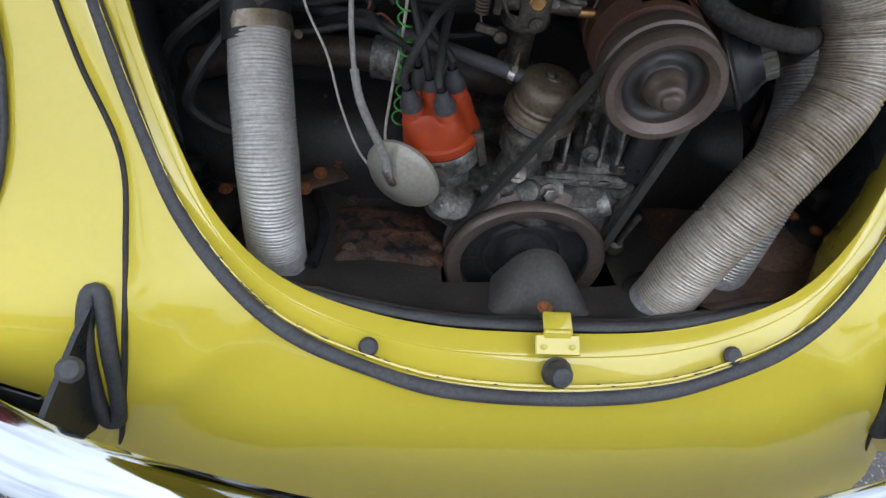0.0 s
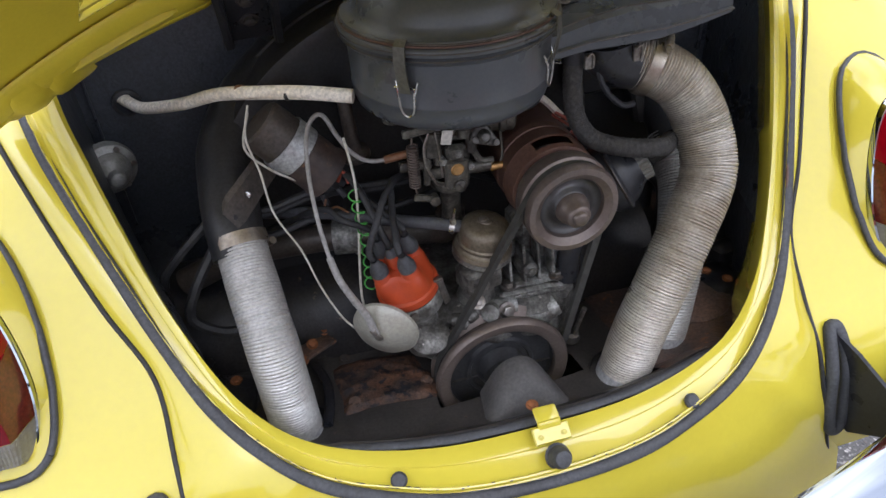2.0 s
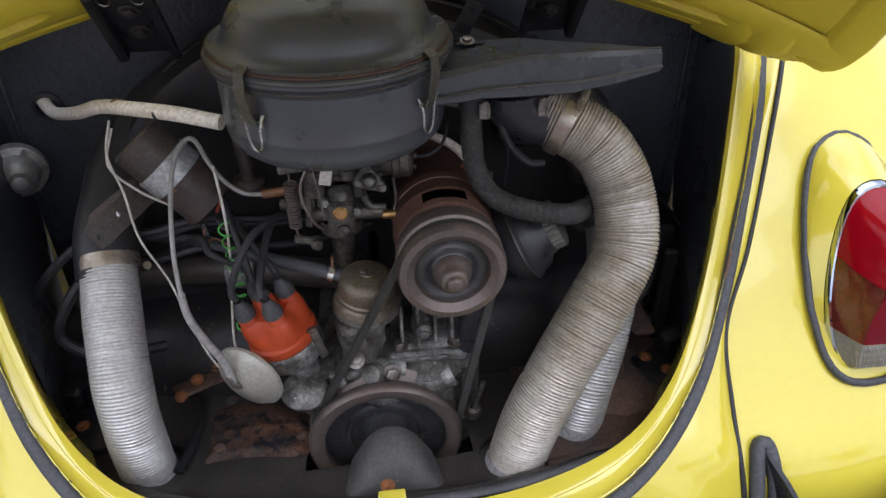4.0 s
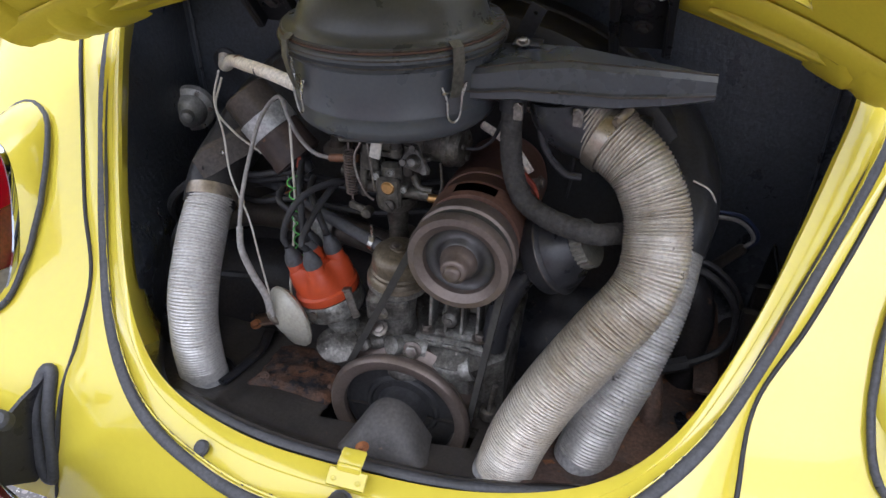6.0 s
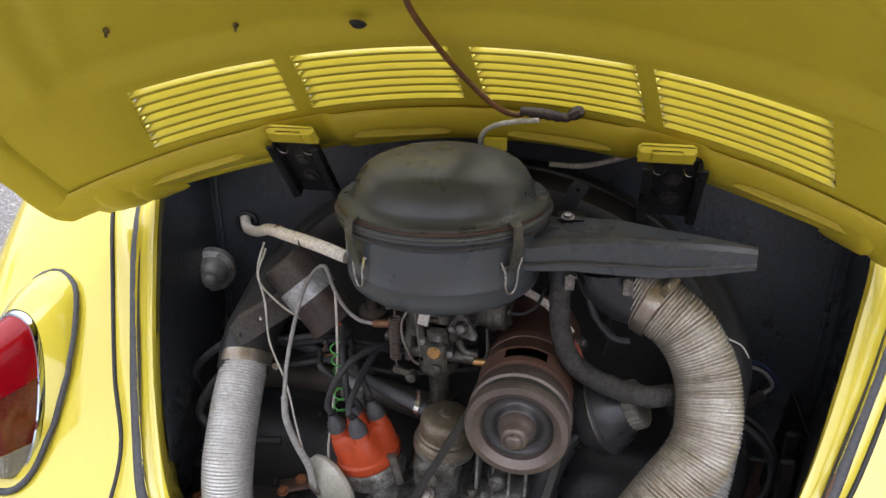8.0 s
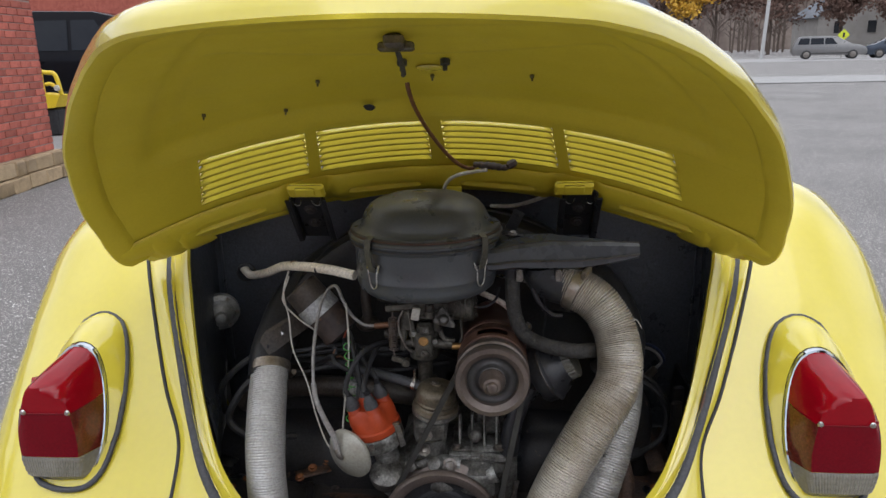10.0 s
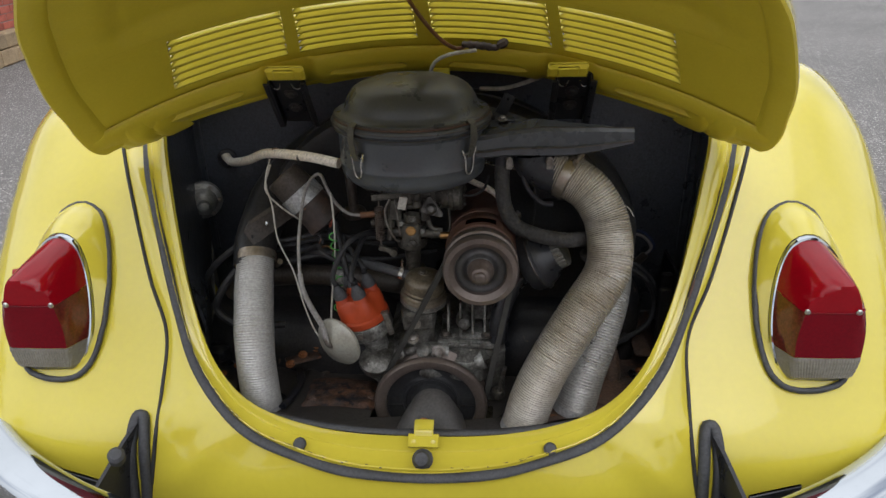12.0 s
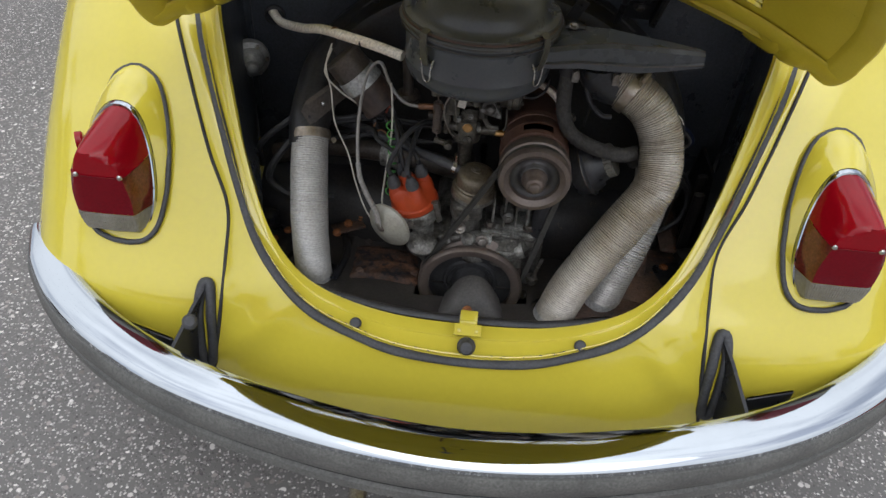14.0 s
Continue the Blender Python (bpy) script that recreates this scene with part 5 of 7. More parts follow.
clamp((0.213, 0.266, 0.874), (0.86, -0.36, -0.38), 0.036, duct, (0.3, -0.5, 0.85), 0.015)

R2_PATH = [(0.298, 0.326, 0.738), (0.291, 0.270, 0.685), (0.271, 0.224, 0.625), (0.246, 0.190, 0.562), (0.230, 0.176, 0.500)]
duct = thing("heater_duct", (0.225, 0.158, 0.50), "short grey corrugated paper duct with frayed dark patches", "air duct", "corrugated air ducts")
part("duct_tube", corrugated(R2_PATH, 0.0335, 0.0040, 0.0028, 8, cuff=0.012), HOSE_FRAYED, duct)
s = Shape().tube(spline(R2_PATH, 40)[38:], 0.0340, 30, caps=False)
part("paper_cuff", s, HOSE_CUFF, duct, "silver paper cuff")

# ---- engine block, pulleys and belt ----
engine = thing("engine", (0, 0.3, 0.45), "grimy air-cooled engine block with alloy generator stand", "engine")
s = Shape()
s.box((0.20, 0.20, 0.17), Matrix.Translation((0.02, 0.315, 0.515)), 0.02)
s.box((0.10, 0.09, 0.06), Matrix.Translation((0.045, 0.245, 0.560)), 0.012)
s.turn([(0.05, 0), (0.05, 0.02), (0.042, 0.026), (0, 0.026)], (0, 0.24, 0.504), (0, -1, 0), 28)
s.box((0.05, 0.07, 0.05), Matrix.Translation((-0.075, 0.255, 0.565)), 0.012)
part("crankcase", s, CAST, engine, "oily grey alloy crankcase")
stand = Shape()
stand.box((0.082, 0.080, 0.012), Matrix.Translation((0.056, 0.262, 0.592)), 0.003)
stand.box((0.086, 0.070, 0.010), Matrix.Translation((0.056, 0.262, 0.607)), 0.003)
stand.box((0.060, 0.05, 0.085), Matrix.Translation((0.072, 0.285, 0.655)), 0.012)
for x in (0.026, 0.046, 0.066, 0.086):
    stand.box((0.004, 0.03, 0.055), Matrix.Translation((x, 0.245, 0.637)) @ Matrix.Rotation(radians(-12), 4, "X"), 0.001)
part("generator_stand", stand, CAST_LIGHT, engine, "pale alloy generator stand with fins")
for x in (0.022, 0.09):
    for y in (0.228, 0.29):
        part("stand_nut", Shape().hexbolt((x, y, 0.611), (0, -0.05, 1), 0.007, 0.009), STEEL_DULL, engine)
s = Shape()
s.tube([(-0.03, 0.222, 0.592), (0.0, 0.214, 0.592), (0.025, 0.216, 0.588)], 0.013, 14, n=8)
s.turn([(0.012, 0), (0.012, 0.02), (0.009, 0.022), (0, 0.022)], (-0.006, 0.212, 0.592), (-0.4, -0.7, 0.4), 12)
s.tube([(0.03, 0.215, 0.572), (0.06, 0.212, 0.566), (0.085, 0.214, 0.575)], 0.016, 12, n=8)
part("oil_gallery_boss", s, CAST_LIGHT, engine, "rounded alloy bosses")
s = Shape()
s.box((0.095, 0.012, 0.014), Matrix.Translation((0.056, 0.224, 0.598)) @ Matrix.Rotation(0.05, 4, "Y"), 0.003)
for x in (0.03, 0.052, 0.074):
    s.box((0.014, 0.004, 0.006), Matrix.Translation((x, 0.2175, 0.599)), 0.0015)
part("stand_lip", s, CAST_LIGHT, engine, "rough cast lip with raised marks")
s = Shape()
s.turn([(0.0, 0.016), (0.006, 0.016), (0.010, 0.012), (0.011, 0.0), (0.014, -0.004), (0.014, -0.02)], (0.052, 0.236, 0.632), (0, -1, 0.15), 18)
s.turn([(0.0055, 0.016), (0.0055, 0.0185), (0.0, 0.0185)], (0.052, 0.236, 0.632), (0, -1, 0.15), 6)
part("stand_boss", s, CAST, engine, "round boss between the fins")
s = Shape()
s.tube([(-0.060, 0.214, 0.588), (-0.044, 0.208, 0.590), (-0.030, 0.212, 0.592)], 0.009, 12, n=6)
s.turn([(0.009, 0), (0.009, 0.012), (0.006, 0.014), (0, 0.014)], (-0.050, 0.206, 0.590), (-0.2, -0.9, 0.3), 6)
s.box((0.038, 0.030, 0.024), Matrix.Translation((-0.050, 0.232, 0.572)), 0.008)
s.tube([(-0.02, 0.206, 0.560), (0.02, 0.204, 0.553), (0.06, 0.206, 0.556)], lambda u, l: 0.012 + 0.004 * math.sin(9 * u), 12, n=14)
part("gallery_fitting", s, CAST, engine, "lumpy oily gallery fittings")
s = Shape()
s.hexbolt((0.010, 0.203, 0.594), (0.15, -0.9, 0.3), 0.008, 0.010)
part("gallery_bolt", s, STEEL_DULL, engine)
s = Shape()
s.tube([(0.108, 0.205, 0.500), (0.112, 0.200, 0.535), (0.119, 0.195, 0.572)], 0.0035, 8, n=8)
s.turn([(0.010, -0.006), (0.012, 0), (0.010, 0.008), (0.004, 0.010)], (0.108, 0.206, 0.512), (0, -0.1, 1), 14)
part("dipstick", s, STEEL_DULL, engine, "dull steel dipstick")

pulley = thing("crank_pulley", (-0.003, 0.19, 0.504), "large rust-brown crankshaft pulley with a dark dished face", "pulley")
s = Shape()
s.turn([(0.074, 0.000), (0.075, -0.006), (0.082, -0.010), (0.090, -0.010), (0.0935, -0.006), (0.094, 0.000), (0.0905, 0.006), (0.083, 0.010), (0.0825, 0.016), (0.090, 0.022), (0.0935, 0.026), (0.092, 0.032), (0.06, 0.034)], (-0.003, 0.183, 0.504), (0, 1, 0), 64)
part("pulley_rim", s, RUST_PULLEY, pulley, "rust-brown grooved rim")
s = Shape()
s.turn([(0.076, 0.004), (0.0735, 0.009), (0.055, 0.0105), (0.050, 0.010), (0.047, 0.0065), (0.043, 0.006), (0.041, 0.0085), (0.034, 0.0085), (0.031, 0.002), (0.028, -0.010), (0.02, -0.012), (0, -0.012)], (-0.003, 0.185, 0.504), (0, 1, 0), 48)
part("pulley_disc", s, RUBBER_DARK, pulley, "black dished disc")

gen = thing("generator", (0.08, 0.30, 0.70), "rust-brown generator on its alloy stand", "generator")
def round_rows(profile, c, sides):
    return [[V(c[0] + r * math.cos(2 * math.pi * k / sides), c[1] + h, c[2] + r * math.sin(2 * math.pi * k / sides)) for k in range(sides)] for r, h in profile]


GC = (0.080, 0.218, 0.758)
rows = round_rows([(0.020, 0.0), (0.044, 0.0), (0.0545, 0.003), (0.0560, 0.010), (0.0560, 0.028), (0.0570, 0.031), (0.0550, 0.035), (0.0550, 0.16), (0.050, 0.178), (0.001, 0.18)], GC, 72)
s = Shape().grid(rows, loop=True, flip=True, skip=lambda i, j: i == 3 and 13 <= j <= 22)
part("generator_case", s, GEN_BROWN, gen, "brown rusted cylindrical case")
s = Shape().grid(round_rows([(0.0425, 0.004), (0.0425, 0.034)], GC, 48), loop=True, flip=True)
part("armature_drum", s, RUBBER_DARK, gen, "dark drum inside the cooling slot")
s = Shape().grid(round_rows([(0.0550, 0.055), (0.0562, 0.056), (0.0562, 0.068), (0.0550, 0.069)], GC, 56), loop=True, flip=True)
part("generator_strap", s, GEN_BROWN, gen)
for x, z, y in ((0.122, 0.735, 0.25), (0.128, 0.790, 0.31)):
    s = Shape()
    s.tube([(x - 0.006, y, z), (x + 0.012, y - 0.006, z + 0.004)], 0.005, 8)
    s.hexbolt((x + 0.010, y - 0.006, z + 0.004), (1, -0.3, 0.2), 0.0055, 0.006)
    part("terminal", s, STEEL_DULL, gen, "small steel terminal bolt")

pulley = thing("generator_pulley", (0.08, 0.19, 0.762), "worn steel generator pulley with a large centre nut", "pulley")
s = Shape()
s.turn([(0.0385, 0.004), (0.040, -0.002), (0.048, -0.008), (0.055, -0.007), (0.0575, 0.000), (0.0572, 0.004), (0.0525, 0.0075), (0.047, 0.010), (0.047, 0.012), (0.0525, 0.0145), (0.0572, 0.018), (0.0575, 0.021), (0.0570, 0.034), (0.0555, 0.038), (0.054, 0.041), (0.050, 0.044), (0.03, 0.044)], (0.080, 0.172, 0.758), (0, 1, 0), 56)
part("pulley_rim", s, RUST_PULLEY, pulley, "brownish polished pulley rim")
s = Shape()
s.turn([(0.0395, 0.003), (0.037, 0.007), (0.033, 0.009), (0.028, 0.009), (0.0245, 0.006), (0.022, 0.002), (0.020, 0.000), (0.0, 0.000)], (0.080, 0.172, 0.758), (0, 1, 0), 48)
part("pulley_face", s, PULLEY_FACE, pulley, "worn dished face", angle=60)
s = Shape()
s.turn([(0.0205, 0.002), (0.0195, -0.004), (0.0170, -0.008), (0.0150, -0.012), (0.0145, -0.018), (0.0125, -0.0205), (0.0095, -0.021), (0.0088, -0.025), (0.006, -0.027), (0.0, -0.0265)], (0.080, 0.170, 0.758), (0, 1, 0), 30)
part("pulley_nut", s, RUST_PULLEY, pulley, "rounded brown pulley nut", angle=45)


def belt():
    """A V-belt round the two pulleys: tangents and arcs in one loop."""
    c0, r0, c1, r1, y = V(-0.003, 0, 0.504), 0.0875, V(0.080, 0, 0.758), 0.0505, 0.196
    d = c1 - c0
    base, off = math.atan2(d.z, d.x), math.acos((r0 - r1) / d.length)
    path = []
    for k in range(25):
        a = base + off + (2 * math.pi - 2 * off) * k / 24
        path.append(V(c0.x + r0 * math.cos(a), y, c0.z + r0 * math.sin(a)))
    for k in range(21):
        a = base - off + 2 * off * k / 20
        path.append(V(c1.x + r1 * math.cos(a), 0.183, c1.z + r1 * math.sin(a)))
    path.append(path[0])
    rows = []
    for i, p in enumerate(path):
        q, o = path[(i + 1) % (len(path) - 1)], path[i - 1 if i else -2]
        t = (q - o).normalized()
        n = t.cross(V(0, 1, 0)).normalized()
        cmid = V(0.03, p.y, 0.60)
        if n.dot(p - cmid) < 0:
            n = -n
        rows.append([p + n * 0.004 + V(0, w, 0) for w in (-0.0058, 0.0058)] + [p - n * 0.004 + V(0, w, 0) for w in (0.0035, -0.0035)])
    return Shape().grid(rows, loop=True)


single("fan_belt", belt(), BELT, (-0.003, 0.197, 0.504), "black rubber fan belt round both pulleys", "belt")

# ---- air cleaner ----
ac = thing("air_cleaner", (-0.031, 0.288, 0.845), "round satin black oil-bath air cleaner with a long snorkel", "air cleaner")
AC = (-0.026, 0.288, 0.0)
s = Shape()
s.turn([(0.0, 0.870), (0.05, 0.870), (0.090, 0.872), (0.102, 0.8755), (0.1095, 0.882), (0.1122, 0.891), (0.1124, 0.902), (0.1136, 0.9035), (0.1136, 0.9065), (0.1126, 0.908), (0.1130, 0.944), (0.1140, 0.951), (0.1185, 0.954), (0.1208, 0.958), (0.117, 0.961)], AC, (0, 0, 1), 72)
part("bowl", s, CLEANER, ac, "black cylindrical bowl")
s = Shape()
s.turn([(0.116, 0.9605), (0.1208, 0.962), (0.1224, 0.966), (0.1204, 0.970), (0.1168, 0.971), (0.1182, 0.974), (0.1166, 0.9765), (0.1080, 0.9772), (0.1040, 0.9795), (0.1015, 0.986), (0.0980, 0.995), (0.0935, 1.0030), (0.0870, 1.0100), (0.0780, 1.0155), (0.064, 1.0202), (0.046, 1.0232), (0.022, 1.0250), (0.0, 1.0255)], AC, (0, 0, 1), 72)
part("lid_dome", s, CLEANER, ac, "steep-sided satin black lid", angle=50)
s = Shape()
s.tube([(AC[0] + 0.1186 * math.cos(a), AC[1] + 0.1186 * math.sin(a), 0.9722) for a in [2 * math.pi * k / 64 for k in range(65)]], 0.0012, 6, caps=False)
part("gasket_line", s, GEN_BROWN, ac, "thin brown gasket line")
# thin lines in a lighter metal stand in for the rim's highlights
for rr, zz in ((0.1206, 0.9580), (0.1224, 0.9662), (0.1184, 0.9744)):
    s = Shape().tube([(AC[0] + rr * math.cos(a), AC[1] + rr * math.sin(a), zz) for a in [2 * math.pi * k / 72 for k in range(73)]], 0.0008, 6, caps=False)
    part("rim_bead", s, HIGHLIGHT_EDGE, ac, "pressed bead of the rim, brownish and lightened as a highlight")
for ang in (-128, -40, 52, 140):
    a = radians(ang)
    o = V(math.cos(a), math.sin(a), 0)
    side = V(-o.y, o.x, 0)
    c = V(*AC) + V(0, 0, 0)
    prof = [(0.1160, 0.9785), (0.1235, 0.974), (0.1255, 0.957), (0.1215, 0.935), (0.1175, 0.923)]
    rows = [[c + o * (r + t) + side * w + V(0, 0, z) for w, t in ((-0.0062, 0), (0.0062, 0), (0.0062, 0.0016), (-0.0062, 0.0016))] for r, z in prof]
    sh = Shape().grid(rows, loop=True, flip=True)
    cl = part("spring_clip", sh, CLIP, ac, "olive grey steel spring clip")
    w = [(-0.012, 0.934, 0.1140), (-0.009, 0.922, 0.1175), (-0.0075, 0.906, 0.1170), (-0.005, 0.899, 0.1165), (0, 0.896, 0.1165), (0.005, 0.899, 0.1165), (0.0075, 0.906, 0.1170), (0.009, 0.922, 0.1175), (0.012, 0.934, 0.1140)]
    sh = Shape().tube([c + side * x + o * r + V(0, 0, z) for x, z, r in w], 0.0011, 7, n=30)
    sh.tube([c + side * -0.013 + o * 0.1165 + V(0, 0, 0.928), c + side * 0.013 + o * 0.1165 + V(0, 0, 0.928)], 0.0014, 6)
    sh.tube([c + side * 0.010 + o * 0.1165 + V(0, 0, 0.922), c + side * 0.014 + o * 0.118 + V(0, 0, 0.936)], 0.0013, 6)
    part("wire_bail", sh, STEEL, cl, "bright bent wire bail")
# snorkel
rows = []
for x, y0, y1, zt, zb in ((0.060, 0.235, 0.335, 0.944, 0.911), (0.085, 0.236, 0.325, 0.945, 0.911), (0.12, 0.240, 0.318, 0.951, 0.913), (0.17, 0.243, 0.310, 0.956, 0.911), (0.215, 0.246, 0.304, 0.954, 0.911), (0.26, 0.249, 0.299, 0.953, 0.917), (0.305, 0.252, 0.292, 0.951, 0.926)):
    zm = zb + 0.36 * (zt - zb)
    rows.append([V(x, y0 + 0.006, zb), V(x, y0 - 0.001, zb + 0.004), V(x, y0, zm - 0.002), V(x, y0 - 0.004, zm), V(x, y0, zm + 0.002), V(x, y0 + 0.001, zt - 0.005), V(x, y0 + 0.007, zt), V(x, y1 - 0.008, zt + 0.004 - 0.05 * (x - 0.06)), V(x, y1, zt - 0.004 - 0.05 * (x - 0.06)), V(x, y1, zb + 0.004), V(x, y1 - 0.006, zb)])
sh = Shape().grid(rows, loop=True)
rows2 = [[p + V(0, 0, 0) for p in rows[-1]], [V(rows[-1][0].x - 0.02, (p.y - 0.273) * 0.85 + 0.273, (p.z - 0.927) * 0.85 + 0.927) for p in rows[-1]]]
sh.grid(rows2, loop=True)
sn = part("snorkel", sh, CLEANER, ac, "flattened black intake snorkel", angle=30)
# fold highlights put in as lighter lines
part("snorkel_seam", Shape().tube([r[3] for r in rows], 0.0011, 6), HIGHLIGHT_EDGE, sn, "folded seam, lightened as a highlight line")
part("snorkel_edge", Shape().tube([r[6] for r in rows], 0.0010, 6), HIGHLIGHT_EDGE, sn)
s = Shape()
m = Matrix.Translation((0.117, 0.316, 0.974)) @ Matrix.Rotation(radians(26), 4, "Y") @ Matrix.Rotation(radians(8), 4, "X")
edge_in = [(-0.009, -0.018), (0.009, -0.018), (0.009, 0.018), (-0.009, 0.018)]
for y in (-0.001, 0.001):
    around = [m @ V(0.0028 * math.cos(q), y, 0.009 + 0.0028 * math.sin(q)) for q in [-2.356 + 1.5708 * k for k in range(4)]]
    corners = [m @ V(x, y, z) for x, z in edge_in]
    s.grid([corners + corners[:1], around + around[:1]], flip=y > 0)
outer_edge = [[m @ V(x, y, z) for x, z in edge_in + edge_in[:1]] for y in (-0.001, 0.001)]
s.grid(outer_edge)
s.box((0.030, 0.024, 0.003), Matrix.Translation((0.116, 0.305, 0.954)), 0.001)
part("snorkel_bracket", s, SHROUD, sn, "small bent bracket")
s = Shape()
s.hexbolt((0.113, 0.296, 0.956), (0, -0.3, 1), 0.005, 0.005)
part("bracket_screw", s, STEEL_DULL, sn)
for x in (0.122, 0.182):
    s = Shape()
    s.box((0.010, 0.006, 0.018), Matrix.Translation((x, 0.241, 0.903)), 0.001)
    s.tube([(x - 0.004, 0.236, 0.908), (x, 0.235, 0.914), (x + 0.004, 0.236, 0.908), (x + 0.004, 0.237, 0.896)], 0.0014, 6, n=10)
    part("snorkel_clip", s, STEEL_DULL, sn, "small wire retaining clip")
s = Shape()
s.tube([(0.160, 0.272, 0.912), (0.163, 0.272, 0.896), (0.178, 0.271, 0.884), (0.200, 0.270, 0.878), (0.220, 0.264, 0.868)], lambda u, l: 0.033 - 0.001 * u, 26, n=18)
part("warm_air_elbow", s, PLASTIC, sn, "black plastic warm-air elbow")
s = Shape()
s.tube([(0.150, 0.262, 0.918), (0.142, 0.258, 0.895), (0.150, 0.252, 0.862), (0.172, 0.248, 0.838), (0.19, 0.25, 0.835)], 0.004, 8, n=20)
part("elbow_seam", s, PLASTIC, sn)

# breather hose and oil filler
bh = thing("breather_hose", (0.21, 0.28, 0.71), "dark braided breather hose curving to the filler", "hose")
part("hose_tube", Shape().tube([(0.113, 0.262, 0.912), (0.112, 0.258, 0.870), (0.117, 0.254, 0.830), (0.133, 0.240, 0.804), (0.168, 0.222, 0.794), (0.210, 0.214, 0.790), (0.236, 0.234, 0.783), (0.258, 0.264, 0.766), (0.262, 0.285, 0.740), (0.250, 0.295, 0.725)], lambda u, l: 0.0116 + 0.0004 * math.sin(l * 900), 16, n=160), BRAID, bh)
part("hose_collar", Shape().tube([(0.113, 0.262, 0.914), (0.1125, 0.260, 0.896)], 0.0140, 18), RUBBER_DARK, bh)
filler = thing("oil_filler", (0.165, 0.27, 0.66), "black oil filler with a ribbed screw cap", "oil filler")
AX = V(0.83, -0.14, 0.49).normalized()
FC = V(0.197, 0.243, 0.7565)
s = Shape()
s.turn([(0.018, -0.085), (0.022, -0.055), (0.042, -0.052), (0.046, -0.047), (0.0465, -0.032), (0.0485, -0.031), (0.0490, -0.028), (0.0465, -0.026), (0.0440, -0.025), (0.0425, -0.019), (0.0385, -0.012), (0.0310, -0.004), (0.0285, 0.001), (0.020, 0.002)], FC, AX, 48)
part("filler_body", s, PLASTIC, filler, "black flanged filler body")
part("filler_seam", Shape().turn([(0.0486, -0.0312), (0.0496, -0.0296), (0.0486, -0.028)], FC, AX, 48), HIGHLIGHT_EDGE, filler, "seam of the filler drum, lightened like a highlight")
sh = Shape()
m = AX.to_track_quat("Z", "Y").to_matrix()
rows = []
for r, h, k in ((0.0, 0.0135, 0), (0.012, 0.0140, 0), (0.022, 0.0150, 0), (0.0262, 0.0140, 0.2), (0.0275, 0.0125, 1), (0.0280, 0.001, 1), (0.0265, 0.0, 0)):
    rows.append([FC + m @ V((r - (0.0016 if j % 4 < 2 else 0) * k) * math.cos(2 * math.pi * j / 112), (r - (0.0016 if j % 4 < 2 else 0) * k) * math.sin(2 * math.pi * j / 112), h) for j in range(112)])
part("screw_cap", sh.grid(rows, loop=True, flip=True), OLIVE_CAP, filler, "ribbed dark cap with worn edges", angle=20)
s = Shape()
s.tube([FC - AX * 0.055 + V(0, 0, -0.008), (0.128, 0.245, 0.690), (0.112, 0.236, 0.650), (0.106, 0.232, 0.600)], 0.0155, 14, n=16)
part("filler_neck", s, PLASTIC, filler)

# ---- carburettor ----
carb = thing("carburettor", (-0.03, 0.30, 0.70), "dull zinc carburettor with brass screw and return spring", "carburettor")
s = Shape()
s.turn([(0.026, 0.868), (0.034, 0.866), (0.036, 0.860), (0.036, 0.850), (0.030, 0.848)], (-0.031, 0.295, 0), (0, 0, 1), 30)
s.box((0.070, 0.060, 0.030), Matrix.Translation((-0.028, 0.298, 0.838)), 0.006)
s.box((0.085, 0.052, 0.008), Matrix.Translation((-0.026, 0.297, 0.822)), 0.002)
part("carburettor_top", s, CARB, carb, "upper carburettor casting")
s = Shape()
s.box((0.040, 0.048, 0.062), Matrix.Translation((-0.029, 0.296, 0.790)), 0.010)
s.box((0.026, 0.018, 0.048), Matrix.Translation((-0.030, 0.270, 0.792)), 0.006)
s.tube([(-0.070, 0.276, 0.776), (-0.052, 0.275, 0.777), (0.005, 0.275, 0.775), (0.014, 0.275, 0.775)], 0.0085, 12)
s.tube([(-0.010, 0.272, 0.80), (-0.010, 0.272, 0.838)], 0.007, 10)
s.tube([(-0.052, 0.271, 0.79), (-0.052, 0.271, 0.835)], 0.005, 10)
s.turn([(0.024, 0.0), (0.026, -0.006), (0.024, -0.016), (0.014, -0.022), (0.012, -0.05), (0.014, -0.07)], (-0.034, 0.290, 0.764), (0, 0, 1), 24)
part("carburettor_body", s, CARB, carb, "lower carburettor casting with bosses")
s = Shape()
s.turn([(0.0085, -0.004), (0.0085, 0.002), (0.0068, 0.0035), (0.0058, 0.0030), (0.0, 0.0032)], (-0.032, 0.259, 0.786), (0, -1, 0.1), 20)
part("brass_plug", s, BRASS, carb, "round brass plug")
for x, z in ((-0.048, 0.797), (-0.029, 0.804), (-0.014, 0.784)):
    s = Shape().turn([(0.0047, -0.014), (0.0047, 0.001), (0.0036, 0.0022), (0.0022, 0.0020), (0.0018, 0.0008), (0.0, 0.0008)], (x, 0.2615, z), (0, -1, 0.1), 10)
    part("jet_screw", s, CAST_LIGHT, carb, "small grey jet screw")
s = Shape()
m = Matrix(((1, 0, 0, 0.002), (0, 0.3, -0.95, 0.264), (0, 0.95, 0.3, 0.822), (0, 0, 0, 1)))
s.prism([(-0.006, 0.019), (0.001, 0.019), (0.018, -0.008), (0.017, -0.013), (0.012, -0.014), (-0.013, -0.007), (-0.017, -0.003), (-0.015, 0.003)], 0.008, m, 0.002)
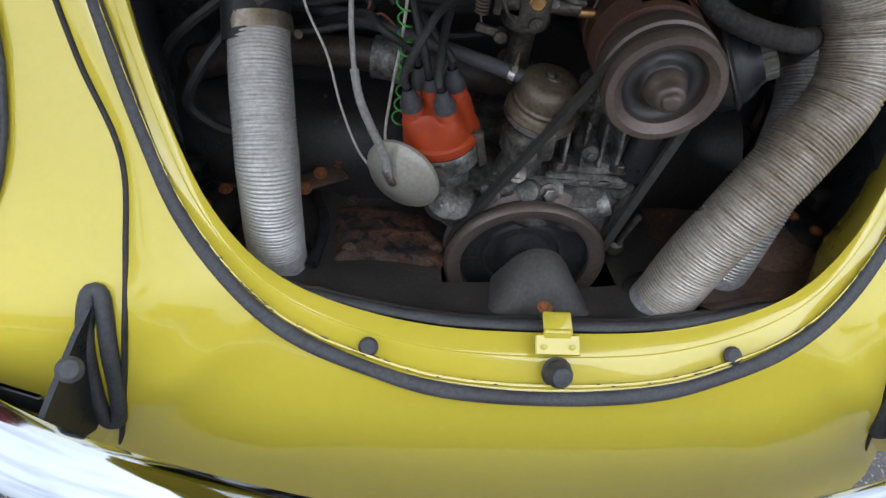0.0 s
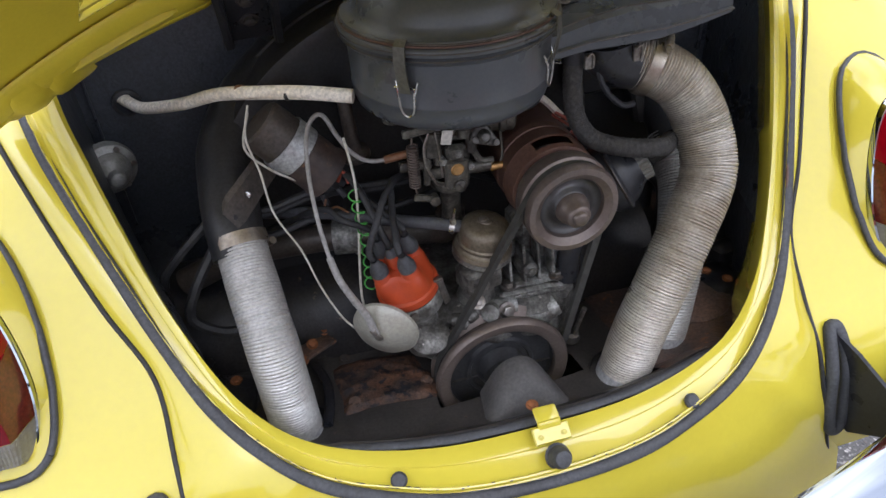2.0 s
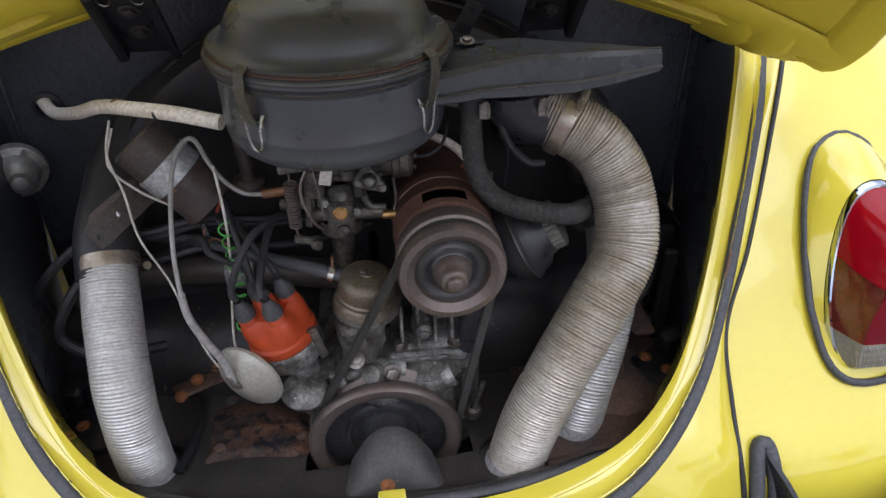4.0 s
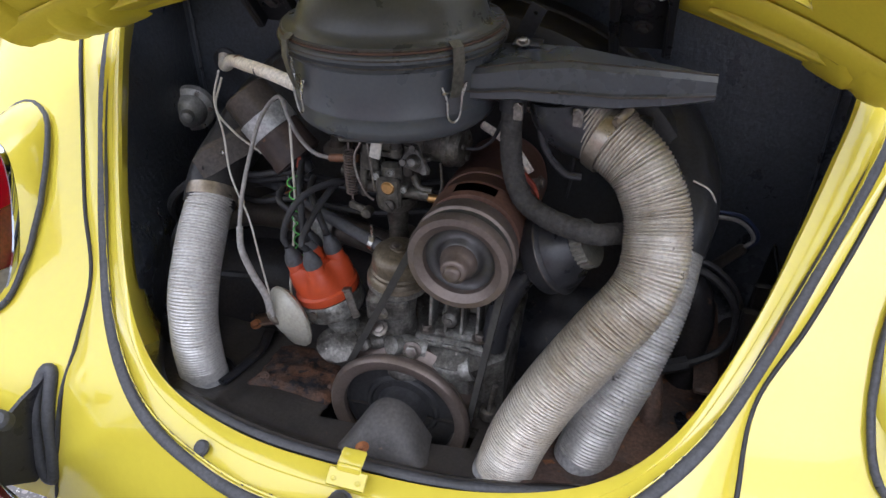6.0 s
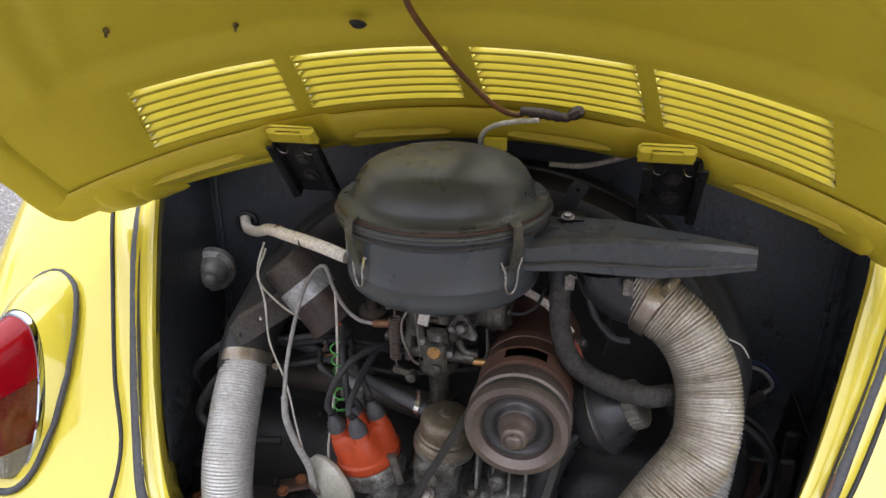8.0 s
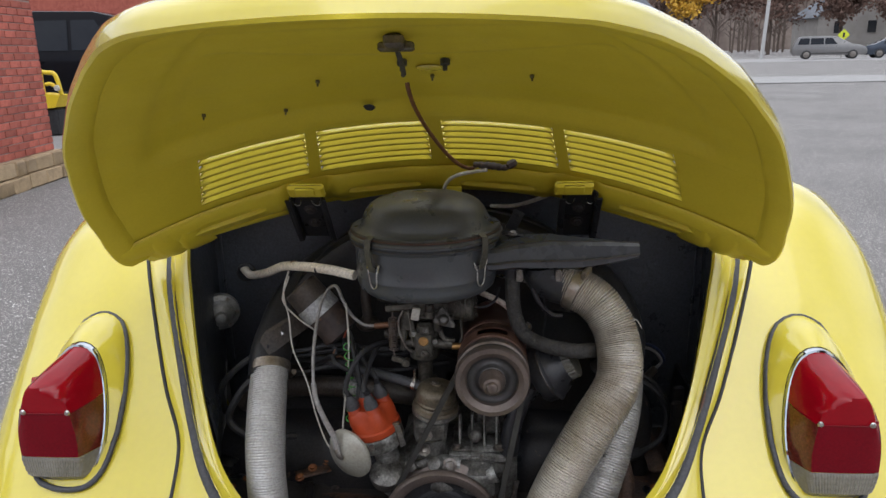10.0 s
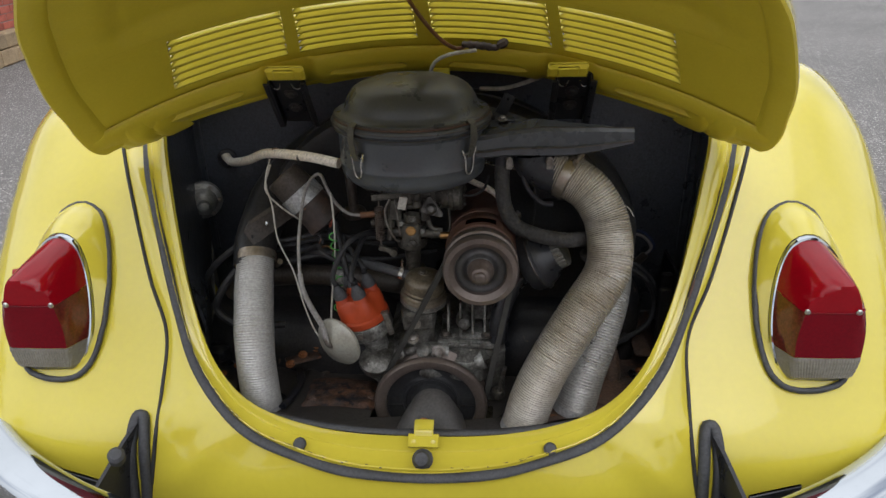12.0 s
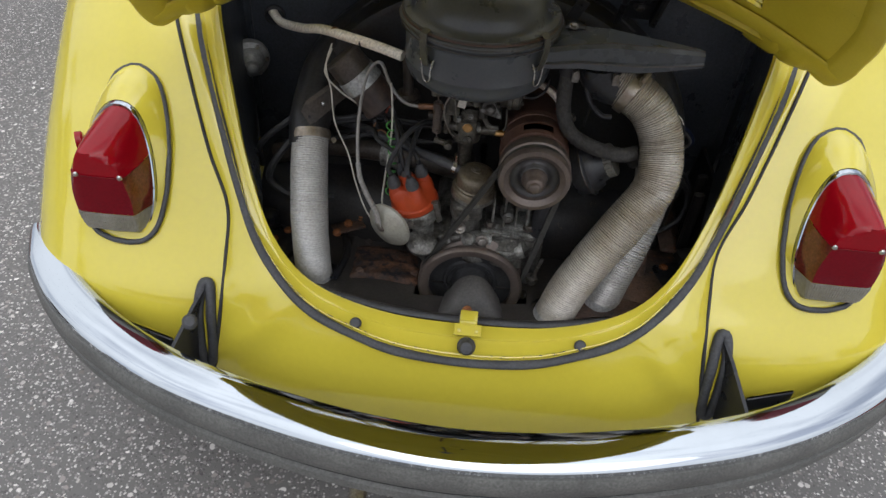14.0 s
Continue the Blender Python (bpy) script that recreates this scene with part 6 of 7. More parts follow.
s.turn([(0.0095, 0), (0.008, 0.006), (0.0045, 0.010), (0, 0.0105)], m @ V(0, 0, 0.006), m.to_3x3() @ V(0, 0, 1), 18)
for x, y in ((-0.002, 0.015), (0.0135, -0.009), (-0.012, -0.002)):
    s.turn([(0.004, 0), (0.004, 0.004), (0, 0.004)], m @ V(x, y, 0.008), m.to_3x3() @ V(0, 0, 1), 8)
part("pump_cover", s, CAST, carb, "triangular grey pump cover")
s = Shape()
n = 15 * 10
s.tube([(-0.083 + 0.0065 * math.cos(2 * math.pi * k / 10), 0.268 + 0.0065 * math.sin(2 * math.pi * k / 10), 0.822 - 0.055 * k / n) for k in range(n + 1)], 0.0011, 6)
s.tube([(-0.083, 0.268, 0.824), (-0.082, 0.268, 0.836), (-0.078, 0.268, 0.84)], 0.0012, 6, n=6)
s.tube([(-0.083, 0.268, 0.767), (-0.082, 0.266, 0.758), (-0.076, 0.265, 0.752)], 0.0012, 6, n=6)
part("return_spring", s, RUST_PULLEY, carb, "brown coiled return spring")
s = Shape()
s.box((0.052, 0.004, 0.012), Matrix.Translation((-0.068, 0.266, 0.842)) @ Matrix.Rotation(radians(-6), 4, "Y"), 0.0015)
s.box((0.030, 0.004, 0.010), Matrix.Translation((-0.072, 0.264, 0.750)) @ Matrix.Rotation(radians(15), 4, "Y"), 0.0015)
s.box((0.008, 0.004, 0.060), Matrix.Translation((-0.066, 0.268, 0.795)) @ Matrix.Rotation(radians(4), 4, "Y"), 0.0015)
s.turn([(0.0065, -0.006), (0.0065, 0.006), (0, 0.006)], (-0.062, 0.262, 0.747), (0, -1, 0), 10)
s.tube([(-0.098, 0.28, 0.79), (-0.06, 0.278, 0.79)], 0.007, 10)
part("throttle_linkage", s, CARB, carb, "flat steel throttle levers")
s = Shape()
s.box((0.013, 0.004, 0.022), Matrix.Translation((-0.043, 0.256, 0.834)) @ Matrix.Rotation(radians(12), 4, "Y"), 0.001)
part("white_tag", s, WHITE_WIRE, carb, "small white tag")
s = Shape()
s.turn([(0.0, 0.030), (0.020, 0.030), (0.0235, 0.027), (0.0235, 0.018), (0.0255, 0.016), (0.0255, 0.010), (0.022, 0.008), (0.022, -0.02)], (0.022, 0.298, 0.832), (1, -0.15, 0.0), 30)
for q in range(3):
    s.turn([(0.0035, 0), (0.0035, 0.003), (0, 0.004)], V(0.052, 0.294, 0.832) + V(0, 0.014 * math.cos(q * 2.1 + 0.6), 0.014 * math.sin(q * 2.1 + 0.6)), (1, -0.15, 0), 8)
part("choke_housing", s, CARB, carb, "round ribbed choke housing")
s = Shape()
s.tube([(0.050, 0.286, 0.835), (0.070, 0.282, 0.838), (0.085, 0.288, 0.848), (0.092, 0.30, 0.865)], 0.0022, 8, n=16)
part("choke_wire", s, RUBBER_DARK, carb)
s = Shape()
s.turn([(0.0085, 0.0), (0.0085, 0.010), (0.0065, 0.012), (0.0065, 0.020), (0.0055, 0.022), (0, 0.022)], (-0.021, 0.266, 0.826), (0, -0.1, 1), 16)
part("float_vent", s, CARB, carb, "stepped brown vent turret")
s = Shape()
s.box((0.044, 0.018, 0.020), Matrix.Translation((-0.088, 0.292, 0.852)), 0.005)
s.box((0.018, 0.006, 0.034), Matrix.Translation((-0.058, 0.268, 0.818)) @ Matrix.Rotation(radians(10), 4, "Y"), 0.002)
part("choke_lever", s, CARB, carb, "brown stamped lever plate")
s = Shape()
s.tube([(-0.064, 0.262, 0.838), (-0.071, 0.258, 0.822), (-0.070, 0.257, 0.800), (-0.060, 0.257, 0.775), (-0.052, 0.260, 0.766)], 0.0017, 7, n=24)
s.tube([(-0.056, 0.262, 0.838), (-0.053, 0.260, 0.815), (-0.050, 0.260, 0.778)], 0.0012, 6, n=12)
part("link_rod", s, STEEL_DULL, carb, "thin bent steel link rod")
s = Shape()
s.box((0.030, 0.010, 0.040), Matrix.Translation((-0.032, 0.262, 0.778)), 0.003)
s.turn([(0.0075, -0.003), (0.0075, 0.004), (0.0060, 0.005), (0.0, 0.005)], (-0.030, 0.256, 0.764), (0, -1, 0.1), 14)
s.box((0.011, 0.001, 0.0016), Matrix.Translation((-0.030, 0.2505, 0.7645)) @ Matrix.Rotation(0.9, 4, "Y"))
part("jet_carrier", s, CARB, carb, "raised jet carrier with a slotted screw")
s = Shape()
s.tube([(-0.006, 0.278, 0.822), (-0.006, 0.275, 0.800), (0.002, 0.272, 0.784), (0.018, 0.272, 0.782)], 0.0042, 9, n=14)
s.tube([(0.028, 0.274, 0.818), (0.030, 0.272, 0.790), (0.026, 0.270, 0.776)], 0.0016, 6, n=8)
part("pump_passage", s, CARB, carb, "cast pump passage")
s = Shape()
s.tube([(0.014, 0.272, 0.772), (0.034, 0.268, 0.774)], 0.0055, 10)
s.turn([(0.0065, 0), (0.0065, 0.006), (0, 0.006)], (0.034, 0.268, 0.774), (1, -0.2, 0.1), 10)
part("mixture_screw", s, BRASS, carb)
single("intake_manifold", Shape().tube([(-0.034, 0.300, 0.70), (-0.034, 0.305, 0.672), (-0.06, 0.33, 0.655), (-0.16, 0.36, 0.652), (-0.30, 0.385, 0.640), (-0.40, 0.40, 0.60)], 0.0195, 18, n=30), COIL, (-0.3, 0.38, 0.60), "brown rusted intake manifold pipe", "manifold")
s = Shape()
s.tube([(-0.148, 0.354, 0.652), (-0.185, 0.362, 0.651)], 0.0245, 18)
s.turn([(0.027, -0.004), (0.027, 0.004)], (-0.154, 0.356, 0.652), (1, -0.2, 0), 18)
single("manifold_sleeve", s, CAST_LIGHT, (-0.166, 0.358, 0.652), "pale alloy manifold sleeve with a clamp", "sleeve")

# ---- distributor ----
DA = V(-0.26, -0.05, 0.96).normalized()
dist = thing("distributor", (-0.095, 0.225, 0.58), "distributor with an orange cap and black plug leads", "distributor")
DB = V(-0.110, 0.232, 0.641)
s = Shape()
m = DA.to_track_quat("Z", "Y").to_matrix()
rows = []
for h, r, lobe in ((0.0, 0.0395, 0.0), (0.003, 0.0412, 0.0), (0.011, 0.0408, 0.0), (0.013, 0.0375, 0.001), (0.024, 0.0355, 0.0042), (0.039, 0.0325, 0.006), (0.044, 0.0300, 0.006), (0.047, 0.025, 0.003), (0.048, 0.0, 0)):
    rows.append([DB + m @ V((r + lobe * math.cos(4 * (a - 0.25))) * math.cos(a), (r + lobe * math.cos(4 * (a - 0.25))) * math.sin(a), h) for a in [2 * math.pi * k / 56 for k in range(56)]])
s.grid(rows, loop=True)
towers = []
for k in range(4):
    a = math.pi / 2 * k + 0.25
    o = m @ V(0.0250 * math.cos(a), 0.0250 * math.sin(a), 0)
    s.turn([(0.0118, 0.02), (0.0112, 0.052), (0.0095, 0.056), (0.008, 0.058)], DB + o, DA, 16)
    towers.append(DB + o)
towers.append(DB.copy())
s.turn([(0.0115, 0.04), (0.0115, 0.060), (0.009, 0.066)], DB, DA, 16)
part("distributor_cap", s, ORANGE, dist, "bright orange ribbed cap")
s = Shape()
s.turn([(0.0395, -0.001), (0.0408, -0.004), (0.0404, -0.020), (0.038, -0.026), (0.030, -0.032), (0.021, -0.036), (0.019, -0.075), (0, -0.075)], DB, DA, 36)
part("distributor_body", s, CAST_LIGHT, dist, "pale alloy distributor body")
s = Shape()
s.box((0.010, 0.003, 0.040), Matrix.Translation(DB + V(0.040, -0.020, 0.000)) @ Matrix.Rotation(radians(-14), 4, "Y") @ Matrix.Rotation(0.5, 4, "Z"), 0.001)
s.box((0.012, 0.008, 0.005), Matrix.Translation(DB + V(0.034, -0.018, 0.020)) @ Matrix.Rotation(radians(-14), 4, "Y"), 0.001)
part("spring_clip", s, STEEL_DULL, dist, "steel cap clip")
s = Shape().turn([(0.0055, 0), (0.0055, 0.003), (0, 0.003)], DB + V(-0.004, -0.0405, -0.012), (0, -1, 0.1), 12)
part("body_screw", s, STEEL_DULL, dist)
leads = [[(-0.115, 0.262, 0.762), (-0.10, 0.30, 0.765), (-0.03, 0.35, 0.735), (0.08, 0.40, 0.66)], [(-0.142, 0.272, 0.758), (-0.155, 0.305, 0.758), (-0.20, 0.36, 0.72), (-0.36, 0.42, 0.66)],
         [(-0.178, 0.255, 0.748), (-0.195, 0.295, 0.742), (-0.24, 0.35, 0.70), (-0.33, 0.40, 0.64)], [(-0.140, 0.222, 0.762), (-0.120, 0.255, 0.776), (-0.08, 0.31, 0.760), (0.05, 0.40, 0.69)],
         [(-0.150, 0.262, 0.775), (-0.160, 0.29, 0.785), (-0.172, 0.312, 0.785), (-0.178, 0.318, 0.788)]]
for tw, pts in zip(towers, leads):
    tip = tw + DA * 0.056
    s = Shape()
    s.turn([(0.0108, -0.006), (0.0112, -0.002), (0.0112, 0.004), (0.0098, 0.007), (0.0092, 0.010), (0.0066, 0.014), (0.0052, 0.020)], tip, DA, 18)
    bt = part("lead_boot", s, RUBBER, dist, "grey-black rubber lead boot")
    s = Shape()
    s.tube([tip + DA * 0.022, tip + DA * 0.036] + [Vector(p) for p in pts], 0.0042, 10, n=40)
    part("plug_lead", s, RUBBER_DARK, bt)
vac = thing("vacuum_advance", (-0.145, 0.185, 0.59), "dull grey vacuum advance can beside the distributor", "vacuum can")
VA = V(-0.50, -0.86, -0.09).normalized()
VC = V(-0.151, 0.196, 0.616)
s = Shape()
s.turn([(0.0, 0.018), (0.014, 0.017), (0.020, 0.013), (0.036, 0.008), (0.0405, 0.003), (0.0425, 0.001), (0.0425, -0.003), (0.038, -0.007), (0.020, -0.014), (0.012, -0.016), (0.012, -0.04)], VC, VA, 44)
part("can_body", s, CAN, vac, "pressed dull grey can")
s = Shape()
s.tube([VC + VA * 0.012, VC + VA * 0.020 + V(-0.002, 0, 0.006), VC + VA * 0.020 + V(-0.008, 0, 0.020)], 0.0042, 10, n=8)
part("can_nipple", s, STEEL_DULL, vac)
s = Shape().box((0.05, 0.02, 0.006), Matrix.Translation((-0.130, 0.222, 0.602)) @ Matrix.Rotation(1.1, 4, "Z"), 0.002)
part("can_bracket", s, STEEL_DULL, vac)
s = Shape()
s.turn([(0.026, -0.03), (0.029, -0.008), (0.028, 0.003), (0.024, 0.0055), (0, 0.0065)], (-0.094, 0.208, 0.574), (0.1, -0.62, 0.78), 26, squash=0.85)
s.box((0.045, 0.05, 0.06), Matrix.Translation((-0.080, 0.230, 0.545)), 0.014)
part("distributor_clamp", s, CAST, dist, "lumpy pale alloy mount")

# ---- fuel pump ----
pump = thing("fuel_pump", (-0.008, 0.235, 0.60), "bronze-grey domed mechanical fuel pump", "fuel pump")
PA = (0.10, -0.10, 1)
s = Shape()
s.turn([(0.0, 0.040), (0.008, 0.040), (0.009, 0.038), (0.022, 0.036), (0.0295, 0.031), (0.0315, 0.025), (0.0315, 0.012), (0.0335, 0.010), (0.0335, 0.007), (0.0320, 0.005), (0.0330, 0.003), (0.0365, 0.001), (0.038, -0.004), (0.036, -0.008)], (-0.012, 0.228, 0.690), PA, 40)
part("pump_dome", s, PUMP, pump, "bronze-coloured domed cover")
s = Shape()
s.turn([(0.037, -0.006), (0.038, -0.012), (0.030, -0.020), (0.024, -0.03), (0.022, -0.07), (0.026, -0.09)], (-0.012, 0.228, 0.690), PA, 32)
s.box((0.050, 0.040, 0.034), Matrix.Translation((-0.022, 0.216, 0.653)) @ Matrix.Rotation(0.25, 4, "Z"), 0.005)
s.box((0.03, 0.03, 0.05), Matrix.Translation((-0.018, 0.235, 0.612)), 0.008)
part("pump_body", s, CAST, pump, "grey alloy pump body")
for c, ax, r, h in (((-0.012, 0.224, 0.729), PA, 0.005, 0.004), ((-0.024, 0.194, 0.652), (0, -1, 0.1), 0.006, 0.004), ((-0.030, 0.200, 0.622), (0, -0.6, 0.8), 0.007, 0.007)):
    part("pump_screw", Shape().hexbolt(c, ax, r, h), STEEL_DULL, pump)
fh = thing("fuel_hose", (-0.10, 0.30, 0.70), "black fuel hose with a bright clip at the pump", "hose")
s = Shape()
s.tube([(-0.030, 0.234, 0.716), (-0.060, 0.246, 0.720), (-0.12, 0.275, 0.722), (-0.20, 0.33, 0.716), (-0.30, 0.39, 0.70)], 0.0078, 12, n=24)
part("hose_tube", s, RUBBER, fh)
s = Shape()
s.tube([(-0.044, 0.239, 0.7165), (-0.050, 0.2415, 0.7175)], 0.0092, 14)
s.box((0.007, 0.008, 0.008), Matrix.Translation((-0.047, 0.236, 0.7275)), 0.001)
s.tube([(-0.046, 0.235, 0.731), (-0.045, 0.232, 0.748)], 0.0017, 6)
part("hose_clip", s, STEEL, fh, "bright screw clip")

# ---- ignition coil ----
coil = thing("ignition_coil", (-0.215, 0.325, 0.78), "dark rusty ignition coil in a galvanised strap", "ignition coil")
C0, C1 = V(-0.251, 0.328, 0.857), V(-0.181, 0.320, 0.776)
CA = (C1 - C0).normalized()
s = Shape()
s.turn([(0.0, 0.0), (0.028, 0.0), (0.0315, 0.003), (0.032, 0.03), (0.0325, 0.098), (0.034, 0.101), (0.034, 0.106), (0.026, 0.108), (0, 0.108)], C0, CA, 40)
part("coil_can", s, COIL, coil, "dark brown coil can")
s = Shape()
s.turn([(0.0330, 0.036), (0.0342, 0.036), (0.0342, 0.062), (0.0330, 0.062)], C0, CA, 40)
part("coil_strap", s, GALV, coil, "galvanised strap")
s = Shape()
s.turn([(0.0324, 0.064), (0.0328, 0.070), (0.0328, 0.096), (0.0345, 0.099), (0.0345, 0.107), (0.030, 0.109)], C0, CA, 40)
part("rusty_skirt", s, FLAKING_COIL, coil, "rusted brown lower skirt")
s = Shape()
rows = [[V(-0.311, 0.275, 0.776), V(-0.298, 0.275, 0.752)], [V(-0.306, 0.279, 0.783), V(-0.288, 0.281, 0.756)], [V(-0.284, 0.306, 0.792), V(-0.268, 0.308, 0.766)], [V(-0.258, 0.338, 0.803), V(-0.243, 0.340, 0.777)]]
s.grid(rows)
s.grid([[p + V(0.001, 0.003, 0.0005) for p in r] for r in rows], flip=True)
s.grid([[r[0] for r in rows], [r[0] + V(0.001, 0.012, 0.006) for r in rows]])
s.grid([rows[0], [p + V(0.001, 0.003, 0.0005) for p in rows[0]]])
bk = part("coil_bracket", s, COIL, coil, "brown flat bracket", angle=25)
s = Shape()
s.turn([(0.0045, 0), (0.004, 0.002), (0, 0.003)], (-0.279, 0.2985, 0.781), (-0.5, -0.8, 0.3), 10)
part("bracket_rivet", s, STEEL, bk)
# solid dark disc laid on the bracket paints the shade of a hole
s = Shape()
s.turn([(0.0035, 0), (0.003, 0.0006), (0, 0.0008)], (-0.2985, 0.2775, 0.7665), (-0.5, -0.8, 0.3), 12)
part("bracket_hole", s, RUBBER_DARK, bk)
s = Shape()
s.turn([(0.026, 0.0), (0.026, 0.004), (0.012, 0.010), (0.009, 0.024), (0, 0.024)], C0 + CA * 0.106, CA, 24)
s.tube([C1 + V(0.008, -0.018, -0.012), C1 + V(0.015, -0.024, -0.022)], 0.004, 8)
s.tube([C1 + V(-0.012, -0.012, -0.020), C1 + V(-0.008, -0.016, -0.034)], 0.004, 8)
part("coil_head", s, PLASTIC, coil, "black terminal head")

# ---- hoses, pipes and wires ----
wh = thing("warm_air_hose", (-0.42, 0.54, 0.81), "stained cream hose from the firewall to the air cleaner", "hose")
part("hose_tube", Shape().tube([(-0.432, 0.560, 0.820), (-0.418, 0.535, 0.819), (-0.395, 0.500, 0.823), (-0.340, 0.430, 0.850), (-0.290, 0.370, 0.880), (-0.240, 0.325, 0.893), (-0.190, 0.295, 0.897), (-0.142, 0.275, 0.893)], lambda u, l: 0.0080 + 0.0012 * max(0, 1 - 14 * u), 16, n=60), CREAM, wh)
for k, (q, w, lab) in enumerate((((-0.262, 0.345, 0.889), 0.004, "brown burnt ring on the cream hose"), ((-0.210, 0.306, 0.8955), 0.0025, "small black smear on the hose"))):
    s = Shape().turn([(0.0081, -w), (0.0085, -w * 0.6), (0.0085, w * 0.5), (0.0081, w)], q, (0.85, -0.5, 0.10), 20)
    part("hose_mark", s, BROWN_WIRE if k == 0 else RUBBER_DARK, wh, lab)
s = Shape()
s.turn([(0.014, 0.004), (0.019, 0.002), (0.020, -0.004)], (-0.424, 0.548, 0.814), (0.2, -1, 0), 20)
single("hose_grommet", s, RUBBER_DARK, (-0.424, 0.548, 0.814), "black rubber grommet in the firewall", "grommet")
valve = thing("regulator_valve", (-0.475, 0.49, 0.74), "grey alloy valve with screws on the bay side", "valve")
VP = V(-0.462, 0.488, 0.750)
RA = V(0.35, -0.86, -0.02).normalized()
s = Shape()
s.turn([(0.0, -0.030), (0.020, -0.030), (0.024, -0.016), (0.036, -0.012), (0.0375, -0.004), (0.036, 0.004), (0.027, 0.008), (0.023, 0.020), (0.019, 0.026), (0.012, 0.030), (0.010, 0.040), (0.006, 0.043), (0, 0.043)], VP, RA, 32)
part("valve_body", s, VALVE, valve)
m = RA.to_track_quat("Z", "Y").to_matrix()
for k in range(6):
    a = k * math.pi / 3
    s = Shape()
    s.turn([(0.004, 0), (0.004, 0.004), (0, 0.005)], VP + m @ V(0.031 * math.cos(a), 0.031 * math.sin(a), 0.005), RA, 8)
    part("valve_screw", s, STEEL_DULL, valve)
s = Shape()
s.tube([VP + V(-0.02, 0.01, 0.004), VP + V(-0.04, 0.008, 0.006), VP + V(-0.06, 0.0, 0.008)], lambda u, l: 0.014 + 0.002 * math.sin(l * 1500), 14, n=30)
part("valve_pipe", s, VALVE, valve)
vh = thing("vacuum_hose", (-0.16, 0.20, 0.64), "thin grey vacuum hose from the can to the carburettor", "hose")
s = Shape()
s.tube([VC + VA * 0.020 + V(-0.005, 0, 0.012), (-0.172, 0.184, 0.652), (-0.185, 0.183, 0.684), (-0.197, 0.187, 0.715), (-0.203, 0.200, 0.738)], lambda u, l: 0.0048 - 0.0008 * u + 0.0002 * math.sin(l * 2200), 12, n=60)
part("thick_sleeve", s, GREY_HOSE, vh, "thicker grey sleeve")
s = Shape()
s.tube([(-0.202, 0.197, 0.734), (-0.204, 0.205, 0.746), (-0.207, 0.225, 0.774), (-0.207, 0.253, 0.809), (-0.203, 0.275, 0.840), (-0.196, 0.291, 0.858), (-0.185, 0.296, 0.868), (-0.176, 0.292, 0.866), (-0.167, 0.286, 0.846), (-0.154, 0.284, 0.822), (-0.136, 0.283, 0.806), (-0.115, 0.282, 0.803), (-0.095, 0.280, 0.806)], 0.0026, 10, n=70)
part("thin_hose", s, GREY_HOSE, vh)
s = Shape()
s.tube([(-0.115, 0.282, 0.803), (-0.095, 0.280, 0.806), (-0.075, 0.279, 0.808)], 0.0050, 10, n=8)
part("end_sleeve", s, BROWN_WIRE, vh, "brown rubber end sleeve")


def wire(material, label, pts, r=0.0014, n=40):
    single("wire", Shape().tube(pts, r, 7, n=n), material, pts[0], label, "wire")


wire(WHITE_WIRE, "thin white wire hanging from the coil", [(-0.256, 0.290, 0.896), (-0.266, 0.284, 0.860), (-0.259, 0.280, 0.818), (-0.254, 0.272, 0.764), (-0.232, 0.262, 0.712), (-0.218, 0.250, 0.660), (-0.200, 0.232, 0.620), (-0.180, 0.215, 0.600)], 0.0013)
wire(WHITE_WIRE, "thin pale wire looping from the coil strap", [(-0.258, 0.296, 0.885), (-0.270, 0.290, 0.846), (-0.250, 0.292, 0.815), (-0.225, 0.300, 0.790), (-0.205, 0.310, 0.772), (-0.192, 0.312, 0.768)], 0.0014)
wire(WHITE_WIRE, "braided white wire down to the distributor", [(-0.160, 0.275, 0.845), (-0.156, 0.262, 0.800), (-0.158, 0.258, 0.746), (-0.166, 0.250, 0.681), (-0.170, 0.238, 0.630), (-0.160, 0.225, 0.600)], 0.0016)
wire(RED_WIRE, "short red wire at the coil", [(-0.172, 0.300, 0.775), (-0.165, 0.295, 0.790), (-0.160, 0.292, 0.775)], 0.0022, 12)
wire(BROWN_WIRE, "brown wire under the coil", [(-0.19, 0.302, 0.752), (-0.195, 0.298, 0.735), (-0.18, 0.296, 0.742), (-0.165, 0.296, 0.730)], 0.0014, 20)
s = Shape()
n = 16 * 9
s.tube([(-0.160 + 0.0065 * math.cos(2 * math.pi * k / 16) + 0.006 * math.sin(k * 0.02), 0.262 - 0.02 * k / n + 0.0065 * math.sin(2 * math.pi * k / 16), 0.782 - 0.135 * k / n) for k in range(n + 1)], 0.0010, 6)
single("coiled_wire", s, GREEN_WIRE, (-0.158, 0.25, 0.65), "bright green wire wound in a coil", "wire")
for k, (z, dy) in enumerate(((0.742, 0.0), (0.728, 0.012), (0.700, 0.004))):
    wire(RUBBER_DARK, "black cable running along the engine", [(-0.34, 0.35 + dy, z + 0.004), (-0.27, 0.33 + dy, z - 0.006), (-0.20, 0.335 + dy, z + 0.004), (-0.10, 0.345 + dy, z - 0.008), (0.0, 0.37, z)], 0.0048)
wire(RUBBER_DARK, "black cable behind the duct", [(-0.335, 0.33, 0.70), (-0.37, 0.30, 0.66), (-0.385, 0.29, 0.62), (-0.35, 0.285, 0.592), (-0.31, 0.29, 0.588), (-0.27, 0.30, 0.585)], 0.007)
